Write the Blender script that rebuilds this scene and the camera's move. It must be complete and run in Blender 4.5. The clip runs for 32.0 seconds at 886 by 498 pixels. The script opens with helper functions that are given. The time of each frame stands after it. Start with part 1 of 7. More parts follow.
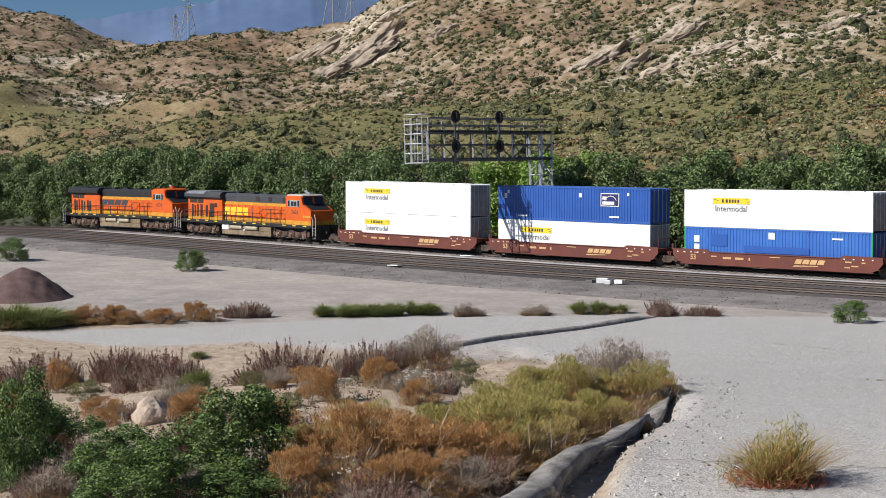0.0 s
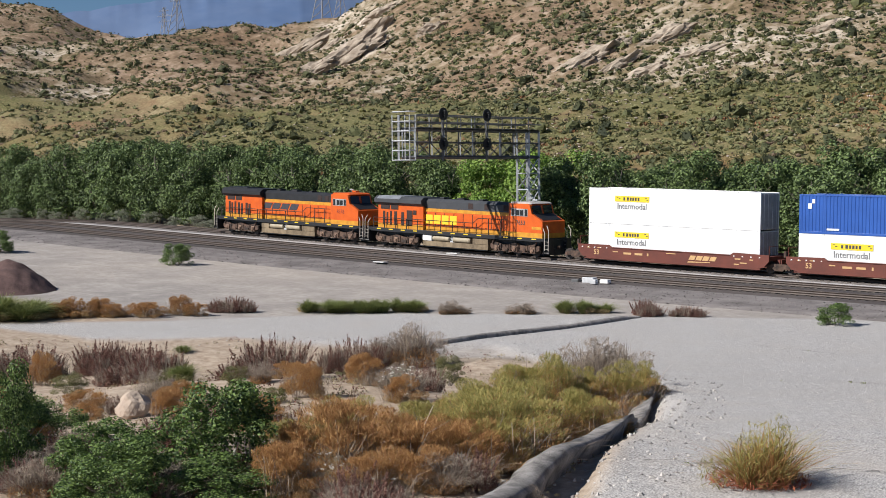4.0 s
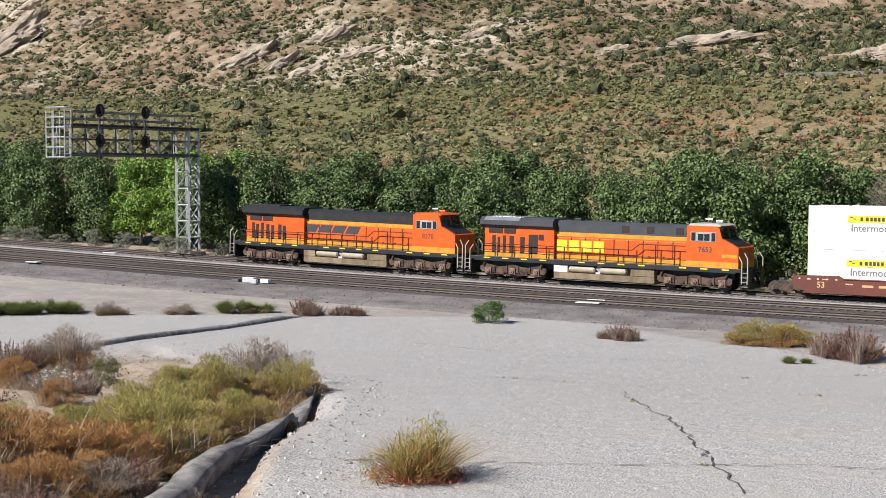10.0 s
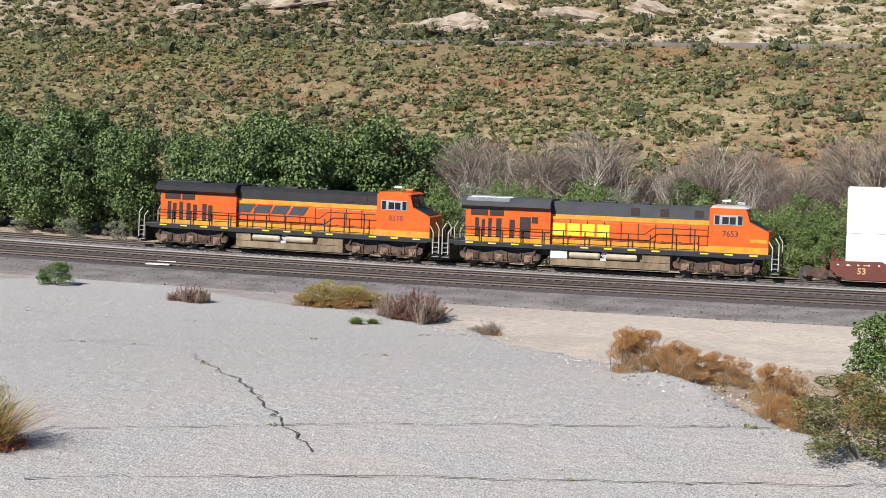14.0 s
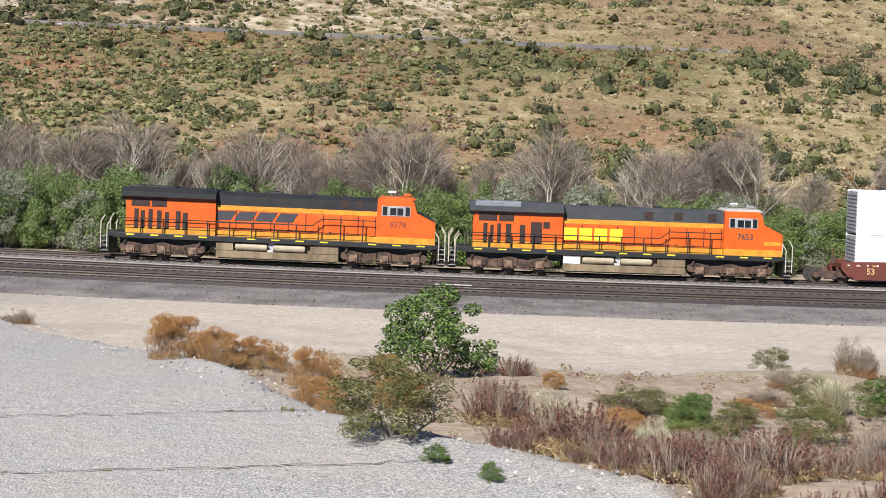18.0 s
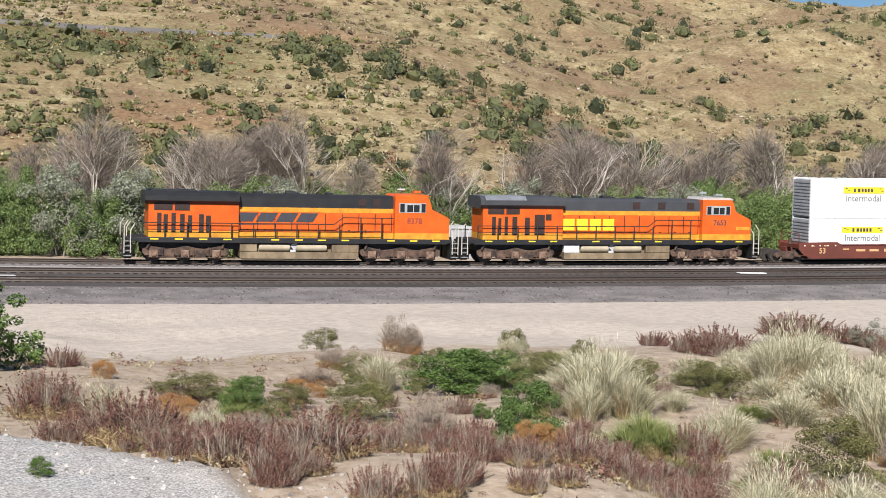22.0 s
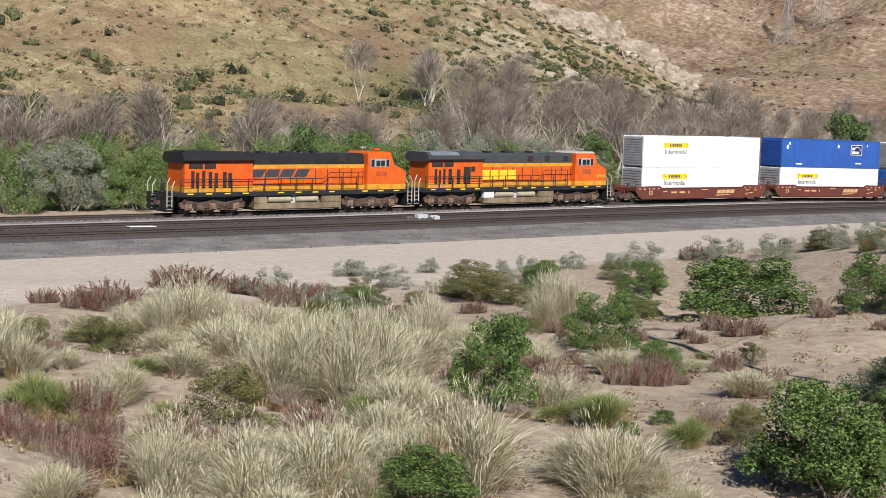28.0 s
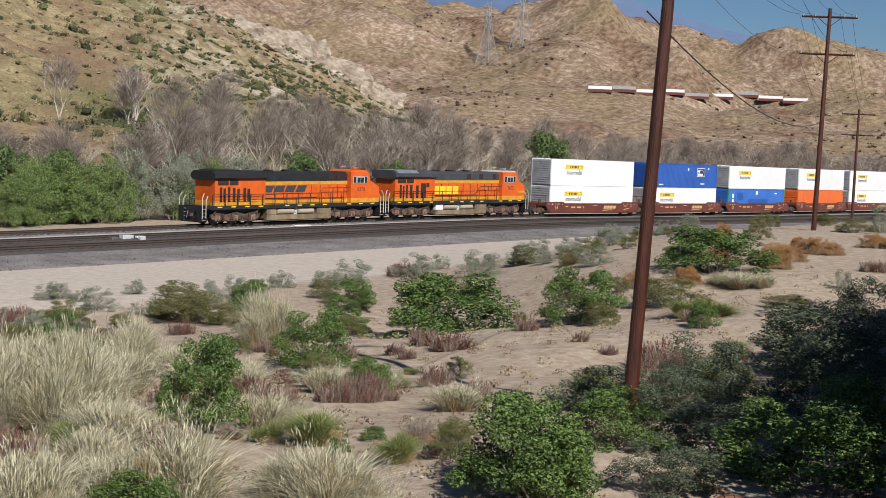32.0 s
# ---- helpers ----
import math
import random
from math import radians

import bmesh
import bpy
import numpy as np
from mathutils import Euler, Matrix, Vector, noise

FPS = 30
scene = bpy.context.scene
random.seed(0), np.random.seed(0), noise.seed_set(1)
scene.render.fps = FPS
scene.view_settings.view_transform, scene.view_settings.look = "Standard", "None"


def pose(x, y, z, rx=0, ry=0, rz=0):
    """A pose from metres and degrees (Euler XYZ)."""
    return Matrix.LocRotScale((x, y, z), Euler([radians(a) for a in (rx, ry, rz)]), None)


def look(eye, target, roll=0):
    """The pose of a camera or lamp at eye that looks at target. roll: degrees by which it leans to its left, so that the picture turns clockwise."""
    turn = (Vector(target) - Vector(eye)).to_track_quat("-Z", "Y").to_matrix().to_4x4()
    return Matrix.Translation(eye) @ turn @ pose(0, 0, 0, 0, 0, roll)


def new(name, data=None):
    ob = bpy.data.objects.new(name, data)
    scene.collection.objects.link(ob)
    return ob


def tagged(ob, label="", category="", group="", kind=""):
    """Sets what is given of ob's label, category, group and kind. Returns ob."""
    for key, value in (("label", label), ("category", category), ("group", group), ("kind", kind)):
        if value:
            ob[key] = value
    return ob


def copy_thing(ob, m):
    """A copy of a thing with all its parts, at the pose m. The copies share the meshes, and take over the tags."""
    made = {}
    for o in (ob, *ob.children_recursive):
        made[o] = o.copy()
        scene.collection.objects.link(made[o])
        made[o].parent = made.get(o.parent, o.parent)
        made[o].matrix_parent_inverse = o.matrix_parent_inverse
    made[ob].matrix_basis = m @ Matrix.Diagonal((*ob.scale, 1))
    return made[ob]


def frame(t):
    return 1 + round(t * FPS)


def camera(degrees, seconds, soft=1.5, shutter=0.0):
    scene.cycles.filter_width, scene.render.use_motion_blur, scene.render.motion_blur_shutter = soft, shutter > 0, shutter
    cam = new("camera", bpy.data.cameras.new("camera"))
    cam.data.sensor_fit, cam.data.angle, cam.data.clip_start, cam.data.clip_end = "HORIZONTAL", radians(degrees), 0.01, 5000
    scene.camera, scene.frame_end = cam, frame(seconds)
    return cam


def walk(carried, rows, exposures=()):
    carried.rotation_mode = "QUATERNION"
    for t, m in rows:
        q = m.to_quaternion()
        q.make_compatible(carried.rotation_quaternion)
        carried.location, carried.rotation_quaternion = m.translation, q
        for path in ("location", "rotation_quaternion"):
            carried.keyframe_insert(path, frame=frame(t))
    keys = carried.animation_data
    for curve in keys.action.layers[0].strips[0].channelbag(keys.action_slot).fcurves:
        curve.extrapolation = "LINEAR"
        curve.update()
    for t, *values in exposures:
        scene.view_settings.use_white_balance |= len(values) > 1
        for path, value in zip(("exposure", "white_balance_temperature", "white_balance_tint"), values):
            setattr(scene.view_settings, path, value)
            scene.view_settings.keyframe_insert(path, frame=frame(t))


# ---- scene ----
cam = camera(31.28, 32.0, soft=0.8)
EYE = Vector((0, 0, 8.4))


def aim(yaw, pitch, roll):
    a, b = radians(yaw), radians(pitch)
    way = Vector((math.sin(a) * math.cos(b), math.cos(a) * math.cos(b), math.sin(b)))
    return look(EYE, EYE + way * 100, roll)


# seconds, heading from +y towards +x, tilt, lean
PAN = [
    (0.0, -43.0, -2.58, -1.38), (0.5, -42.91, -2.6, -1.3), (1.0, -42.91, -2.63, -1.14), (1.5, -42.94, -2.65, -1.03),
    (2.0, -42.98, -2.66, -0.97), (2.5, -43.0, -2.68, -1.03), (4.5, -42.29, -2.7, -0.46), (5.0, -42.01, -2.76, -0.39),
    (5.5, -41.13, -2.82, -0.2), (6.0, -39.64, -2.9, -0.09), (6.5, -38.37, -3.06, -0.19), (7.0, -37.44, -3.1, -0.2),
    (7.5, -36.58, -3.05, -0.19), (8.0, -35.65, -3.03, -0.38), (8.5, -34.27, -3.02, -0.4), (9.0, -32.9, -2.94, -0.29),
    (9.5, -31.52, -2.77, -0.08), (10.0, -30.24, -2.76, -0.0), (10.5, -29.05, -2.82, -0.05), (11.0, -27.84, -2.92, -0.18),
    (11.5, -26.38, -2.97, 0.19), (12.0, -24.68, -3.03, 0.32), (12.5, -22.41, -3.39, 0.53), (13.0, -20.23, -3.74, 0.89),
    (13.5, -18.39, -4.03, 0.99), (14.0, -14.77, -3.95, 1.42), (14.5, -11.88, -3.78, 1.78), (16.5, -4.51, -4.14, 1.61),
    (17.0, -2.91, -4.16, 1.59), (17.5, -1.0, -4.06, 1.61), (18.0, 1.91, -3.92, 2.38), (18.5, 4.39, -3.84, 2.25),
    (19.0, 6.66, -3.9, 2.3), (19.5, 8.95, -4.01, 2.38), (20.0, 10.65, -4.16, 2.29), (20.5, 12.51, -4.11, 2.36),
    (21.0, 14.65, -4.05, 2.12), (21.5, 16.69, -3.91, 2.22), (22.0, 18.16, -3.84, 2.18), (22.5, 19.84, -3.83, 2.11),
    (23.0, 21.51, -3.91, 2.39), (23.5, 22.86, -4.04, 2.35), (24.0, 24.59, -4.13, 2.42), (24.5, 26.82, -4.13, 2.36),
    (25.0, 29.17, -4.09, 2.62), (25.5, 31.21, -4.08, 2.44), (27.5, 38.38, -4.58, 2.19), (28.0, 40.09, -4.62, 2.49),
    (28.5, 41.58, -4.58, 2.23), (29.0, 42.86, -4.46, 2.13), (29.5, 43.76, -4.18, 1.94), (30.0, 44.93, -3.99, 2.17),
    (30.5, 46.41, -3.92, 2.19), (31.0, 47.86, -3.85, 2.18), (31.5, 49.17, -3.74, 2.22), (32.0, 50.6, -3.5, 2.4),
]
walk(cam, [(t, aim(a, b, c)) for t, a, b, c in PAN],
     exposures=[(0.0, 0.25), (9.0, 0.42), (11.0, 0.47), (15.0, 0.48), (19.0, 0.50), (25.5, 0.52), (28.0, 0.28), (32.0, 0.14)])

# ---- light ----
SUN_AZ, SUN_EL = 205.0, 39.0
world = bpy.data.worlds.new("sky")
scene.world = world
world.use_nodes = True
wn = world.node_tree.nodes
sky = wn.new("ShaderNodeTexSky")
sky.sky_type, sky.sun_disc = "NISHITA", False
sky.sun_elevation, sky.sun_rotation = radians(SUN_EL), radians(SUN_AZ)
sky.air_density, sky.dust_density, sky.ozone_density, sky.altitude = 1.0, 0.0, 8.0, 1100
wn["Background"].inputs["Strength"].default_value = 0.05
world.node_tree.links.new(sky.outputs[0], wn["Background"].inputs["Color"])
sun = new("sun", bpy.data.lights.new("sun", "SUN"))
sun.data.energy, sun.data.angle, sun.data.color = 5.0, radians(0.5), (1.0, 0.965, 0.92)
_a, _e = radians(SUN_AZ), radians(SUN_EL)
sun.matrix_basis = look((math.sin(_a) * math.cos(_e) * 300, math.cos(_a) * math.cos(_e) * 300, math.sin(_e) * 300), (0, 0, 0))

# ---- materials ----
MATS = {}


def mat(name, a, b=None, scale=3.0, rough=0.7, metal=0.0, bump=0.0, fine=40.0, streak=None, island=False, coords="Object"):
    """Two colours mixed by noise at two scales, with fine relief."""
    if name in MATS:
        return MATS[name]
    b = b or tuple(c * 0.8 for c in a)
    m = bpy.data.materials.new(name)
    m.use_nodes = True
    n, l = m.node_tree.nodes, m.node_tree.links
    p = n["Principled BSDF"]
    p.inputs["Roughness"].default_value, p.inputs["Metallic"].default_value = rough, metal
    tc = n.new("ShaderNodeTexCoord")
    vec = tc.outputs[coords]
    if streak:
        mp = n.new("ShaderNodeMapping")
        mp.inputs["Scale"].default_value = streak
        l.new(vec, mp.inputs["Vector"])
        vec = mp.outputs[0]
    big = n.new("ShaderNodeTexNoise")
    big.inputs["Scale"].default_value, big.inputs["Detail"].default_value = scale, 4
    small = n.new("ShaderNodeTexNoise")
    small.inputs["Scale"].default_value, small.inputs["Detail"].default_value = fine, 3
    l.new(vec, big.inputs["Vector"]), l.new(vec, small.inputs["Vector"])
    add = n.new("ShaderNodeMath")
    add.operation = "MULTIPLY_ADD"
    l.new(small.outputs[0], add.inputs[0])
    add.inputs[1].default_value = 0.35
    l.new(big.outputs[0], add.inputs[2])
    fac = add.outputs[0]
    if island:
        geo = n.new("ShaderNodeNewGeometry")
        mix = n.new("ShaderNodeMath")
        mix.operation = "MULTIPLY_ADD"
        l.new(geo.outputs["Random Per Island"], mix.inputs[0])
        mix.inputs[1].default_value = 0.7
        half = n.new("ShaderNodeMath")
        half.operation = "MULTIPLY"
        l.new(fac, half.inputs[0])
        half.inputs[1].default_value = 0.45
        l.new(half.outputs[0], mix.inputs[2])
        fac = mix.outputs[0]
    ramp = n.new("ShaderNodeValToRGB")
    ramp.color_ramp.elements[0].position, ramp.color_ramp.elements[1].position = 0.36, 0.86
    ramp.color_ramp.elements[0].color, ramp.color_ramp.elements[1].color = (*a, 1), (*b, 1)
    l.new(fac, ramp.inputs[0]), l.new(ramp.outputs[0], p.inputs["Base Color"])
    if bump:
        bp = n.new("ShaderNodeBump")
        bp.inputs["Strength"].default_value, bp.inputs["Distance"].default_value = bump, 0.05
        l.new(small.outputs[0], bp.inputs["Height"]), l.new(bp.outputs[0], p.inputs["Normal"])
    MATS[name] = m
    return m


def leaf_mat(name, a, b, rough=0.6, glow=0.08):
    """Foliage: colour varies from leaf to leaf, and some light passes through."""
    if name in MATS:
        return MATS[name]
    m = mat(name, a, b, 0.8, rough, island=True)
    n, l = m.node_tree.nodes, m.node_tree.links
    p, out = n["Principled BSDF"], n["Material Output"]
    tr = n.new("ShaderNodeBsdfTranslucent")
    l.new(n["Color Ramp"].outputs[0], tr.inputs["Color"])
    mx = n.new("ShaderNodeMixShader")
    mx.inputs[0].default_value = glow
    l.new(p.outputs[0], mx.inputs[1]), l.new(tr.outputs[0], mx.inputs[2]), l.new(mx.outputs[0], out.inputs[0])
    return m


ORANGE_P = mat("orange paint", (0.74, 0.135, 0.014), (0.56, 0.09, 0.012), 1.3, 0.38, fine=30)
YELLOW_P = mat("yellow paint", (0.74, 0.36, 0.03), (0.50, 0.21, 0.025), 2.2, 0.45, fine=18)
BLACK_P = mat("black paint", (0.011, 0.0115, 0.013), (0.024, 0.024, 0.026), 1.2, 0.5)
GREY_ROOF = mat("faded roof paint", (0.032, 0.036, 0.042), (0.06, 0.062, 0.068), 1.0, 0.55)
SILVER = mat("bare aluminium", (0.62, 0.64, 0.66), (0.45, 0.46, 0.48), 2.0, 0.35, 0.7)
GRILLE = mat("dark grille", (0.055, 0.022, 0.016), (0.018, 0.012, 0.011), 6, 0.7)
TRUCK = mat("dusty truck frame", (0.17, 0.10, 0.068), (0.022, 0.016, 0.014), 2.8, 0.85, bump=0.3)
WHEEL = mat("wheel steel", (0.12, 0.10, 0.09), (0.05, 0.045, 0.04), 5, 0.55, 0.5)
TANK = mat("dusty tan tank", (0.33, 0.25, 0.155), (0.12, 0.085, 0.05), 1.1, 0.7, fine=12, streak=(1, 1, 0.5))
AIRTANK = mat("dusty air reservoir", (0.50, 0.44, 0.33), (0.34, 0.28, 0.19), 1.5, 0.55)
RAILING = mat("handrail paint", (0.012, 0.012, 0.012), (0.03, 0.026, 0.024), 6, 0.6)
PALE_RAIL = mat("pale handrail", (0.62, 0.58, 0.50), (0.45, 0.40, 0.33), 6, 0.6)
GLASS = mat("cab glass", (0.012, 0.016, 0.02), (0.02, 0.025, 0.03), 1, 0.05)
WHITE_P = mat("white paint", (0.80, 0.80, 0.80), (0.70, 0.70, 0.69), 1, 0.5)
CONT_W = mat("white container steel", (0.82, 0.82, 0.82), (0.74, 0.74, 0.73), 0.5, 0.45, fine=6)
CONT_B = mat("blue container steel", (0.030, 0.11, 0.42), (0.022, 0.085, 0.33), 0.6, 0.42, fine=8)
CONT_B2 = mat("paler blue container steel", (0.045, 0.17, 0.52), (0.035, 0.12, 0.42), 0.6, 0.45)
CONT_O = mat("orange container steel", (0.72, 0.16, 0.03), (0.6, 0.12, 0.03), 0.6, 0.45)
CONT_E = mat("grey container end", (0.40, 0.41, 0.42), (0.28, 0.28, 0.29), 1.5, 0.5)
GREEN_P = mat("green post paint", (0.03, 0.36, 0.16), (0.02, 0.28, 0.12), 2, 0.5)
LOGO_Y = mat("yellow sign paint", (0.86, 0.62, 0.03), (0.80, 0.55, 0.03), 2, 0.5)
LOGO_D = mat("dark lettering", (0.035, 0.035, 0.045), (0.05, 0.05, 0.06), 4, 0.6)
GREY_L = mat("grey lettering", (0.16, 0.16, 0.17), (0.20, 0.20, 0.2), 4, 0.6)
TAN_L = mat("faded tan lettering", (0.62, 0.40, 0.18), (0.5, 0.3, 0.14), 5, 0.7)
BROWN_P = mat("brown car paint", (0.17, 0.042, 0.026), (0.11, 0.030, 0.020), 0.7, 0.6, fine=9)
STEEL_R = mat("rail steel", (0.10, 0.075, 0.062), (0.06, 0.045, 0.038), 3, 0.55, 0.3)
TIE = mat("creosoted tie", (0.05, 0.042, 0.038), (0.10, 0.085, 0.07), 2, 0.9, bump=0.4, coords="Generated")
GALV = mat("galvanised steel", (0.66, 0.67, 0.68), (0.46, 0.47, 0.48), 3, 0.5, 0.15)
DARKSTEEL = mat("dark painted steel", (0.07, 0.07, 0.075), (0.12, 0.12, 0.12), 3, 0.6)
POLEWOOD = mat("tarred pole wood", (0.008, 0.005, 0.004), (0.085, 0.022, 0.010), 2.6, 0.5, bump=0.5, fine=14, streak=(3, 3, 0.25))
ROCK = mat("pale rock", (0.52, 0.42, 0.33), (0.36, 0.28, 0.22), 1.2, 0.9, bump=0.8, fine=9)
BARK = mat("grey bark", (0.34, 0.29, 0.25), (0.20, 0.165, 0.145), 2, 0.9)
BARE = mat("pale bare wood", (0.70, 0.64, 0.56), (0.36, 0.30, 0.25), 0.7, 0.9)
WIRE = mat("black cable", (0.015, 0.015, 0.015), (0.03, 0.03, 0.03), 3, 0.5)

# ---- ground shape ----
TR = (102.7, -2.5973, -0.6229, 0.2281, 0.2628)
TZ = (0.0707, 0.1541, 2.1311, -0.2794, -0.379)
FLOOR_Z = (0.269, 0.3361, 1.8083, -0.3296, -0.213)


def ease(t):
    t = np.clip(t, 0, 1)
    return t * t * (3 - 2 * t)


def track_y(x):
    q = np.clip(x, -220, 220) / 100
    return TR[0] + q * (TR[1] + q * (TR[2] + q * (TR[3] + q * TR[4])))


def track_z(x):
    q = np.clip(x, -150, 130) / 100
    return TZ[0] + q * (TZ[1] + q * (TZ[2] + q * (TZ[3] + q * TZ[4])))


def near_ground(x, y):
    r, az = np.hypot(x, y), np.degrees(np.arctan2(x, y))
    k = 0.72 + 0.28 * ease((r - 32) / 43)
    q = np.clip(x, -150, 130) / 100
    base = FLOOR_Z[0] + q * (FLOOR_Z[1] + q * (FLOOR_Z[2] + q * (FLOOR_Z[3] + q * FLOOR_Z[4])))
    base = base + (track_z(x) - base) * ease((y - 62) / 24)
    return 8.4 - (8.95 - base) * k + 2.6 * ease((az - 48) / 12) * ease((80 - y) / 30) * ease((r - 40) / 40)


def lumps(x, y, size, seed):
    """Smooth value noise on numpy arrays."""
    rng = np.random.RandomState(seed)
    g = rng.rand(64, 64)
    u, v = x / size + 1000.0, y / size + 1000.0
    iu, iv = np.floor(u).astype(int), np.floor(v).astype(int)
    fu, fv = u - iu, v - iv
    fu, fv = fu * fu * (3 - 2 * fu), fv * fv * (3 - 2 * fv)
    i0, i1, j0, j1 = iu % 64, (iu + 1) % 64, iv % 64, (iv + 1) % 64
    return (g[i0, j0] * (1 - fu) + g[i1, j0] * fu) * (1 - fv) + (g[i0, j1] * (1 - fu) + g[i1, j1] * fu) * fv - 0.5


def rough_noise(x, y, size, seed, octaves=4):
    out, a = 0.0, 1.0
    for i in range(octaves):
        out = out + a * lumps(x, y, size / 2 ** i, seed + i)
        a *= 0.5
    return out


# crest of the hill behind the line, and of the farther hills, as angles seen from the stand
CREST = [(-90, 6.5), (-60, 6.3), (-58, 6.1), (-56, 5.7), (-54.5, 5.2), (-52, 5.2), (-48.5, 5.0), (-46.6, 5.2), (-45.5, 6.0), (-44, 6.9), (-40, 8.5),
         (-30, 9), (-20, 8), (-10, 6.6), (0, 6.4), (10, 6.4), (20, 6.8), (28, 6.1), (33, 5.6), (37, 5.3), (40.5, 4.9), (43.5, 4.0), (46, 3.0),
         (48.3, 1.6), (52, 0.6), (60, 0.2), (90, 0.2)]
FAR = [(-90, 3), (-50, 3), (0, 3), (33, 3), (38, 5.0), (42, 5.6), (48, 6.0), (54, 5.6), (55.6, 5.4), (57, 4.9), (59.7, 3.9), (61, 4.05), (62.2, 4.25),
       (64, 3.9), (66, 3.5), (75, 3.0), (90, 2.5)]


def table(az, rows):
    a, b = zip(*rows)
    return np.interp(az, a, b)


LOT = [(-75.9, 46.0), (-71.0, 53.7), (-65.5, 66.0), (-52.4, 76.0), (-43.1, 82.7), (-36.7, 82.0), (-23.9, 74.3), (-17.1, 68.0), (-9.1, 53.5),
       (-3.6, 40.8), (-1.2, 34.9), (0.9, 33.2), (2.8, 30.7), (5.0, 27.3), (6, 10), (-12, 10), (-18.0, 23.6), (-20.8, 28.1), (-23.1, 32.7),
       (-30.5, 44.2), (-49.7, 57.8), (-51.6, 54.6), (-61.7, 50.9), (-66.4, 45.9)]


def inside(x, y, poly):
    """Signed distance to a polygon, positive inside."""
    hit, d = np.zeros(np.shape(x), bool), np.full(np.shape(x), 1e9)
    for (ax, ay), (bx, by) in zip(poly, poly[1:] + poly[:1]):
        cross = ((ay > y) != (by > y)) & (x < (bx - ax) * (y - ay) / ((by - ay) or 1e-9) + ax)
        hit ^= cross
        t = np.clip(((x - ax) * (bx - ax) + (y - ay) * (by - ay)) / ((bx - ax) ** 2 + (by - ay) ** 2), 0, 1)
        d = np.minimum(d, np.hypot(x - ax - t * (bx - ax), y - ay - t * (by - ay)))
    return np.where(hit, d, -d)


BERM = [(-28.9, 41.7), (-25.6, 36.2), (-22.45, 31.25), (-20.45, 26.75), (-19.25, 24.05), (-17.6, 20.3), (-15.8, 16.5)]


def along(x, y, line):
    d = np.full(np.shape(x), 1e9)
    for (ax, ay), (bx, by) in zip(line, line[1:]):
        t = np.clip(((x - ax) * (bx - ax) + (y - ay) * (by - ay)) / ((bx - ax) ** 2 + (by - ay) ** 2), 0, 1)
        d = np.minimum(d, np.hypot(x - ax - t * (bx - ax), y - ay - t * (by - ay)))
    return d


def ground_z(x, y):
    x, y = np.asarray(x, float), np.asarray(y, float)
    r, az = np.hypot(x, y), np.degrees(np.arctan2(x, y))
    z = near_ground(x, y)
    z = z + 4.3 * ease((19 - r) / 13)
    # small unevenness in the foreground, a level lot and a bank at its edge
    lot = inside(x, y, LOT)
    flat = ease((lot + 0.5) / 1.5)
    fore = ease((90 - r) / 25) * ease((r - 6) / 8) * ease((82 - y) / 8)
    z = z + fore * (1 - flat) * (0.9 * rough_noise(x, y, 9.0, 3, 3) - 0.12)
    z = z + 0.32 * ease((lot + 0.25) / 0.5) * fore
    # embankment, bench and hill behind the line
    yy = np.maximum(y, 1.0)
    bench = 20.0 + 0.0 * x
    crest = 8.4 + 330 / np.maximum(np.cos(np.radians(az)), 0.2) * np.tan(np.radians(table(az, CREST)))
    low = track_z(x) - 0.6
    left, right = ease((-44 - az) / 5), ease((az - 16) / 10)
    ramp = np.clip((yy - 124) / (330 - 124), 0, 1)
    plain = low + (crest - low) * np.clip(ramp, 0, 1) ** 0.92
    a = low + (bench - low) * np.clip((yy - 126) / 62, 0, 1) ** 0.85
    b = bench + (crest - bench) * np.clip((yy - 196) / 134, 0, 1) ** 0.9
    stepped = np.where(yy < 196, np.minimum(a, bench), b)
    hill = stepped + (plain - stepped) * np.maximum(left, right)
    amp = ease((yy - 128) / 40)
    amp = amp * (1 - 0.93 * np.exp(-((yy - 192) / 5.5) ** 2) * (1 - np.maximum(left, right)))
    hill = hill + amp * (7.0 * rough_noise(x, y, 42.0, 20, 4) + 2.4 * rough_noise(x, y, 9.0, 30, 3)) * (0.35 + 0.65 * np.maximum(ease((yy - 200) / 40), np.maximum(left, right)))
    hill = np.where(yy > 330, hill * (1 - 0.9 * ease((yy - 330) / 260)) + 8 * ease((yy - 330) / 260), hill)
    z = np.where(y > 124, hill, z)
    # hills beyond the valley
    fz = 8.4 + 950 * np.tan(np.radians(table(az, FAR)))
    f = np.clip((r - 560) / 390, 0, 1)
    far = (fz - 6) * f ** 1.15 * np.where(r > 950, 1 - 0.8 * ease((r - 950) / 700), 1) + 6
    gully = 0.5 - np.abs(rough_noise(x, y, 150.0, 50, 5))
    far = far + ease((r - 600) / 200) * (34 * (gully - 0.25) + 22 * rough_noise(x, y, 60.0, 57, 5))
    z = np.where((y > 60) & (r > 430), np.maximum(z, far), z)
    z = np.where(r > 1700, z * (1 - ease((r - 1700) / 900)), z)
    return z


def gz(x, y):
    return float(ground_z(np.array([x]), np.array([y]))[0])


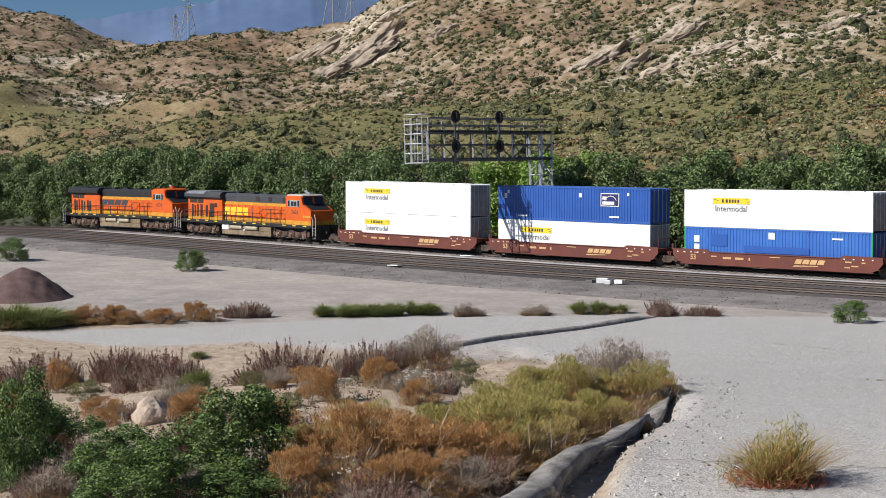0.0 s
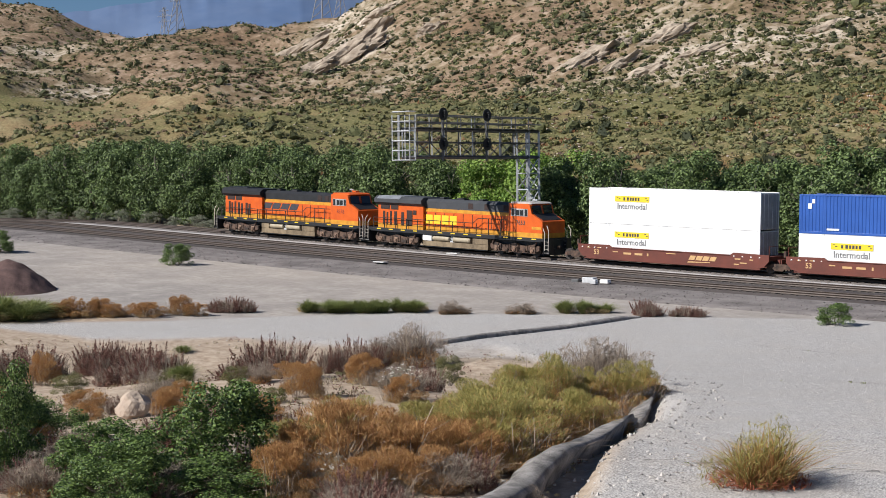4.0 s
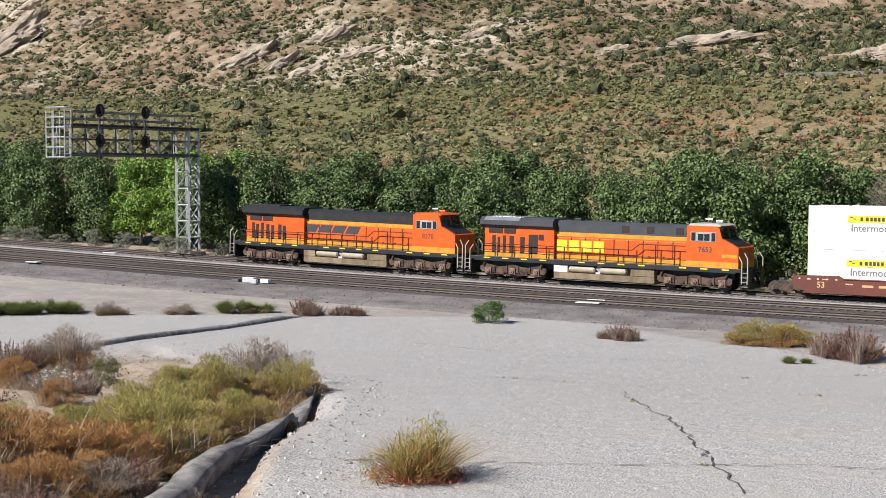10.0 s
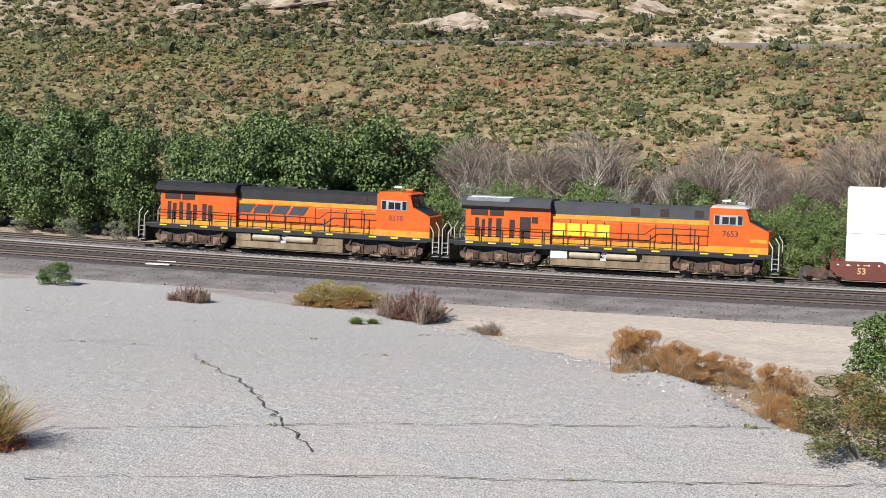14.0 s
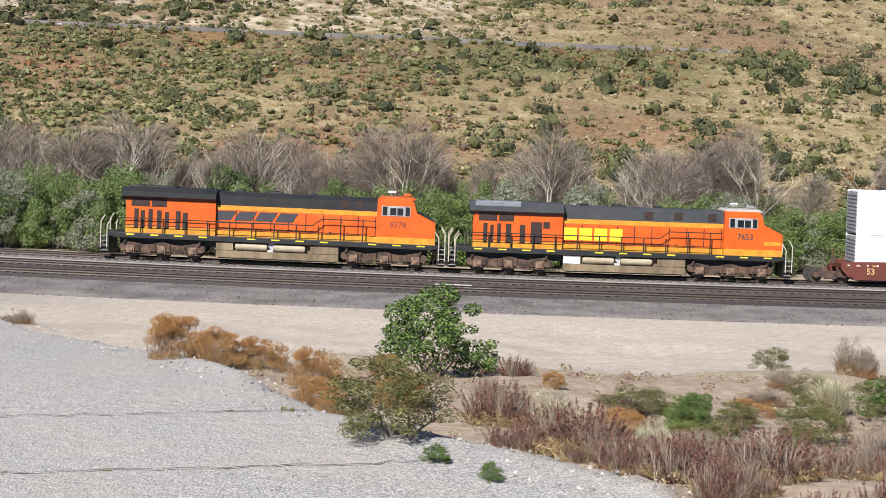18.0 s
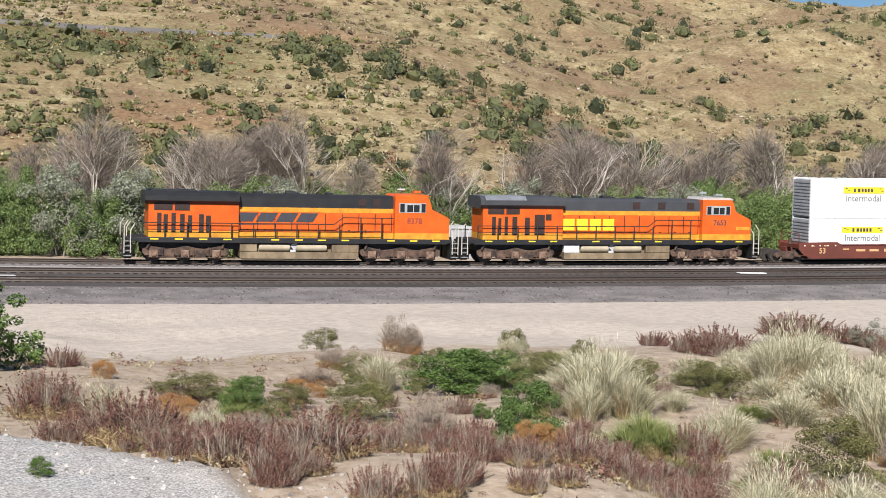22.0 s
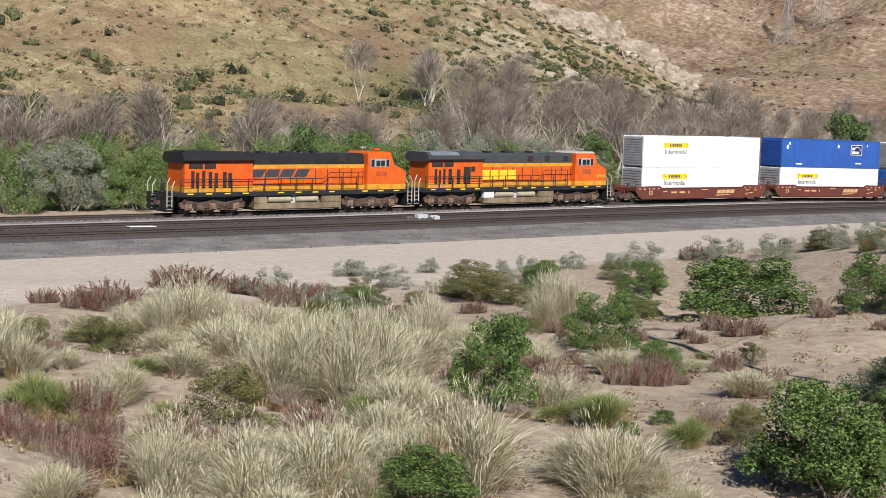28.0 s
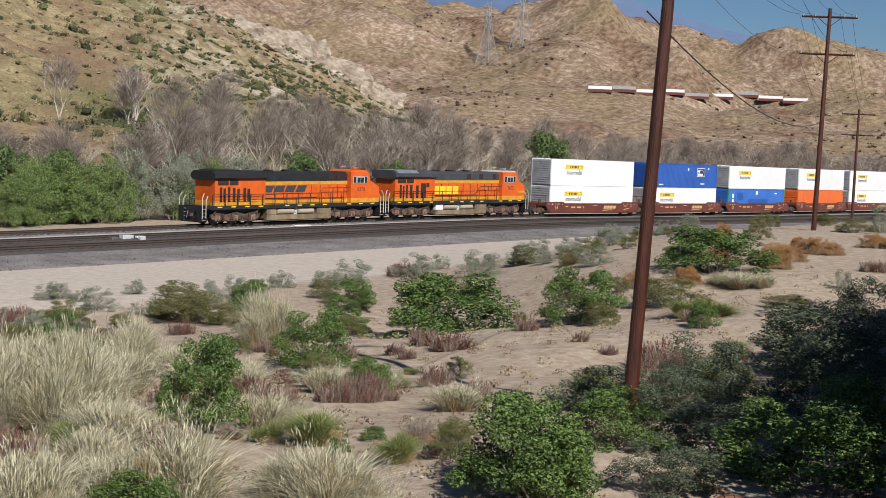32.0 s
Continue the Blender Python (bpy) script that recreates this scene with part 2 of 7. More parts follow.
def ground_material():
    m = bpy.data.materials.new("ground")
    m.use_nodes = True
    n, l = m.node_tree.nodes, m.node_tree.links
    p = n["Principled BSDF"]
    p.inputs["Roughness"].default_value = 0.95
    p.inputs["Specular IOR Level"].default_value = 0.15
    geo = n.new("ShaderNodeNewGeometry")

    def noise_node(scale, detail=5, rough=0.6):
        t = n.new("ShaderNodeTexNoise")
        t.inputs["Scale"].default_value, t.inputs["Detail"].default_value, t.inputs["Roughness"].default_value = scale, detail, rough
        l.new(geo.outputs["Position"], t.inputs["Vector"])
        return t.outputs[0]

    def ramp(src, rows):
        r = n.new("ShaderNodeValToRGB")
        e = r.color_ramp.elements
        while len(e) < len(rows):
            e.new(0.5)
        for k, (pos, col) in zip(e, rows):
            k.position, k.color = pos, (*col, 1) if len(col) == 3 else col
        l.new(src, r.inputs[0])
        return r.outputs[0]

    def math_node(op, a, b):
        t = n.new("ShaderNodeMath")
        t.operation, t.use_clamp = op, True
        for i, v in enumerate((a, b)):
            if isinstance(v, (int, float)):
                t.inputs[i].default_value = v
            else:
                l.new(v, t.inputs[i])
        return t.outputs[0]

    def mix(fac, a, b):
        t = n.new("ShaderNodeMix")
        t.data_type = "RGBA"
        l.new(fac, t.inputs[0]), l.new(a, t.inputs[6]), l.new(b, t.inputs[7])
        return t.outputs[2]

    def zone(name):
        at = n.new("ShaderNodeAttribute")
        at.attribute_name = name
        s = n.new("ShaderNodeSeparateColor")
        l.new(at.outputs["Color"], s.inputs[0])
        return s.outputs

    z1, z2, z3 = zone("zone_a"), zone("zone_b"), zone("zone_c")
    wide, mid, fine, grit = noise_node(0.035, 6), noise_node(0.35, 6, 0.7), noise_node(2.2, 5, 0.7), noise_node(24, 4, 0.7)
    straw = mix(ramp(fine, [(0.40, (0.25, 0.25, 0.25)), (0.58, (0.85, 0.85, 0.85))]), ramp(mid, [(0.34, (0.10, 0.075, 0.038)), (0.6, (0.21, 0.165, 0.085))]), ramp(mid, [(0.32, (0.20, 0.145, 0.08)), (0.5, (0.34, 0.265, 0.15)), (0.66, (0.50, 0.42, 0.26))]))
    green = ramp(fine, [(0.35, (0.085, 0.083, 0.036)), (0.55, (0.16, 0.15, 0.066)), (0.7, (0.27, 0.235, 0.115))])
    rock = ramp(mid, [(0.36, (0.30, 0.235, 0.18)), (0.52, (0.50, 0.42, 0.34)), (0.66, (0.66, 0.58, 0.49))])
    sand = ramp(fine, [(0.3, (0.40, 0.345, 0.29)), (0.6, (0.55, 0.475, 0.405))])
    grey = mix(ramp(mid, [(0.40, (0, 0, 0)), (0.62, (1, 1, 1))]), ramp(grit, [(0.36, (0.15, 0.135, 0.128)), (0.62, (0.36, 0.335, 0.315))]), ramp(fine, [(0.3, (0.27, 0.25, 0.235)), (0.6, (0.42, 0.385, 0.355))]))
    sand = mix(z3[1], sand, grey)
    lot = ramp(grit, [(0.38, (0.17, 0.163, 0.16)), (0.5, (0.41, 0.395, 0.383)), (0.62, (0.70, 0.672, 0.645))])
    rust = ramp(fine, [(0.3, (0.20, 0.075, 0.035)), (0.65, (0.37, 0.16, 0.07))])
    soil = ramp(fine, [(0.3, (0.27, 0.20, 0.145)), (0.65, (0.47, 0.385, 0.30))])

    def patch(weight, src, lo, hi):
        t = n.new("ShaderNodeMapRange")
        l.new(src, t.inputs[0])
        t.inputs[1].default_value, t.inputs[2].default_value = lo, hi
        s = math_node("SUBTRACT", math_node("MULTIPLY", weight, 1.6), 0.3)
        return math_node("MULTIPLY", weight, math_node("ADD", t.outputs[0], math_node("MULTIPLY", s, weight)))

    earth = ramp(fine, [(0.3, (0.13, 0.08, 0.05)), (0.7, (0.27, 0.18, 0.115))])
    spread = n.new("ShaderNodeMapRange")
    l.new(wide, spread.inputs[0])
    spread.inputs[1].default_value, spread.inputs[2].default_value, spread.inputs[4].default_value = 0.45, 0.62, 0.75
    col = mix(spread.outputs[0], straw, earth)
    col = mix(math_node("MULTIPLY", z2[2], 1.0), col, soil)
    col = mix(patch(z1[1], mid, 0.44, 0.58), col, green)
    col = mix(patch(z2[1], wide, 0.48, 0.6), col, rust)
    col = mix(patch(z1[0], mid, 0.47, 0.57), col, rock)
    col = mix(z1[2], col, sand)
    lot = mix(math_node("MULTIPLY", math_node("SUBTRACT", mid, 0.42), 1.6), lot, sand)
    col = mix(z2[0], col, lot)
    brown = mix(math_node("MULTIPLY", math_node("SUBTRACT", wide, 0.36), 3.2), ramp(mid, [(0.36, (0.06, 0.042, 0.026)), (0.5, (0.15, 0.095, 0.062)), (0.64, (0.25, 0.135, 0.085))]), ramp(mid, [(0.34, (0.17, 0.105, 0.07)), (0.5, (0.29, 0.215, 0.15)), (0.66, (0.52, 0.43, 0.35))]))
    col = mix(z3[0], col, brown)
    l.new(col, p.inputs["Base Color"])
    b1 = n.new("ShaderNodeBump")
    b1.inputs["Strength"].default_value, b1.inputs["Distance"].default_value = 0.55, 0.03
    l.new(grit, b1.inputs["Height"])
    b2 = n.new("ShaderNodeBump")
    b2.inputs["Strength"].default_value, b2.inputs["Distance"].default_value = 0.3, 0.4
    l.new(fine, b2.inputs["Height"]), l.new(b1.outputs[0], b2.inputs["Normal"]), l.new(b2.outputs[0], p.inputs["Normal"])
    return m


def grid_mesh(name, verts, rows, cols, wrap=False):
    """A quad sheet from rows x cols vertices."""
    i = np.arange(rows * cols).reshape(rows, cols)
    if wrap:
        i = np.concatenate([i, i[:, :1]], 1)
    f = np.stack([i[:-1, :-1], i[:-1, 1:], i[1:, 1:], i[1:, :-1]], -1).reshape(-1, 4)
    return quick_mesh(name, verts, f)


def quick_mesh(name, verts, faces, smooth=True):
    verts, faces = np.asarray(verts, np.float32), np.asarray(faces, np.int32)
    k = faces.shape[1]
    me = bpy.data.meshes.new(name)
    me.vertices.add(len(verts)), me.loops.add(faces.size), me.polygons.add(len(faces))
    me.vertices.foreach_set("co", verts.ravel())
    me.loops.foreach_set("vertex_index", faces.ravel())
    me.polygons.foreach_set("loop_start", np.arange(0, faces.size, k, dtype=np.int32))
    me.polygons.foreach_set("use_smooth", np.full(len(faces), smooth))
    me.update(calc_edges=True)
    return me


def build_ground():
    az = np.radians(np.concatenate([np.arange(-70, 74, 0.32), np.arange(74, 290, 6.0)]))
    rad = np.concatenate([np.linspace(0.5, 14, 14), np.linspace(14.6, 110, 150), np.linspace(111, 480, 190), np.linspace(486, 1150, 115), np.geomspace(1170, 4700, 34)])
    rr, aa = np.meshgrid(rad, az, indexing="ij")
    x, y = (rr * np.sin(aa)).ravel(), (rr * np.cos(aa)).ravel()
    z = ground_z(x, y)
    # loops run with the azimuth clockwise, so flip the order to face upwards
    me = grid_mesh("ground", np.stack([x, y, z], 1).reshape(len(rad), len(az), 3)[:, ::-1].reshape(-1, 3), len(rad), len(az), wrap=True)
    r, a = np.hypot(x, y), np.degrees(np.arctan2(x, y))
    n1, n2 = rough_noise(x, y, 30.0, 70, 4), rough_noise(x, y, 11.0, 80, 3)
    hill = ease((y - 122) / 10)
    lot = ease((inside(x, y, LOT) + 0.4 + n2 * 0.8) / 0.8)
    upper = ease((y - 192) / 12)
    rocky = hill * upper * np.clip(ease((3 - a) / 12) * (-0.02 + 1.5 * n1) + ease((a - 38) / 4) * (0.35 + n1), 0, 1)
    cliff = hill * ease((a - 41) / 2) * ease((50 - a) / 2) * ease((y - 270) / 25) * ease((360 - y) / 20) * np.clip(0.7 + n2 * 1.5, 0, 1)
    cliff = np.maximum(cliff, hill * ease((-43.5 - a) / 1.5) * ease((a + 48) / 1.5) * ease((y - 205) / 20) * np.clip(0.55 + n2 * 2, 0, 1))
    rocky = np.maximum(rocky, cliff)
    rocky = np.maximum(rocky, hill * upper * ease((a + 24) / 8) * ease((6 - a) / 6) * np.clip(0.45 + 1.3 * n1 + 0.3 * ease((a + 15) / 2), 0, 1))
    rocky = np.maximum(rocky, ease((r - 480) / 60) * np.clip(0.35 + 1.6 * n1, 0, 1) * ease((a - 38) / 5) * 0.75)
    green = hill * np.clip(0.32 + 1.3 * n1 + 0.25 * ease((a - 35) / 4) + 0.3 * ease((-10 - a) / 20) - 0.25 * upper - 0.35 * ease((a - 5) / 15) * (1 - ease((a - 36) / 4)), 0, 1)
    rust = 0.45 * hill * (1 - upper) * np.clip(0.1 + 1.6 * n2, 0, 1) * ease((22 - a) / 10) + 0.8 * ease((r - 470) / 60) * np.clip(n1 + 0.3, 0, 1)
    edge = 57.5 + 4 * n1 - 5 * ease((28 - x) / 25) + 6 * ease((x - 40) / 30)
    sandy = ease((y - edge) / 3.0) * (1 - ease((y - 88) / 2)) * (1 - hill)
    soil = (1 - hill) * (1 - sandy)
    grey = np.clip(ease((-8 - x) / 22) * (0.8 + 0.6 * n1) + ease((y - 83 + 3 * n2) / 4) * 0.7, 0, 1)
    beyond = ease((r - 455) / 40) * ease((a - 30) / 4) * np.clip(0.75 + 0.9 * n1, 0, 1)
    beyond = np.maximum(beyond, hill * upper * ease((-8 - a) / 8) * 0.8 * (1 - rocky))
    for nm, cols in (("zone_a", (rocky, green, sandy)), ("zone_b", (lot, rust, soil)), ("zone_c", (beyond, grey, beyond))):
        at = me.attributes.new(nm, "FLOAT_COLOR", "POINT")
        c = np.stack([*cols, np.ones_like(x)], 1).reshape(len(rad), len(az), 4)[:, ::-1].reshape(-1, 4)
        at.data.foreach_set("color", np.clip(c, 0, 1).astype(np.float32).ravel())
    me.materials.append(ground_material())
    return tagged(new("ground", me), "dry hillside ground with grass, gravel lot and dirt road", "ground", kind="structure")


build_ground()


def build_mountains():
    """Far ranges behind the valley, painted haze blue, beyond everything that shifts."""
    # the blue of the air's haze is put into this base colour
    mm = mat("haze-blue far range", (0.085, 0.135, 0.245), (0.135, 0.185, 0.29), 0.0022, 1.0, fine=0.02, coords="Object")
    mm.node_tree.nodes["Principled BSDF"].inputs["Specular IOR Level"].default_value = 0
    for rows in ([(-66, 5.0), (-62, 5.2), (-58, 5.5), (-55.7, 5.8), (-52.5, 6.3), (-50, 6.6), (-47.5, 6.8), (-45, 6.3), (-42, 5.5), (-36, 4.5)],
                 [(48, 5.2), (52, 5.9), (55, 6.1), (57, 5.7), (59, 5.1), (61, 4.6), (62.6, 4.2), (64.5, 4.05), (66, 3.8), (70, 3.4), (76, 3.0)]):
        az = np.arange(rows[0][0], rows[-1][0], 0.1)
        el, rag = table(az, rows), 0.12 * rough_noise(az * 10, az * 0, 9.0, 5, 5)
        rad = np.linspace(3000, 4100, 34)
        rr, aa = np.meshgrid(rad, np.radians(az), indexing="ij")
        x, y = rr * np.sin(aa), rr * np.cos(aa)
        up = (rr - 3000) / 1100
        h = (8.4 + 4100 * np.tan(np.radians(el[None, :] + rag[None, :] * up ** 8))) * (up + 0.16 * rough_noise(x, y, 420.0, 9, 4) * np.sin(np.pi * up)) - 40 * (1 - up)
        v = np.stack([x, y, h], -1)[:, ::-1].reshape(-1, 3)
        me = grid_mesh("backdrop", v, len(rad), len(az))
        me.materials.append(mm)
        tagged(new("backdrop", me), "distant mountain range with haze blue in its colour", "mountain", kind="structure")


build_mountains()


# ---- railway ----
def sweep(name, profile, x0, x1, step, off=0.0):
    """Profile points (across, up) swept along the line."""
    xs = np.arange(x0, x1 + 0.01, step)
    ty, tz = track_y(xs), track_z(xs)
    v = np.concatenate([np.stack([xs, ty + off + a, tz + b], 1) for a, b in profile])
    return grid_mesh(name, v, len(profile), len(xs))


BALLAST = mat("crushed ballast", (0.09, 0.078, 0.073), (0.24, 0.215, 0.205), 0.5, 0.95, bump=1.0, fine=11, coords="Object")
BALLAST_D = mat("oil-stained ballast", (0.028, 0.023, 0.022), (0.085, 0.07, 0.065), 0.35, 0.9, bump=1.0, fine=11, streak=(0.15, 1, 1))
BALLAST_L = mat("fresh pale ballast", (0.30, 0.285, 0.275), (0.48, 0.46, 0.45), 0.6, 0.95, bump=1.0, fine=11)
TRACKS = (0.0, -6.6, -12.2)


def build_railway():
    bed = sweep("ballast", [(7.5, -1.3), (4.2, -0.30), (-15.2, -0.30), (-17.0, -0.37), (-19.4, -0.43), (-21.0, -0.49), (-21.8, -1.0)][::-1], -420, 420, 4)
    bed.materials.append(BALLAST)
    tagged(new("ballast", bed), "grey crushed-stone ballast bed under the railway tracks", "ballast", kind="structure")
    for off, half, ml, lab in ((0.0, 1.5, BALLAST, "brown ballast between the rails"), (-6.6, 1.9, BALLAST_D, "dark oil-stained ballast between the rails"),
                               (-12.2, 2.1, BALLAST_D, "dark oil-stained ballast between the rails"), (-3.2, 0.8, BALLAST_L, "strip of fresh pale ballast between two tracks")):
        s = sweep("ballast_strip", [(-half, -0.29), (-half + 0.3, -0.20), (half - 0.3, -0.20), (half, -0.29)], -420, 420, 4, off)
        s.materials.append(ml)
        tagged(new("ballast_strip", s), lab, "ballast", kind="structure")
    rail = [(-0.07, -0.17), (-0.012, -0.14), (-0.012, -0.04), (-0.036, -0.03), (-0.036, 0.0), (0.036, 0.0), (0.036, -0.03), (0.012, -0.04), (0.012, -0.14), (0.07, -0.17)]
    rm = [sweep("rail", rail, -420, 420, 4, o + s) for o in TRACKS for s in (-0.7525, 0.7525)]
    for me in rm:
        me.materials.append(STEEL_R)
        tagged(new("rail", me), "rusty steel rail with a worn top, spiked to wooden ties", "rail", group="rails of the three tracks", kind="structure")
    # ties, too many to count
    cube = np.array([(a, b, c) for a in (-1, 1) for b in (-1, 1) for c in (-1, 1)], float)
    quad = np.array([(0, 1, 3, 2), (4, 6, 7, 5), (0, 4, 5, 1), (2, 3, 7, 6), (1, 5, 7, 3)])
    rng = np.random.RandomState(4)
    vs, fs = [], []
    for o in TRACKS:
        for x in np.arange(-260, 260, 0.54):
            x += rng.uniform(-0.04, 0.04)
            c = np.array([x, float(track_y(x)) + o + rng.uniform(-0.05, 0.05), float(track_z(x)) - 0.235 + rng.uniform(-0.012, 0.008)])
            fs.append(quad + 8 * len(vs))
            vs.append(cube * (0.115, 1.30, 0.075) + c)
    me = quick_mesh("railway_ties", np.concatenate(vs), np.concatenate(fs), False)
    me.materials.append(TIE)
    tagged(new("railway_ties", me), "dark creosoted wooden ties bedded in ballast", "railway tie", kind="stuff")


build_railway()


def kerb(line, profile, label):
    """A rough paved bank along a line; profile in metres to the right of it and up."""
    p = []
    for (ax, ay), (bx, by) in zip(line, line[1:]):
        n = max(2, int(math.hypot(bx - ax, by - ay) / 0.25))
        p += [(ax + (bx - ax) * k / n, ay + (by - ay) * k / n) for k in range(n)]
    p = np.array(p)
    for _ in range(6):
        p[1:-1] = (p[:-2] + 2 * p[1:-1] + p[2:]) / 4
    d = np.gradient(p, axis=0)
    d /= np.hypot(d[:, 0], d[:, 1])[:, None]
    right = np.stack([d[:, 1], -d[:, 0]], 1)
    grow = ease(np.minimum(np.arange(len(p)), np.arange(len(p))[::-1]) / 8)
    rows = []
    for k, (a, b) in enumerate(profile):
        q = p + right * (a + 0.15 * rough_noise(p[:, 0] + 7 * k, p[:, 1], 0.8, 61, 3))[:, None]
        h = b * (0.35 + 0.65 * grow) * (1 + 0.25 * rough_noise(p[:, 0], p[:, 1], 2.5, 63, 3)) if b > 0 else b
        rows.append(np.column_stack([q, ground_z(q[:, 0], q[:, 1]) + h]))
    me = grid_mesh("paved_bank", np.concatenate(rows[::-1]), len(profile), len(p))
    me.materials.append(mat("worn asphalt", (0.05, 0.047, 0.045), (0.36, 0.335, 0.315), 2.6, 0.95, bump=1.0, fine=26))
    tagged(new("paved_bank", me), label, "kerb", kind="structure")


kerb(BERM[::-1], [(-0.12, -0.3), (-0.06, 0.12), (0.06, 0.40), (0.0, 0.50), (-0.30, 0.50), (-0.62, 0.30), (-0.95, -0.3)], "low crumbling asphalt bank along the lot edge")
kerb([(-51.0, 52.9), (-52.0, 59.3), (-52.4, 67.4), (-53.2, 75.0)], [(0.2, -0.2), (0.12, 0.10), (0.0, 0.2), (-0.2, 0.2), (-0.5, -0.2)], "low dark asphalt kerb across the lot")


def bench_road():
    xs = np.arange(-62, 46, 3.0)
    rows = []
    for y in (189.4, 192.4):
        rows.append(np.column_stack([xs, np.full(len(xs), y), np.maximum(ground_z(xs, np.full(len(xs), 190.2)), ground_z(xs, np.full(len(xs), 192.9))) + 0.55]))
    low = rows[0].copy()
    low[:, 2] -= 0.75
    me = grid_mesh("bench_road", np.concatenate([low, *rows]), 3, len(xs))
    me.materials.append(mat("grey bench road", (0.09, 0.082, 0.08), (0.17, 0.155, 0.15), 0.3, 0.95))
    tagged(new("bench_road", me), "narrow grey service road along the hillside bench", "road", kind="structure")


bench_road()


def outcrops():
    """Pale eroded rock faces standing out of the hillsides."""
    cliff = mat("pale cliff rock", (0.52, 0.44, 0.35), (0.22, 0.17, 0.125), 0.5, 0.95, bump=1.0, fine=2.5, streak=(1, 1, 2.5))
    rng = random.Random(19)
    # bearing and rise from the stand, length, thickness, slant
    slabs = [(-47.9, 4.4, 9, 2.0, 33), (-47.2, 3.7, 6, 1.6, 30), (-46.1, 4.1, 10, 2.3, 35), (-45.3, 4.9, 7, 1.8, 38), (-47.4, 5.0, 6, 1.5, 30), (-46.6, 4.9, 5, 1.3, 36), (-44.4, 5.9, 6, 1.8, 28),
             (-42.8, 5.2, 4, 1.4, 20), (-36.8, 4.2, 5, 1.6, 32), (-36.2, 3.7, 4, 1.3, 28), (-37.6, 3.9, 4, 1.2, 25), (-35.2, 3.5, 3.5, 1.2, 18), (-34.6, 4.7, 5, 1.6, 25), (-33.5, 4.1, 4, 1.2, 20),
             (-28.8, 4.9, 4, 1.2, 15), (-24.2, 4.3, 3, 1.0, 10), (-20.9, 4.6, 5, 1.3, 8), (-14.9, 4.0, 5, 1.6, 10), (-14.2, 3.8, 4, 1.2, 6), (-9.8, 4.3, 6, 1.2, -8), (-7.0, 4.6, 5, 1.2, -12)]
    spots = []
    for az, el, w, h, slant in slabs:
        r = np.arange(150.0, 420.0, 1.5)
        x, y = r * math.sin(radians(az)), r * math.cos(radians(az))
        up = np.degrees(np.arctan2(ground_z(x, y) - 8.4, r))
        k = int(np.argmax(up > el)) if (up > el).any() else int(np.argmax(up))
        spots.append((float(x[k]), float(y[k]), w, h, slant, -az))
    spots += [(x, y, w, h, -16, -44) for x, y, w, h in ((285, 303, 9, 6), (297, 304, 10, 8), (309, 306, 10, 9), (319, 302, 8, 7), (330, 305, 9, 9), (341, 310, 8, 6), (274, 285, 5, 3))]
    for x, y, w, h, slant, turn in spots:
        bm = bmesh.new()
        bmesh.ops.create_icosphere(bm, subdivisions=4, radius=1.0)
        o = Vector((x, y, 0))
        for v in bm.verts:
            c = v.co.copy()
            k = 1 + 0.55 * noise.noise(c * 1.3 + o) + 0.35 * noise.noise(c * 3.2 + o) + 0.2 * noise.noise(c * 8 + o)
            v.co = Vector((c.x * k * w, c.y * k * w * (0.35 if turn > 0 else 0.7), (c.z * k + 0.10 * math.sin(c.z * 11 + c.x * 2)) * h))
        me = bpy.data.meshes.new("rock_outcrop")
        bm.to_mesh(me), bm.free()
        me.materials.append(cliff)
        ob = new("rock_outcrop", me)
        ob.matrix_basis = pose(x, y, gz(x, y) - h * (0.25 if turn > 0 else 0.5), rng.uniform(18, 32) if turn > 0 else rng.uniform(-8, 8), -slant, turn)
        tagged(ob, "pale eroded rock slab slanting out of the hillside", "rock", "rock outcrops on the hills")


outcrops()


# ---- building blocks ----
def box(bm, x0, x1, y0, y1, z0, z1, bevel=0.0):
    m = Matrix.LocRotScale(((x0 + x1) / 2, (y0 + y1) / 2, (z0 + z1) / 2), None, (abs(x1 - x0), abs(y1 - y0), abs(z1 - z0)))
    r = bmesh.ops.create_cube(bm, size=1, matrix=m)
    if bevel:
        es = list({e for v in r["verts"] for e in v.link_edges})
        bmesh.ops.bevel(bm, geom=es, offset=bevel, segments=2, affect="EDGES", profile=0.5)
    return bm


def prism(bm, pts, y0, y1):
    """A profile of (x, z) points, counter-clockwise seen from -y, given its width along y."""
    a = [bm.verts.new((x, y0, z)) for x, z in pts]
    b = [bm.verts.new((x, y1, z)) for x, z in pts]
    bm.faces.new(a), bm.faces.new(b[::-1])
    for i in range(len(pts)):
        j = (i + 1) % len(pts)
        bm.faces.new((a[j], a[i], b[i], b[j]))
    return bm


def rod(bm, p, q, r, seg=6, r2=None, caps=True):
    p, q = Vector(p), Vector(q)
    d = q - p
    m = Matrix.Translation((p + q) / 2) @ d.to_track_quat("Z", "Y").to_matrix().to_4x4()
    bmesh.ops.create_cone(bm, cap_ends=caps, segments=seg, radius1=r, radius2=r if r2 is None else r2, depth=d.length, matrix=m)
    return bm


def mesh_of(name, bm, material, smooth=False):
    me = bpy.data.meshes.new(name)
    bmesh.ops.recalc_face_normals(bm, faces=bm.faces)
    bm.to_mesh(me), bm.free()
    if smooth:
        me.polygons.foreach_set("use_smooth", np.ones(len(me.polygons), bool))
    for m in material if isinstance(material, (list, tuple)) else [material]:
        me.materials.append(m)
    return me


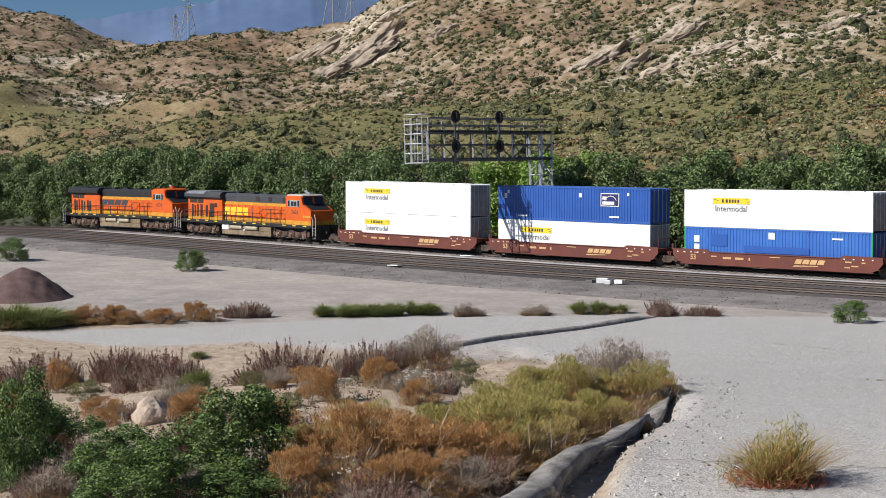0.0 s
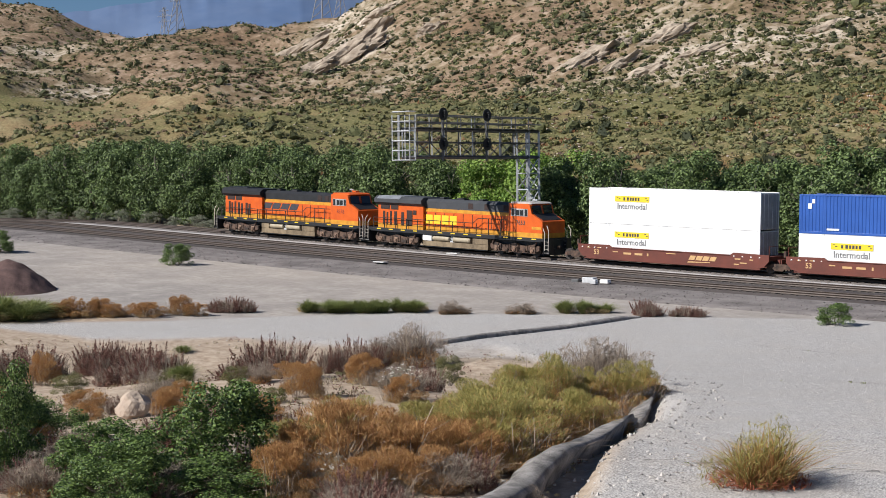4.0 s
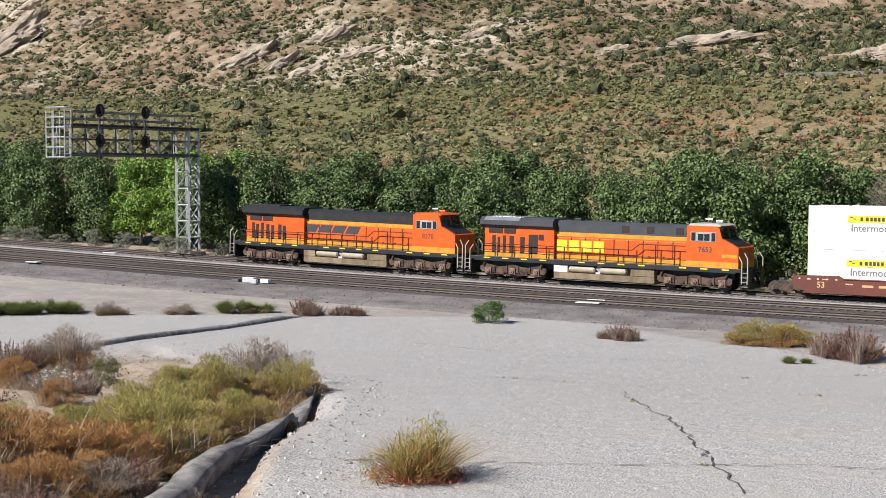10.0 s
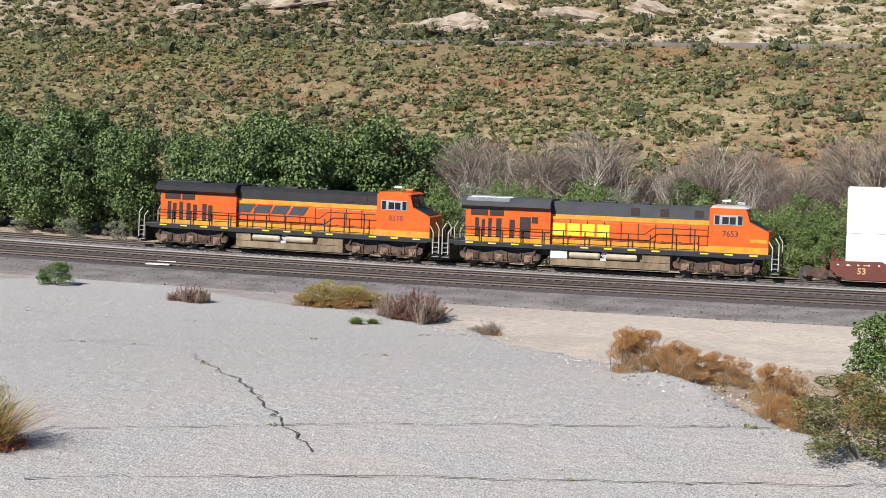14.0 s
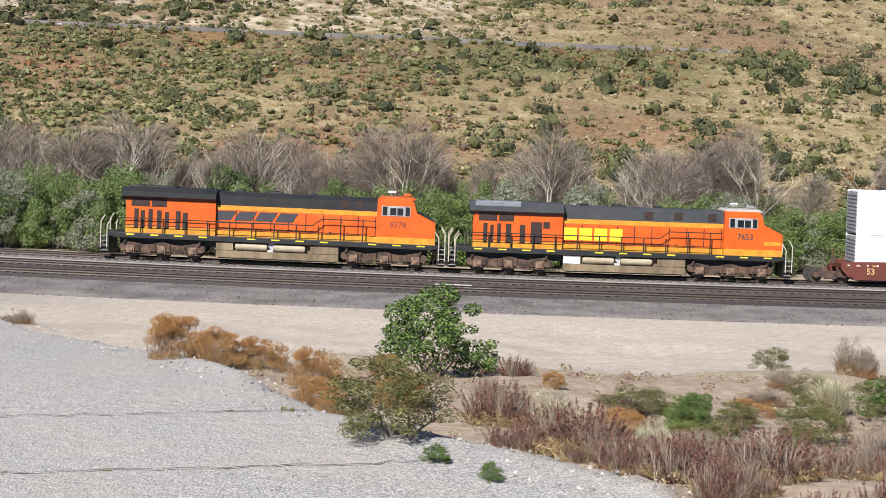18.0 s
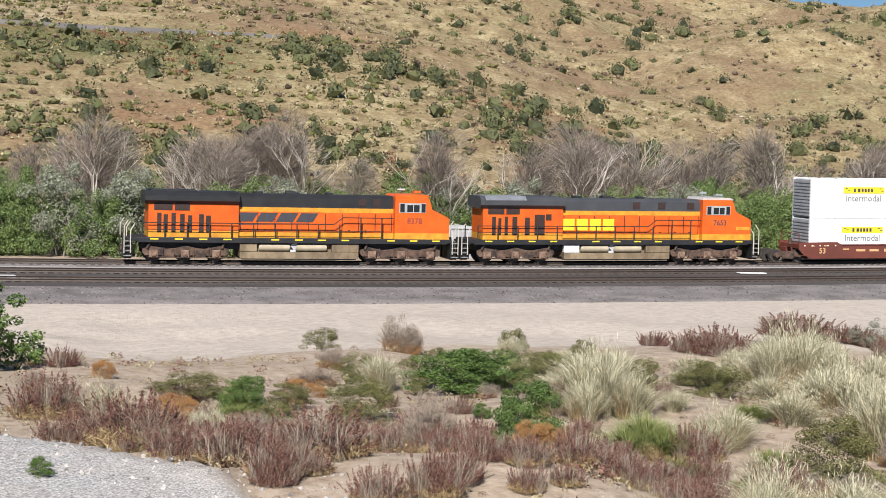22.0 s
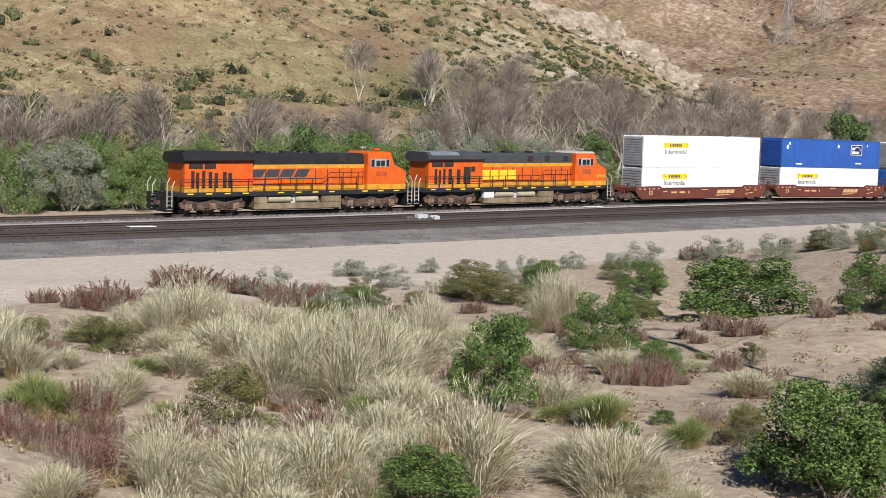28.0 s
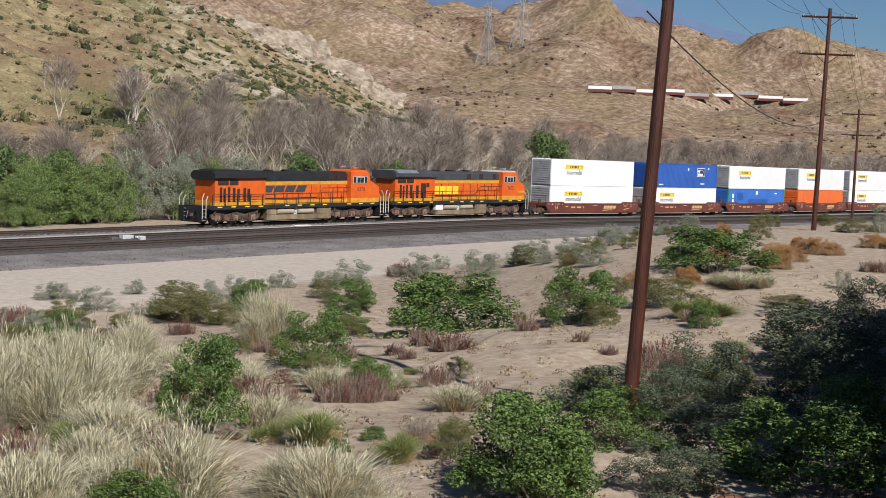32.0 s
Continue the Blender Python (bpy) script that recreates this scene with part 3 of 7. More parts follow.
def part(name, bm, material, parent, label="", smooth=False, at=None):
    me = bm if isinstance(bm, bpy.types.Mesh) else mesh_of(name, bm, material, smooth)
    ob = new(name, me)
    ob.parent = parent
    if at is not None:
        ob.matrix_basis = at
    return tagged(ob, label) if label else ob


def B():
    return bmesh.new()


def thing(name, label, category, group="", at=None):
    ob = new(name)
    ob.empty_display_size = 0.3
    if at is not None:
        ob.matrix_basis = at
    return tagged(ob, label, category, group)


TEXTS = {}


def lettering(word, size, material, parent, x, y, z, name="lettering", shear=0.0, label="", facing=-1, bold=0.0):
    """Letters on a wall that faces -y (or +y), centred at x, z."""
    key = (word, size, material.name, shear, bold)
    if key not in TEXTS:
        cu = bpy.data.curves.new("letters", "FONT")
        cu.body, cu.size, cu.align_x, cu.align_y, cu.shear, cu.offset, cu.resolution_u = word, size, "CENTER", "CENTER", shear, bold, 2
        ob = new("letters", cu)
        dg = bpy.context.evaluated_depsgraph_get()
        me = bpy.data.meshes.new_from_object(ob.evaluated_get(dg))
        bpy.data.objects.remove(ob)
        me.materials.clear()
        me.materials.append(material)
        TEXTS[key] = me
    ob = part(name, TEXTS[key], material, parent, label)
    ob.matrix_basis = pose(x, y, z, 90, 0, 0)
    return ob


# ---- locomotives ----
WHEELSETS = []
AXLE = mat("dusty axle box", (0.34, 0.22, 0.15), (0.10, 0.06, 0.045), 4, 0.8)
TREAD = mat("worn step tread", (0.34, 0.33, 0.31), (0.2, 0.19, 0.18), 5, 0.6)


def wheelset(parent, x, r=0.53):
    bm = B()
    for s in (-0.72, 0.72):
        rod(bm, (0, s - 0.065, 0), (0, s + 0.065, 0), r, 20)
        rod(bm, (0, s - 0.09 * np.sign(s) - 0.02, 0), (0, s - 0.09 * np.sign(s) + 0.02, 0), r + 0.025, 20)
        for k in range(6):
            a = k * math.pi / 3
            rod(bm, (math.cos(a) * r * 0.62, s + 0.07 * np.sign(s), math.sin(a) * r * 0.62), (math.cos(a) * r * 0.62, s + 0.085 * np.sign(s), math.sin(a) * r * 0.62), 0.05, 6)
    rod(bm, (0, -0.95, 0), (0, 0.95, 0), 0.085, 10)
    ob = part("wheelset", bm, WHEEL, parent, "steel wheels on an axle")
    ob.matrix_basis = pose(x, 0, r)
    WHEELSETS.append((ob, x, r))


def loco_truck(parent, x, flip):
    """A three-axle truck: side frames, axle boxes, springs, brake gear."""
    ax = [x + d * flip for d in (-2.05, -0.05, 1.95)]
    for s in (-1, 1):
        bm = B()
        y0, y1 = (1.02 * s, 1.22 * s)
        prof = [(x - 2.75, 0.62), (x - 2.6, 0.45), (x + 2.6, 0.45), (x + 2.75, 0.62), (x + 2.75, 0.86), (x + 2.2, 1.06), (x + 1.2, 0.86), (x + 0.6, 0.92),
                (x, 1.10), (x - 0.6, 0.92), (x - 1.2, 0.86), (x - 2.2, 1.06), (x - 2.75, 0.86)]
        prism(bm, prof, min(y0, y1), max(y0, y1))
        for k in (-1.05, 0.95):
            box(bm, x + k - 0.32, x + k + 0.32, 1.14 * s - 0.16, 1.14 * s + 0.16, 0.36, 0.62, 0.03)
        rod(bm, (x - 2.4, 1.30 * s, 0.34), (x + 2.4, 1.30 * s, 0.30), 0.035)
        for k in (-1.5, -0.5, 0.5, 1.5):
            rod(bm, (x + k, 1.28 * s, 0.32), (x + k * 0.96, 1.28 * s, 0.98), 0.03)
        part("truck_frame", bm, TRUCK, parent, "cast side frame caked with pale dust")
        for a in ax:
            bm = B()
            box(bm, a - 0.27, a + 0.27, 1.15 * s - 0.17, 1.15 * s + 0.17, 0.33, 0.80, 0.04)
            rod(bm, (a, 1.30 * s, 0.55), (a, 1.40 * s, 0.55), 0.17, 14)
            rod(bm, (a, 1.40 * s, 0.55), (a, 1.44 * s, 0.55), 0.08, 10)
            part("axle_box", bm, AXLE, parent, "pale dusty axle box")
        for k in (-2.45, 2.3):
            bm = B()
            rod(bm, (x + k, 1.27 * s, 0.9), (x + k + 0.15, 1.27 * s, 1.28), 0.085, 10)
            part("brake_cylinder", bm, TRUCK, parent)
    for a in ax:
        wheelset(parent, a)


def thing_part(name, parent):
    ob = new(name)
    ob.empty_display_size = 0.2
    ob.parent = parent
    return ob


def brand_blocks(parent, x, y, z, w, h, slant, material, under=False, outline=None):
    """A railroad's mark as plain shapes: four blocks and a stripe."""
    mark = thing_part("brand_mark", parent)
    bw = w / 4.7
    lean = lambda x, z: (x + slant * (z - z0), z)
    z0 = z
    for k in range(4):
        x0 = x - w / 2 + k * w / 4 + 0.02
        bm = B()
        prism(bm, [lean(x0, z), lean(x0 + bw, z), lean(x0 + bw, z + h), lean(x0, z + h)], y - 0.014, y)
        part("brand_block", bm, material, mark)
    if under:
        bm = B()
        prism(bm, [(x - w / 2 - 0.12, z - 0.22), (x + w / 2 - 0.5, z - 0.14), (x + w / 2 - 0.5, z - 0.09), (x - w / 2, z - 0.12)], y - 0.012, y)
        part("brand_stripe", bm, material, mark)
    return mark


def locomotive(newer, label):
    lo = thing("locomotive", label, "locomotive", "two locomotives")
    hw = 0.98  # half width of the long hood
    # frame and deck
    bm = B()
    box(bm, -10.55, 10.55, -1.50, 1.50, 1.36, 1.62, 0.02)
    box(bm, -9.9, 9.9, -0.9, 0.9, 0.85, 1.40)
    part("deck", bm, BLACK_P, lo, "black walkway deck and frame")
    for s in (-1, 1):
        bm = B()
        box(bm, -10.2, 10.2, 1.50 * s - 0.012, 1.50 * s + 0.012, 1.30, 1.56)
        part("side_sill", bm, BLACK_P, lo)
        for k in range(13):
            if (k * 7) % 5 == 3:
                continue
            bm = B()
            x = -9.4 + k * 1.55
            box(bm, x, x + 0.52, 1.515 * s - 0.006, 1.515 * s + 0.006, 1.47, 1.555)
            part("reflector", bm, LOGO_Y, lo, "yellow reflective strip")
    # long hood
    bm = B()
    box(bm, -3.75, 6.6, -hw, hw, 2.02, 3.30)
    part("hood", bm, ORANGE_P, lo, "orange engine hood")
    bm = B()
    box(bm, -3.75, 6.6, -hw - 0.006, hw + 0.006, 1.62, 1.98)
    part("lower_stripe", bm, YELLOW_P, lo, "yellow lower hood stripe")
    bm = B()
    box(bm, -4.6 if newer else -3.75, 6.6, -hw - 0.010, hw + 0.010, 3.30, 3.62)
    part("upper_stripe", bm, YELLOW_P, lo, "yellow upper hood stripe")
    bm = B()
    prof = [(-hw - 0.012, 3.60), (hw + 0.012, 3.60), (hw + 0.012, 4.22), (hw - 0.30, 4.44), (-hw + 0.30, 4.44), (-hw - 0.012, 4.22)]
    a = [bm.verts.new((-3.75, y, z)) for y, z in prof]
    b = [bm.verts.new((6.6, y, z)) for y, z in prof]
    bm.faces.new(a), bm.faces.new(b)
    for i in range(6):
        bm.faces.new((a[i], a[(i + 1) % 6], b[(i + 1) % 6], b[i]))
    part("hood_roof", bm, BLACK_P if newer else GREY_ROOF, lo)
    # hood doors: seams as thin proud panels
    for k in range(9):
        x = -3.55 + k * 1.12
        for s in (-1, 1):
            bm = B()
            box(bm, x, x + 1.05, s * (hw + 0.002) - 0.012, s * (hw + 0.002) + 0.012, 2.10, 3.20, 0.01)
            part("hood_door", bm, ORANGE_P, lo)
    for k in range(10):
        bm = B()
        x = -3.58 + k * 1.12
        box(bm, x - 0.022, x + 0.022, -hw - 0.022, -hw - 0.002, 2.06, 3.24)
        part("door_seam", bm, GRILLE, lo)
        if k < 9:
            bm = B()
            box(bm, x + 0.40, x + 0.52, -hw - 0.035, -hw - 0.012, 2.10, 2.16)
            part("door_latch", bm, BLACK_P, lo)
    for x in ((4.2, 5.2) if newer else (1.5, 3.4, 5.6)):
        for s in (-1, 1):
            bm = B()
            box(bm, x, x + 0.55, s * (hw + 0.015) - 0.02, s * (hw + 0.015) + 0.02, 3.74, 4.22)
            part("roof_vent", bm, GRILLE, lo)
    for x, w, h in ((-2.6, 0.55, 0.16), (-0.5, 0.9, 0.12), (2.2, 0.4, 0.14)):
        bm = B()
        box(bm, x, x + w, -0.35, 0.35, 4.40, 4.44 + h, 0.02)
        part("roof_hatch", bm, BLACK_P, lo)
    bm = B()
    rod(bm, (-0.2, 0, 4.4), (-0.2, 0, 4.62), 0.33, 14)
    part("exhaust_stack", bm, BLACK_P, lo)
    # radiator section, full width, flared roof
    bm = B()
    box(bm, -9.5, -3.75, -1.25, 1.25, 2.02, 3.78)
    part("radiator_body", bm, ORANGE_P, lo, "orange radiator housing")
    bm = B()
    box(bm, -9.5, -3.75, -1.256, 1.256, 1.62, 2.04)
    part("lower_stripe", bm, YELLOW_P, lo, "yellow lower stripe")
    bm = B()
    prof = [(-1.27, 3.74), (1.27, 3.74), (1.56, 3.96), (1.56, 4.28), (1.20, 4.54), (-1.20, 4.54), (-1.56, 4.28), (-1.56, 3.96)]
    a = [bm.verts.new((-9.75, y, z)) for y, z in prof]
    b = [bm.verts.new((-3.72, y, z)) for y, z in prof]
    bm.faces.new(a), bm.faces.new(b)
    for i in range(8):
        bm.faces.new((a[i], a[(i + 1) % 8], b[(i + 1) % 8], b[i]))
    part("radiator_wing", bm, BLACK_P if newer else GREY_ROOF, lo, "flared black radiator wings")
    bm = B()
    box(bm, -9.3, -6.4, -1.0, 1.0, 4.54, 4.62 if newer else 4.56, 0.01)
    part("radiator_top", bm, BLACK_P if newer else SILVER, lo, "bare aluminium radiator top" if not newer else "")
    for s in (-1, 1):
        if not newer:
            bm = B()
            a = [bm.verts.new(p) for p in ((-9.4, s * 1.575, 4.295), (-6.5, s * 1.575, 4.295), (-6.5, s * 1.225, 4.555), (-9.4, s * 1.225, 4.555))]
            b = [bm.verts.new(v.co - Vector((0, s * 0.02, 0.02))) for v in a]
            bm.faces.new(a), bm.faces.new(b)
            for i in range(4):
                bm.faces.new((a[i], a[(i + 1) % 4], b[(i + 1) % 4], b[i]))
            part("radiator_shutter", bm, SILVER, lo, "bare silver shutter panel")
        for x0, x1 in ((-9.15, -8.0), (-7.85, -6.9)):
            bm = B()
            box(bm, x0, x1, s * 1.262 - 0.02, s * 1.262 + 0.02, 3.34, 3.74)
            part("radiator_screen", bm, GRILLE, lo)
        slots = ((-8.95, .26, 1.05), (-8.55, .26, .95), (-8.05, .26, 1.05), (-7.5, .28, .98), (-7.0, .26, .9), (-6.3, .30, .98), (-5.85, .3, .9)) if newer else \
                ((-8.85, .26, 1.05), (-8.4, .2, .95), (-7.95, .22, 1.05), (-7.4, .34, 1.05), (-6.5, .34, 1.0), (-5.8, .72, 1.2))
        for x, w, h in slots:
            bm = B()
            box(bm, x, x + w, s * 1.262 - 0.02, s * 1.262 + 0.02, 1.92, 2.12 + h)
            part("louvre", bm, GRILLE, lo, "dark intake louvre")
        if not newer:
            bm = B()
            box(bm, -5.0, -4.6, s * 1.262 - 0.02, s * 1.262 + 0.02, 2.95, 3.35)
            part("louvre", bm, GRILLE, lo)
    # cab and nose
    bm = B()
    prism(bm, [(6.6, 2.02), (10.35, 2.02), (10.35, 3.02), (10.2, 3.12), (9.15, 3.62), (8.95, 4.30), (8.75, 4.44), (6.6, 4.44)], -1.48, 1.48)
    bmesh.ops.bevel(bm, geom=[e for e in bm.edges if e.calc_face_angle(0) > 0.6], offset=0.06, segments=2, affect="EDGES", profile=0.5)
    part("cab", bm, ORANGE_P, lo, "orange wide-nose cab")
    bm = B()
    box(bm, 6.6, 10.36, -1.487, 1.487, 1.62, 2.03)
    part("cab_stripe", bm, YELLOW_P, lo, "yellow stripe below the cab")
    if not newer:
        for s in (-1, 1):
            bm = B()
            box(bm, 9.2, 10.25, s * 1.49 - 0.008, s * 1.49 + 0.008, 2.32, 2.55)
            part("nose_stripe", bm, YELLOW_P, lo, "yellow nose stripe")
    bm = B()
    prism(bm, [(6.6, 4.42), (8.9, 4.42), (9.05, 4.47), (8.8, 4.58), (6.75, 4.58)], -1.30, 1.30)
    part("cab_roof", bm, ORANGE_P if newer else mat("pale cab roof", (0.55, 0.53, 0.5), (0.4, 0.38, 0.36), 2, 0.5), lo)
    for s in (-1, 1):
        fr = B()
        box(fr, 6.88, 8.72, s * 1.487 - 0.015, s * 1.487 + 0.015, 3.38, 4.02, 0.01)
        frame_ob = part("window_frame", fr, mat("window rubber and trim", (0.45, 0.46, 0.47), (0.3, 0.3, 0.3), 3, 0.5), lo, "grey cab window frame")
        for x0, x1 in ((6.94, 7.24), (7.42, 7.82), (7.88, 8.26), (8.40, 8.68)):
            bm = B()
            box(bm, x0, x1, s * 1.50 - 0.012, s * 1.50 + 0.012, 3.44 if x1 - x0 > .35 else 3.42, 3.90 if x1 - x0 > .35 else 3.98)
            part("pane", bm, GLASS, frame_ob)
    for s in (-0.7, 0.7):
        bm = B()
        prism(bm, [(9.17, 3.64), (9.19, 3.64), (8.99, 4.32), (8.97, 4.32)], s - 0.55, s + 0.55)
        part("windshield", bm, GLASS, lo, "dark sloping windshield")
    bm = B()
    prism(bm, [(9.2, 3.615), (10.22, 3.125), (10.22, 3.14), (9.2, 3.635)], -1.25, 1.25)
    part("nose_top", bm, BLACK_P, lo, "anti-glare black nose top")
    bm = B()
    box(bm, 8.2, 8.7, -0.25, 0.25, 4.66, 4.80, 0.02)
    part("air_conditioner", bm, SILVER if not newer else ORANGE_P, lo)
    bm = B()
    rod(bm, (7.4, 0.4, 4.66), (7.4, 0.4, 5.0), 0.03)
    rod(bm, (7.2, 0.4, 4.85), (7.7, 0.4, 4.85), 0.05, 8, 0.09)
    part("horn", bm, SILVER, lo)
    # number boxes and writing
    number = "8378" if newer else "7653"
    for s in (-1, 1):
        ob = lettering(number, 0.52, LOGO_D if not newer else mat("maroon lettering", (0.28, 0.05, 0.03), (0.22, 0.04, 0.03), 3, 0.6), lo, 7.95, s * 1.492, 2.82, "road_number", bold=0.008)
        if s > 0:
            ob.matrix_basis = pose(7.95, s * 1.492, 2.82, 90, 0, 180)
    if newer:
        brand_blocks(lo, -1.3, -hw - 0.018, 2.66, 5.3, 0.58, 0.6, LOGO_D, under=True)
    else:
        brand_blocks(lo, -1.7, -hw - 0.014, 2.24, 3.9, 0.80, 0.0, LOGO_Y)
    # tank, reservoirs, boxes
    bm = B()
    prism(bm, [(-3.55, 0.30), (4.15, 0.30), (4.25, 0.42), (4.25, 1.32), (-3.65, 1.32), (-3.65, 0.42)], -1.05, 1.05)
    part("fuel_tank", bm, TANK, lo, "tan dust-covered fuel tank")
    for s in (-1, 1):
        bm = B()
        prism(bm, [(-3.65, 0.28), (4.2, 0.28), (4.2, 0.72), (-3.65, 0.72)], min(s * 1.05, s * 1.36), max(s * 1.05, s * 1.36))
        part("tank_skirt", bm, TANK, lo)
        for x0, x1 in ((-2.35, -0.45), (0.1, 2.0)):
            bm = B()
            rod(bm, (x0, s * 1.22, 1.0), (x1, s * 1.22, 1.0), 0.235, 16)
            for x in (x0, x1):
                rod(bm, (x - 0.06, s * 1.22, 1.0), (x + 0.06, s * 1.22, 1.0), 0.19, 16)
            part("air_reservoir", bm, AIRTANK, lo, "dusty cylindrical air reservoir", smooth=False)
        for x0, x1, m in ((-3.65, -2.55, TANK), (2.4, 4.2, TANK)):
            bm = B()
            box(bm, x0, x1, s * 1.22 - 0.17, s * 1.22 + 0.17, 0.74, 1.26, 0.02)
            part("equipment_box", bm, m if newer else (WHITE_P if x0 < 0 else TANK), lo)
        bm = B()
        for x in (-0.28, -0.12, -0.2, -0.05):
            rod(bm, (x, s * 1.25, 0.75 + abs(x)), (x + 0.1, s * 1.25, 1.3), 0.05, 6)
        box(bm, -0.35, 0.02, s * 1.2 - 0.1, s * 1.2 + 0.1, 0.7, 0.85)
        part("piping", bm, GALV, lo)
    bm = B()
    box(bm, -3.5, 4.05, -1.30, 1.30, 0.20, 0.30)
    part("tank_bottom", bm, BLACK_P, lo)
    loco_truck(lo, -7.1, 1)
    loco_truck(lo, 7.1, -1)
    # walkway railings
    for s in (-1, 1):
        y = s * 1.46
        xs = [-9.9 + k * 1.42 for k in range(12)]
        for x in xs:
            bm = B()
            rod(bm, (x, y, 1.6), (x, y, 2.55 if x < 3.2 else 3.0), 0.042)
            part("railing_post", bm, RAILING, lo)
        bm = B()
        rod(bm, (-9.9, y, 2.55), (2.5, y, 2.55), 0.030)
        rod(bm, (-9.9, y, 2.12), (5.7, y, 2.10), 0.022)
        rod(bm, (2.5, y, 2.55), (3.1, y, 3.0), 0.030)
        rod(bm, (3.1, y, 3.0), (6.5, y, 3.0), 0.030)
        part("handrail", bm, RAILING, lo)
    # end steps, pilots, couplers
    for e in (-1, 1):
        for s in (-1, 1):
            bm = B()
            for k in range(4):
                box(bm, e * 10.55, e * 11.05, s * 1.15 - 0.30, s * 1.15 + 0.30, 0.40 + k * 0.31, 0.44 + k * 0.31)
            part("step", bm, TREAD, lo, "worn boarding steps")
            for x in (10.52, 11.08):
                bm = B()
                box(bm, e * x - 0.02, e * x + 0.02, s * 1.15 - 0.32, s * 1.15 + 0.32, 0.34, 1.62)
                part("step_side", bm, BLACK_P, lo)
            bm = B()
            for x, top in ((10.62, 2.45), (11.02, 2.7)):
                rod(bm, (e * x, s * 1.47, 0.6), (e * x, s * 1.47, top - 0.4), 0.034)
                rod(bm, (e * x, s * 1.47, top - 0.4), (e * (x - 0.25), s * 1.40, top), 0.034)
            part("grab_rail", bm, PALE_RAIL, lo, "pale boarding handrails")
        bm = B()
        prism(bm, [(e * 10.55, 0.25), (e * 11.0, 0.25), (e * 10.75, 1.5), (e * 10.55, 1.5)], -1.25, 1.25)
        part("pilot", bm, BLACK_P, lo)
        bm = B()
        box(bm, e * 10.6, e * 11.15, -0.14, 0.14, 0.70, 1.0, 0.03)
        part("coupler", bm, TRUCK, lo)
        bm = B()
        rod(bm, (e * 10.8, -0.6, 1.2), (e * 11.05, -0.5, 0.6), 0.04)
        rod(bm, (e * 10.8, 0.6, 1.2), (e * 11.05, 0.5, 0.6), 0.04)
        part("air_hose", bm, BLACK_P, lo)
    return lo


LOCO_A = locomotive(True, "orange diesel locomotive with black roof and dark slanted side mark")
LOCO_B = locomotive(False, "orange diesel locomotive with faded grey roof and yellow side mark")


# ---- well car and containers ----
def car_truck(parent, x):
    for s in (-1, 1):
        bm = B()
        prism(bm, [(x - 1.15, 0.46), (x - 0.95, 0.36), (x - 0.5, 0.42), (x - 0.35, 0.26), (x + 0.35, 0.26), (x + 0.5, 0.42), (x + 0.95, 0.36), (x + 1.15, 0.46),
                   (x + 1.1, 0.62), (x + 0.45, 0.78), (x - 0.45, 0.78), (x - 1.1, 0.62)], s * 1.0 - 0.08, s * 1.0 + 0.08)
        for k in (-0.9, 0.9):
            rod(bm, (x + k, s * 1.0, 0.46), (x + k, s * 1.14, 0.46), 0.13, 10)
        part("truck_frame", bm, TRUCK, parent, "rusty cast truck frame")
    for k in (-0.9, 0.9):
        wheelset(parent, x + k, 0.46)


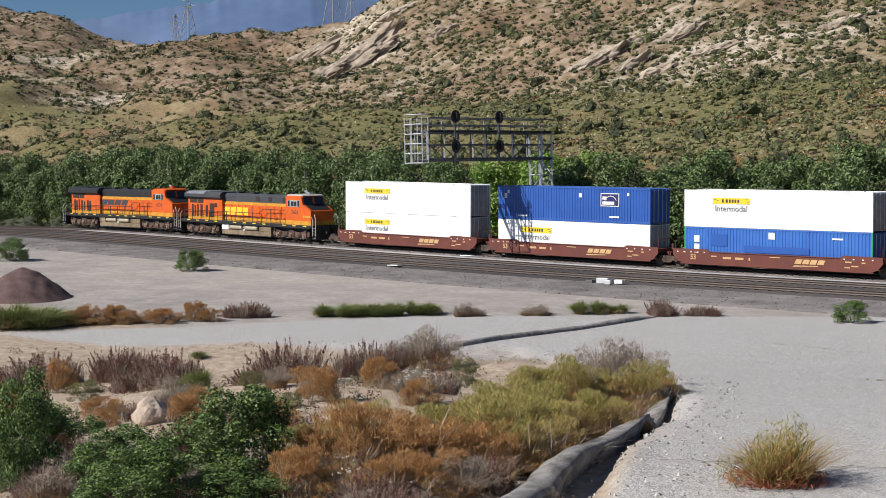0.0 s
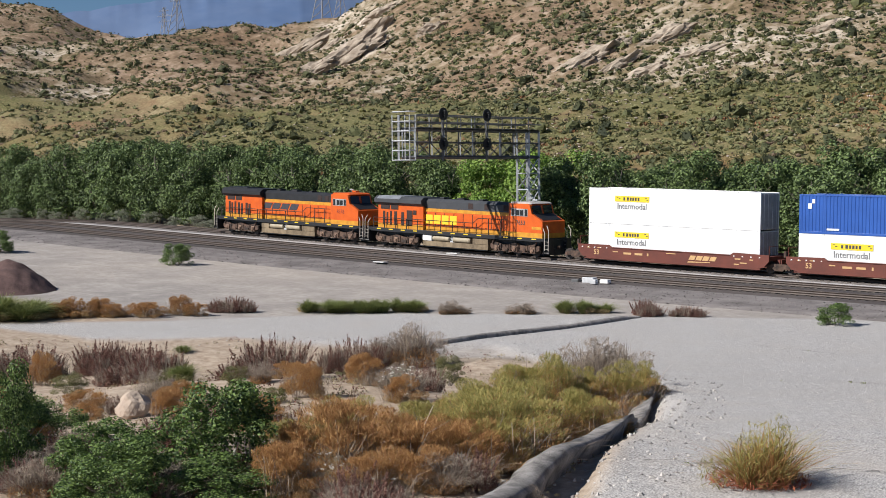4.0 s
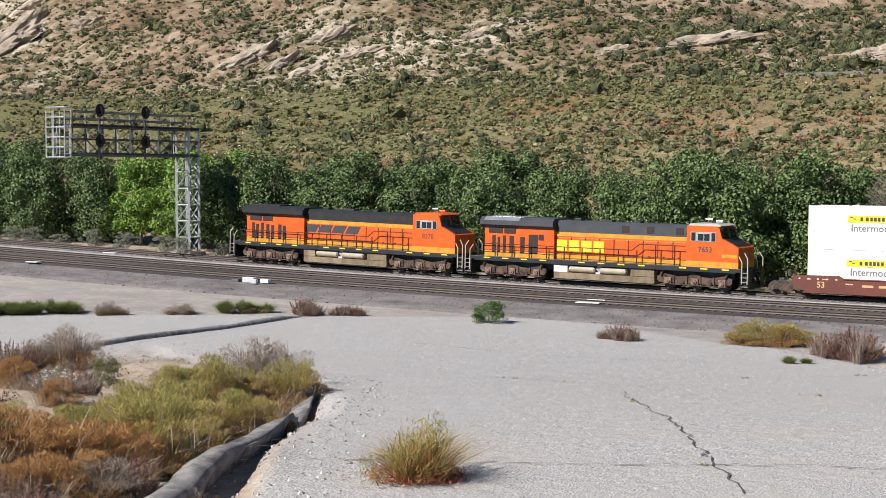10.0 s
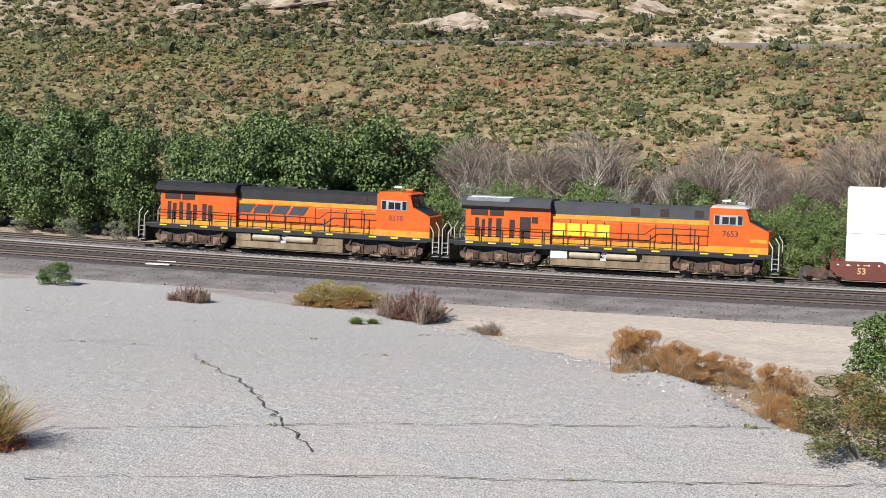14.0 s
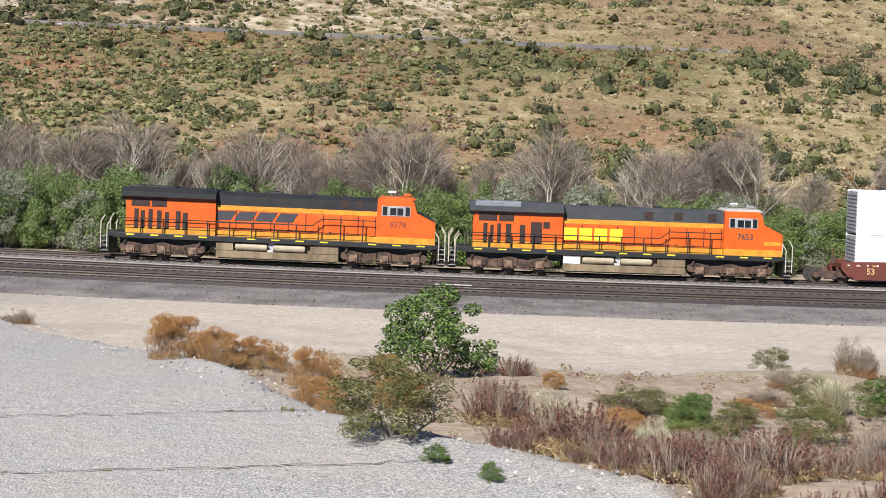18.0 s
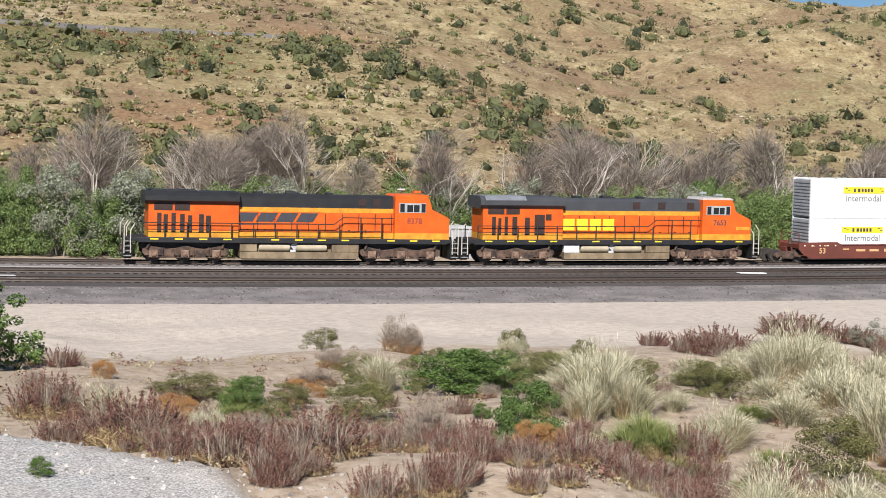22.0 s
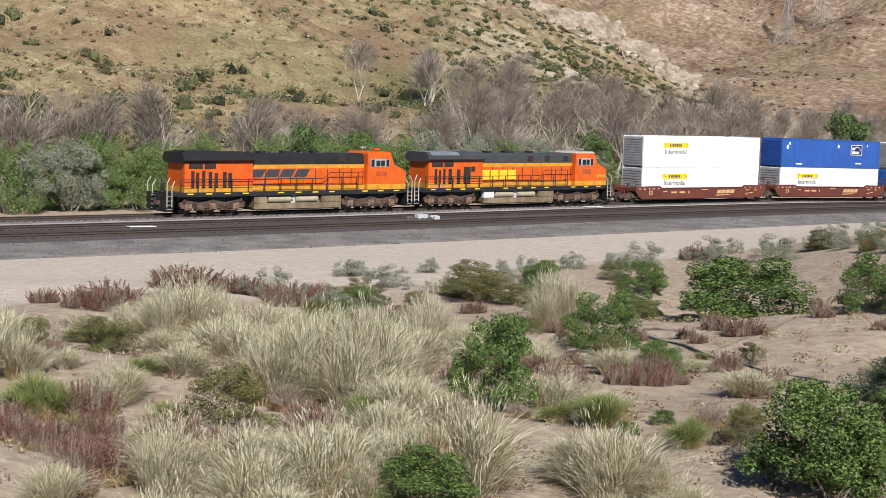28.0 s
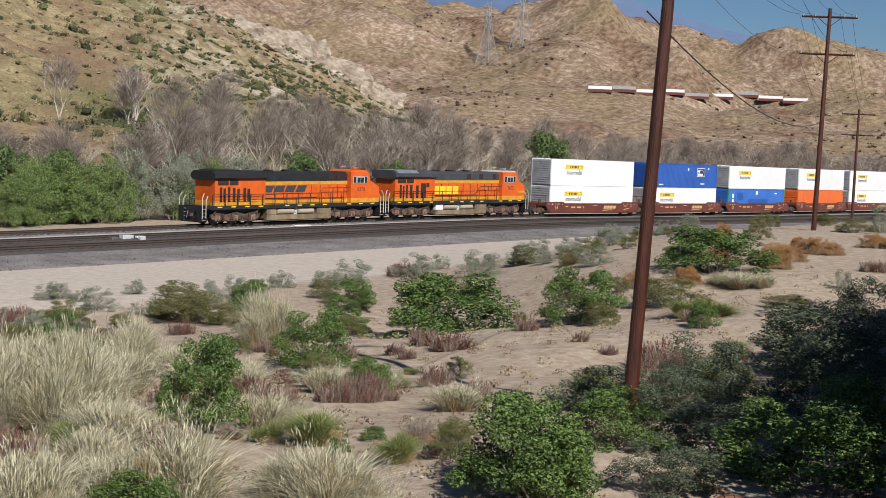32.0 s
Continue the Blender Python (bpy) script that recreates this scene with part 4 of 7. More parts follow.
def well_unit(first, last):
    """One unit of an articulated well car: deep side sills, end platforms, trucks."""
    c = thing("well_car", "brown steel well car with deep side sills carrying stacked containers", "rail car", "well cars of the train")
    for s in (-1, 1):
        bm = B()
        prism(bm, [(-8.55, 0.48), (-7.75, 0.30), (7.75, 0.30), (8.55, 0.48), (9.0, 0.95), (9.0, 1.42), (5.9, 1.46), (5.6, 1.28), (-5.6, 1.28), (-5.9, 1.46), (-9.0, 1.42), (-9.0, 0.95)],
              min(s * 1.36, s * 1.50), max(s * 1.36, s * 1.50))
        sill = part("side_sill", bm, BROWN_P, c, "deep brown side sill with rust and dust")
        bm = B()
        box(bm, -8.3, 8.3, s * 1.515 - 0.045, s * 1.515 + 0.045, 0.28, 0.36)
        box(bm, -5.6, 5.6, s * 1.515 - 0.04, s * 1.515 + 0.04, 1.24, 1.30)
        part("flange", bm, BROWN_P, sill)
        if s < 0:
            for k, (x, z, w, h) in enumerate(((-5.2, 0.95, 0.5, .09), (-4.0, 0.86, 0.75, 0.16), (-2.9, 0.86, 0.75, 0.16), (-2.0, 0.86, 0.14, 0.22), (6.3, 1.0, 0.5, 0.1),
                                              (6.8, 0.72, 0.6, 0.08), (6.2, 0.6, 0.45, 0.08), (7.5, 0.98, 0.3, 0.1), (-7.9, 1.18, 0.3, 0.07), (-6.8, 1.2, 0.4, 0.07), (0.2, 1.08, 0.9, 0.06))):
                bm = B()
                box(bm, x - w / 2, x + w / 2, -1.515, -1.50, z - h / 2, z + h / 2)
                part("marking", bm, TAN_L, sill, "small faded stencilled marking")
            for k in range(9):
                bm = B()
                x = -8.6 + k * 0.62 if k < 5 else 5.9 + (k - 5) * 0.75
                box(bm, x, x + 0.12, -1.52, -1.50, 1.17, 1.25)
                part("reflector", bm, WHITE_P, sill)
            brand_blocks(c, 3.1, -1.503, 0.70, 2.5, 0.34, 0.5, TAN_L, under=True)
            lettering("53", 0.55, TAN_L, c, -7.1, -1.505, 0.82, "stencil", bold=0.012)
    bm = B()
    box(bm, -8.0, 8.0, -1.36, 1.36, 0.22, 0.30)
    part("floor", bm, BROWN_P, c)
    for e in (-1, 1):
        bm = B()
        box(bm, e * 8.0, e * 8.95, -1.36, 1.36, 0.98, 1.30, 0.02)
        box(bm, e * 8.7, e * 9.45, -0.4, 0.4, 0.72, 1.05)
        part("end_platform", bm, BROWN_P, c)
        bm = B()
        for y in (-1.3, 1.3):
            rod(bm, (e * 8.9, y, 1.3), (e * 8.9, y, 2.05), 0.03)
        rod(bm, (e * 8.9, -1.3, 2.05), (e * 8.9, 1.3, 2.05), 0.025)
        for k in range(3):
            rod(bm, (e * 8.85, -1.47, 0.5 + 0.35 * k), (e * 8.45, -1.47, 0.5 + 0.35 * k), 0.022)
        part("grab_iron", bm, BROWN_P, c)
    if first:
        car_truck(c, -9.6)
    car_truck(c, 9.6 if not last else 9.0)
    bm = B()
    rod(bm, (-9.4, -0.9, 1.3), (-9.4, -0.9, 1.75), 0.14, 10)
    part("brake_wheel", bm, TRUCK, c)
    return c


def corrugated(bm, x0, x1, y, z0, z1, out, pitch=0.28, depth=0.035):
    n = int((x1 - x0) / pitch)
    d = (x1 - x0) / n
    pts = []
    for k in range(n):
        a = x0 + k * d
        pts += [(a, 0), (a + d * 0.35, 0), (a + d * 0.5, -depth), (a + d * 0.85, -depth)]
    pts.append((x1, 0))
    lo = [bm.verts.new((px, y + out * q, z0)) for px, q in pts]
    hi = [bm.verts.new((px, y + out * q, z1)) for px, q in pts]
    for i in range(len(pts) - 1):
        bm.faces.new((lo[i], lo[i + 1], hi[i + 1], hi[i]) if out < 0 else (lo[i + 1], lo[i], hi[i], hi[i + 1]))


def container(paint, style, label):
    """A 53-foot box: 16.15 m long, 2.59 m wide, 2.85 m high, origin under its middle."""
    c = thing("shipping_container", label, "container", "containers stacked on the train")
    L, W, H = 8.07, 1.295, 2.85
    bm = B()
    box(bm, -L + 0.06, L - 0.06, -W + 0.07, W - 0.07, 0.08, H - 0.03)
    part("body", bm, paint, c)
    for s in (-1, 1):
        bm = B()
        if style == "white":
            corrugated(bm, -L + 0.1, L - 0.1, s * (W - 0.005), 0.16, H - 0.10, s, 0.6, 0.008)
        else:
            corrugated(bm, -L + 0.1, L - 0.1, s * (W - 0.01), 0.16, H - 0.10, s)
        part("side_panel", bm, paint, c)
        for z0, z1, nm in ((0.0, 0.17, "bottom_rail"), (H - 0.11, H, "top_rail")):
            bm = B()
            box(bm, -L, L, s * (W - 0.05) - 0.05, s * (W - 0.05) + 0.05, z0, z1, 0.01)
            part(nm, bm, paint, c)
        for x in (-L + 0.06, L - 0.06, -6.05, 6.05):
            end = abs(x) > 7
            bm = B()
            box(bm, x - 0.07, x + 0.07, s * (W - 0.06) - 0.062, s * (W - 0.06) + 0.066, 0.0, H + 0.005, 0.008)
            part("corner_post" if end else "lifting_post", bm, GREEN_P if style == "green" and end else paint, c)
            if not end:
                bm = B()
                box(bm, x - 0.09, x + 0.09, s * (W - 0.08) - 0.08, s * (W - 0.08) + 0.09, H - 0.13, H + 0.03, 0.01)
                part("corner_casting", bm, DARKSTEEL if style == "white" else paint, c)
    # ribbed front end, doors at the other end
    bm = B()
    box(bm, -L, -L + 0.06, -W + 0.10, W - 0.10, 0.12, H - 0.1)
    wall = part("front_end", bm, CONT_E if style == "white" else paint, c, "ribbed metal end wall")
    for k in range(11):
        bm = B()
        z = 0.16 + k * 0.235
        box(bm, -L - 0.045, -L, -W + 0.12, W - 0.12, z, z + 0.13)
        part("rib", bm, CONT_E if style == "white" else paint, wall)
    for s in (-1, 1):
        bm = B()
        box(bm, L - 0.04, L + 0.015, min(s * 0.01, s * (W - 0.12)), max(s * 0.01, s * (W - 0.12)), 0.12, H - 0.1, 0.01)
        d = part("door", bm, CONT_E if style == "white" else paint, c)
        for y in (0.3, 0.85):
            bm = B()
            rod(bm, (L + 0.045, s * y, 0.1), (L + 0.045, s * y, H - 0.1), 0.022)
            part("lock_rod", bm, GALV, d)
    y = -W - 0.008
    if style == "white":
        bm = B()
        box(bm, -5.45, -2.1, y - 0.004, y + 0.004, 1.80, 2.26)
        sg = part("brand_panel", bm, LOGO_Y, c, "yellow mark panel with dark bars")
        for x0, x1 in ((-4.62, -4.45), (-4.28, -4.08), (-3.98, -3.82), (-3.74, -3.56), (-3.48, -3.32), (-3.22, -3.05)):
            bm = B()
            box(bm, x0, x1, y - 0.010, y - 0.004, 1.90, 2.15)
            part("brand_bar", bm, LOGO_D, sg)
        for x0, z in ((-5.3, 2.15), (-5.1, 2.04), (-2.5, 2.15), (-2.35, 1.99)):
            bm = B()
            box(bm, x0, x0 + 0.18, y - 0.008, y - 0.004, z - 0.04, z + 0.02)
            part("brand_bar", bm, LOGO_D, sg)
        lettering("Intermodal", 0.66, GREY_L, c, -3.78, y - 0.004, 1.43, "lettering", bold=0.006)
    elif style == "blue":
        bm = B()
        box(bm, 3.1, 5.0, y - 0.012, y, 1.35, 2.42)
        sg = part("brand_panel", bm, WHITE_P, c, "white-edged dark mark panel")
        bm = B()
        box(bm, 3.18, 4.92, y - 0.018, y - 0.012, 1.42, 2.35)
        part("brand_field", bm, mat("dark blue sign", (0.02, 0.025, 0.12), (0.02, 0.02, 0.1), 2, 0.5), sg)
        for x0, x1, z in ((3.3, 3.75, 2.02), (3.3, 4.5, 1.62)):
            bm = B()
            box(bm, x0, x1, y - 0.024, y - 0.018, z - 0.13, z + 0.13)
            part("brand_bar", bm, WHITE_P, sg)
        bm = B()
        for k in range(7):
            a0, a1 = math.pi * k / 8, math.pi * (k + 1) / 8
            rod(bm, (4.15 - 0.62 * math.cos(a0), y - 0.02, 1.6 + 0.6 * math.sin(a0)), (4.15 - 0.62 * math.cos(a1), y - 0.02, 1.6 + 0.6 * math.sin(a1)), 0.035)
        part("brand_arc", bm, WHITE_P, sg)
        for x, z, w, h in ((-5.3, 0.35, 1.0, 0.14), (4.5, 0.5, 1.0, 0.14), (1.0, 2.2, 0.3, 0.34), (-6.9, 2.35, 0.22, 0.3), (-7.2, 2.0, 0.3, 0.4), (5.9, 2.35, 0.2, 0.25)):
            bm = B()
            box(bm, x - w / 2, x + w / 2, y - 0.012, y, z - h / 2, z + h / 2)
            part("marking", bm, WHITE_P, c)
    elif style == "green":
        for x, z, w, h, m in ((-6.9, 1.95, 0.5, 0.5, WHITE_P), (-6.9, 1.35, 0.5, 0.4, WHITE_P), (-0.2, 2.35, 0.55, 0.5, WHITE_P), (5.3, 2.3, 0.9, 0.12, WHITE_P),
                              (-4.9, 1.9, 1.5, 0.9, CONT_B), (0.2, 1.3, 5.6, 0.5, CONT_B)):
            bm = B()
            box(bm, x - w / 2, x + w / 2, y - 0.012, y + 0.0, z - h / 2, z + h / 2)
            part("marking", bm, m, c)
    return c


ROLL = []  # thing, metres ahead of the leading number, metres above the rail
ROLL += [(LOCO_A, -7.95, 0.0), (LOCO_B, 14.35, 0.0)]
WHITE_L = "white 53-foot container with yellow mark panel and grey writing"
UNIT0, PITCH = 37.55, 19.45
_w = container(CONT_W, "white", WHITE_L)
_b = container(CONT_B, "blue", "blue corrugated 53-foot container with dark mark panel")
_g = container(CONT_B2, "green", "bright blue corrugated container with green corner posts")
_o = container(CONT_O, "plain", "plain orange corrugated container")
_first, _mid = well_unit(True, False), well_unit(False, False)


def clone(src):
    """A copy that rolls on its own, its wheelsets listed too."""
    c = copy_thing(src, Matrix.Identity(4))
    pairs = [(o, x, r) for o, x, r in WHEELSETS if o.parent == src]
    mine = [o for o in c.children if o.name.startswith("wheelset")]
    for o, (_, x, r) in zip(mine, pairs):
        WHEELSETS.append((o, o.matrix_basis.translation.x, r))
    return c


UNITS = [_first, _mid, clone(_mid), clone(_first), clone(_mid)]
for k, u in enumerate(UNITS):
    x = UNIT0 + PITCH * k + (1.0 if k > 2 else 0)
    ROLL.append((u, x, 0.0))
    lower = (_w, None, _g, _o, None)[k] or copy_thing(_w, Matrix.Identity(4))
    upper = _b if k == 1 else copy_thing(_w, Matrix.Identity(4))
    ROLL += [(lower, x, 0.30), (upper, x, 3.17)]


# ---- plants ----
def turned(rng, n):
    """n random rotation matrices that keep roughly upright spread."""
    q = rng.normal(size=(n, 4))
    q /= np.linalg.norm(q, axis=1)[:, None]
    w, x, y, z = q.T
    return np.stack([np.stack([1 - 2 * (y * y + z * z), 2 * (x * y - z * w), 2 * (x * z + y * w)], -1),
                     np.stack([2 * (x * y + z * w), 1 - 2 * (x * x + z * z), 2 * (y * z - x * w)], -1),
                     np.stack([2 * (x * z - y * w), 2 * (y * z + x * w), 1 - 2 * (x * x + y * y)], -1)], -2)


LEAF = np.array([(-0.5, 0, 0), (0.0, -0.32, 0.10), (0.5, 0, 0), (0.0, 0.32, 0.10)])


def facing(rng, way, loose):
    """Rotation matrices whose third axis follows a direction, loosely."""
    n = len(way)
    z = way + rng.normal(size=(n, 3)) * loose
    z /= np.linalg.norm(z, axis=1)[:, None] + 1e-9
    x = np.cross(z, rng.normal(size=(n, 3)))
    x /= np.linalg.norm(x, axis=1)[:, None] + 1e-9
    return np.stack([x, np.cross(z, x), z], -1)


def leaves(name, centres, size, rng, material, shape=LEAF, way=None):
    """A pointed four-sided leaf at every centre, turned at random or loosely outwards."""
    n = len(centres)
    s = size * rng.uniform(0.6, 1.35, (n, 1, 1))
    v = np.einsum("nij,kj->nki", turned(rng, n) if way is None else facing(rng, way, 0.55), shape) * s + centres[:, None, :]
    me = quick_mesh(name, v.reshape(-1, 3), np.arange(4 * n).reshape(n, 4), False)
    me.materials.append(material)
    return me


def cloud(rng, n, blobs, outward=False):
    """Points near the skins of ellipsoids (x, y, z, rx, ry, rz)."""
    b = np.array(blobs, float)
    area = (b[:, 3] * b[:, 4] + b[:, 5] * b[:, 3]) + 1e-6
    k = rng.choice(len(b), n, p=area / area.sum())
    d = rng.normal(size=(n, 3))
    d /= np.linalg.norm(d, axis=1)[:, None]
    r = rng.uniform(0.55, 1.05, (n, 1)) ** 0.6
    c = b[k, :3] + d * b[k, 3:] * r
    return (c, d + np.array([0, 0, 0.35])) if outward else c


def limb_path(bm, p, way, length, r, rng, depth, bend=0.35, split=3, seg=5):
    """A crooked tapering limb that forks."""
    p, way = Vector(p), Vector(way).normalized()
    for i in range(2):
        q = p + way * length / 2
        rod(bm, p, q, r, seg if depth > 1 else 4, r * 0.72, caps=False)
        p, r = q, r * 0.72
        way = (way + Vector((rng.uniform(-bend, bend), rng.uniform(-bend, bend), rng.uniform(-0.1, 0.25)))).normalized()
    if depth > 0:
        for k in range(split):
            side = (way + Vector((rng.uniform(-0.8, 0.8), rng.uniform(-0.8, 0.8), rng.uniform(-0.15, 0.5)))).normalized()
            limb_path(bm, p, side, length * rng.uniform(0.55, 0.8), r * 0.8, rng, depth - 1, bend, split, seg)


def leafy_tree(seed, foliage):
    rng = np.random.RandomState(seed)
    t = thing("tree", "broad green cottonwood tree with dense foliage behind the tracks", "tree", "trees along the tracks")
    bm = B()
    limb_path(bm, (0, 0, -0.3), (rng.uniform(-0.2, 0.2), rng.uniform(-0.2, 0.2), 1), 3.2, 0.22, rng, 2, split=3)
    part("trunk", bm, BARK, t, "grey crooked trunk")
    blobs = [(0, 0, 4.4, 2.0, 2.0, 2.6), (0.6, 0.3, 2.4, 2.1, 2.1, 1.7)]
    for k in range(46):
        a, rr = rng.uniform(0, 6.28), rng.uniform(1.2, 3.1)
        z = rng.uniform(0.9, 7.6)
        w = rng.uniform(0.5, 1.15)
        rr *= 1.0 if z < 5 else 0.65
        blobs.append((rr * math.cos(a), rr * math.sin(a), z, w, w, w * rng.uniform(0.7, 1.0)))
    c, way = cloud(rng, 15000, blobs, True)
    part("crown", leaves("crown", c, 0.225, rng, foliage, way=way), foliage, t)
    return t


def bare_tree(seed):
    rng = np.random.RandomState(seed)
    t = thing("tree", "leafless grey tree with pale branching stems", "tree", "bare trees along the tracks")
    n = rng.randint(2, 5)
    for k in range(n):
        bm = B()
        a = rng.uniform(0, 6.28)
        limb_path(bm, (0.25 * math.cos(a), 0.25 * math.sin(a), -0.2), (0.35 * math.cos(a), 0.35 * math.sin(a), 1), rng.uniform(2.4, 3.4), rng.uniform(0.10, 0.17), rng, 3, 0.3, 3, 4)
        part("stem" if k else "trunk", bm, BARE, t)
    # fine dead twigs at the ends
    c = cloud(rng, 2200, [(rng.uniform(-1.4, 1.4), rng.uniform(-1.4, 1.4), rng.uniform(3.5, 7), 1.2, 1.2, 1.5) for _ in range(8)])
    part("twig_crown", feathers("twig_crown", c, 0.62, 0.014, rng, BARE_T, 0.45), BARE_T, t, "fine dead twigs")
    return t


BARE_T = mat("dead twigs", (0.33, 0.275, 0.225), (0.15, 0.115, 0.095), 0.6, 0.9, island=True)
G_TREE = leaf_mat("cottonwood leaf", (0.024, 0.046, 0.012), (0.165, 0.235, 0.072))
G_TREE2 = leaf_mat("bright cottonwood leaf", (0.07, 0.15, 0.015), (0.24, 0.36, 0.06))
G_BUSH = leaf_mat("green bush leaf", (0.022, 0.052, 0.010), (0.15, 0.23, 0.05))
G_WILLOW = leaf_mat("willow leaf", (0.05, 0.088, 0.020), (0.205, 0.275, 0.08))
G_OLIVE = leaf_mat("olive leaf", (0.07, 0.075, 0.022), (0.19, 0.18, 0.06))
G_SAGE = leaf_mat("sage leaf", (0.15, 0.165, 0.115), (0.30, 0.31, 0.225))
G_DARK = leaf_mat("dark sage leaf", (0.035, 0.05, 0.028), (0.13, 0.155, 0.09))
G_PALE = leaf_mat("pale grass", (0.20, 0.185, 0.105), (0.68, 0.635, 0.46), 0.7, 0.1)
G_TUFT = leaf_mat("yellow-green stalk", (0.11, 0.15, 0.04), (0.28, 0.30, 0.10), 0.7, 0.15)
G_ORANGE = leaf_mat("orange dry stalk", (0.24, 0.10, 0.032), (0.50, 0.285, 0.105), 0.7, 0.1)
G_OLIVEST = leaf_mat("olive-yellow stalk", (0.20, 0.19, 0.05), (0.42, 0.36, 0.11), 0.7, 0.15)
G_STRAWST = leaf_mat("straw stalk", (0.30, 0.20, 0.09), (0.52, 0.40, 0.22), 0.8, 0.15)
G_RED = leaf_mat("red-brown seed stalk", (0.075, 0.030, 0.024), (0.28, 0.145, 0.11), 0.8, 0.06)
WHITE_FL = leaf_mat("white petals", (0.55, 0.52, 0.46), (0.80, 0.77, 0.70), 0.7, 0.1)
G_RUSTW = leaf_mat("rust-red weed", (0.20, 0.05, 0.022), (0.40, 0.13, 0.06), 0.8, 0.06)
G_TWIG = leaf_mat("grey-brown twig", (0.19, 0.145, 0.115), (0.40, 0.33, 0.26), 0.9, 0.05)


def blades(name, n, rng, material, width=0.003, lean=0.5, curl=0.35, low=0.45, roots=6, spread=0.3, head=0.0):
    """Stalks in a unit clump, grown from several roots of unequal height; each is a strip of three quads that bows outwards."""
    ra, rr = rng.uniform(0, 6.283, roots), spread * np.sqrt(rng.uniform(0, 1, roots))
    root = np.stack([rr * np.cos(ra), rr * np.sin(ra)], 1)
    tall = rng.uniform(0.62, 1.0, roots)
    k = rng.randint(0, roots, n)
    a = rng.uniform(0, 6.283, n)
    d = np.stack([np.cos(a), np.sin(a)], 1) + 0.9 * root[k] / max(spread, 1e-3) * 0.6
    hgt = tall[k] * (low + (1 - low) * rng.beta(2.2, 1.6, n))
    out = lean * 0.5 * rng.beta(1.4, 1.6, n)
    b = rng.uniform(0, 6.283, n)
    side = np.stack([np.cos(b), np.sin(b)], 1) * width
    p0 = root[k] + rng.normal(size=(n, 2)) * 0.035
    wob = rng.normal(size=(n, 2)) * 0.03
    pts = []
    for f, q, w in ((0.0, 0.0, 1.0), (0.40, 0.25, 1.0), (0.75, 0.62, 0.8 + head), (1.0, 1 + curl, 0.2 + head)):
        p = p0 + d * (out * q)[:, None] + wob * math.sin(f * 3.1)
        z = (hgt * f * (1 - 0.25 * (out / 0.5) * q) - 0.05)[:, None]
        pts += [np.concatenate([p - side * w, z], 1), np.concatenate([p + side * w, z], 1)]
    v = np.stack(pts, 1).reshape(-1, 3)
    i = np.arange(n)[:, None] * 8
    f = np.concatenate([i + np.array([[q, q + 1, q + 3, q + 2]]) for q in (0, 2, 4)], 0)
    me = quick_mesh(name, v, f, False)
    me.materials.append(material)
    return me


def feathers(name, centres, length, width, rng, material, tilt=0.5):
    """Thin upright slivers: twiggy growth and seed spikes."""
    n = len(centres)
    up = rng.normal(size=(n, 3)) * tilt + centres * np.array([0.9, 0.9, 0]) + np.array([0, 0, 1.0])
    up /= np.linalg.norm(up, axis=1)[:, None]
    b = rng.normal(size=(n, 3))
    side = np.cross(up, b)
    side /= np.linalg.norm(side, axis=1)[:, None] + 1e-9
    l = length * rng.uniform(0.5, 1.4, (n, 1))
    w = width * rng.uniform(0.6, 1.3, (n, 1))
    v = np.stack([centres - up * l, centres - side * w, centres + up * l, centres + side * w], 1)
    me = quick_mesh(name, v.reshape(-1, 3), np.arange(4 * n).reshape(n, 4), False)
    me.materials.append(material)
    return me


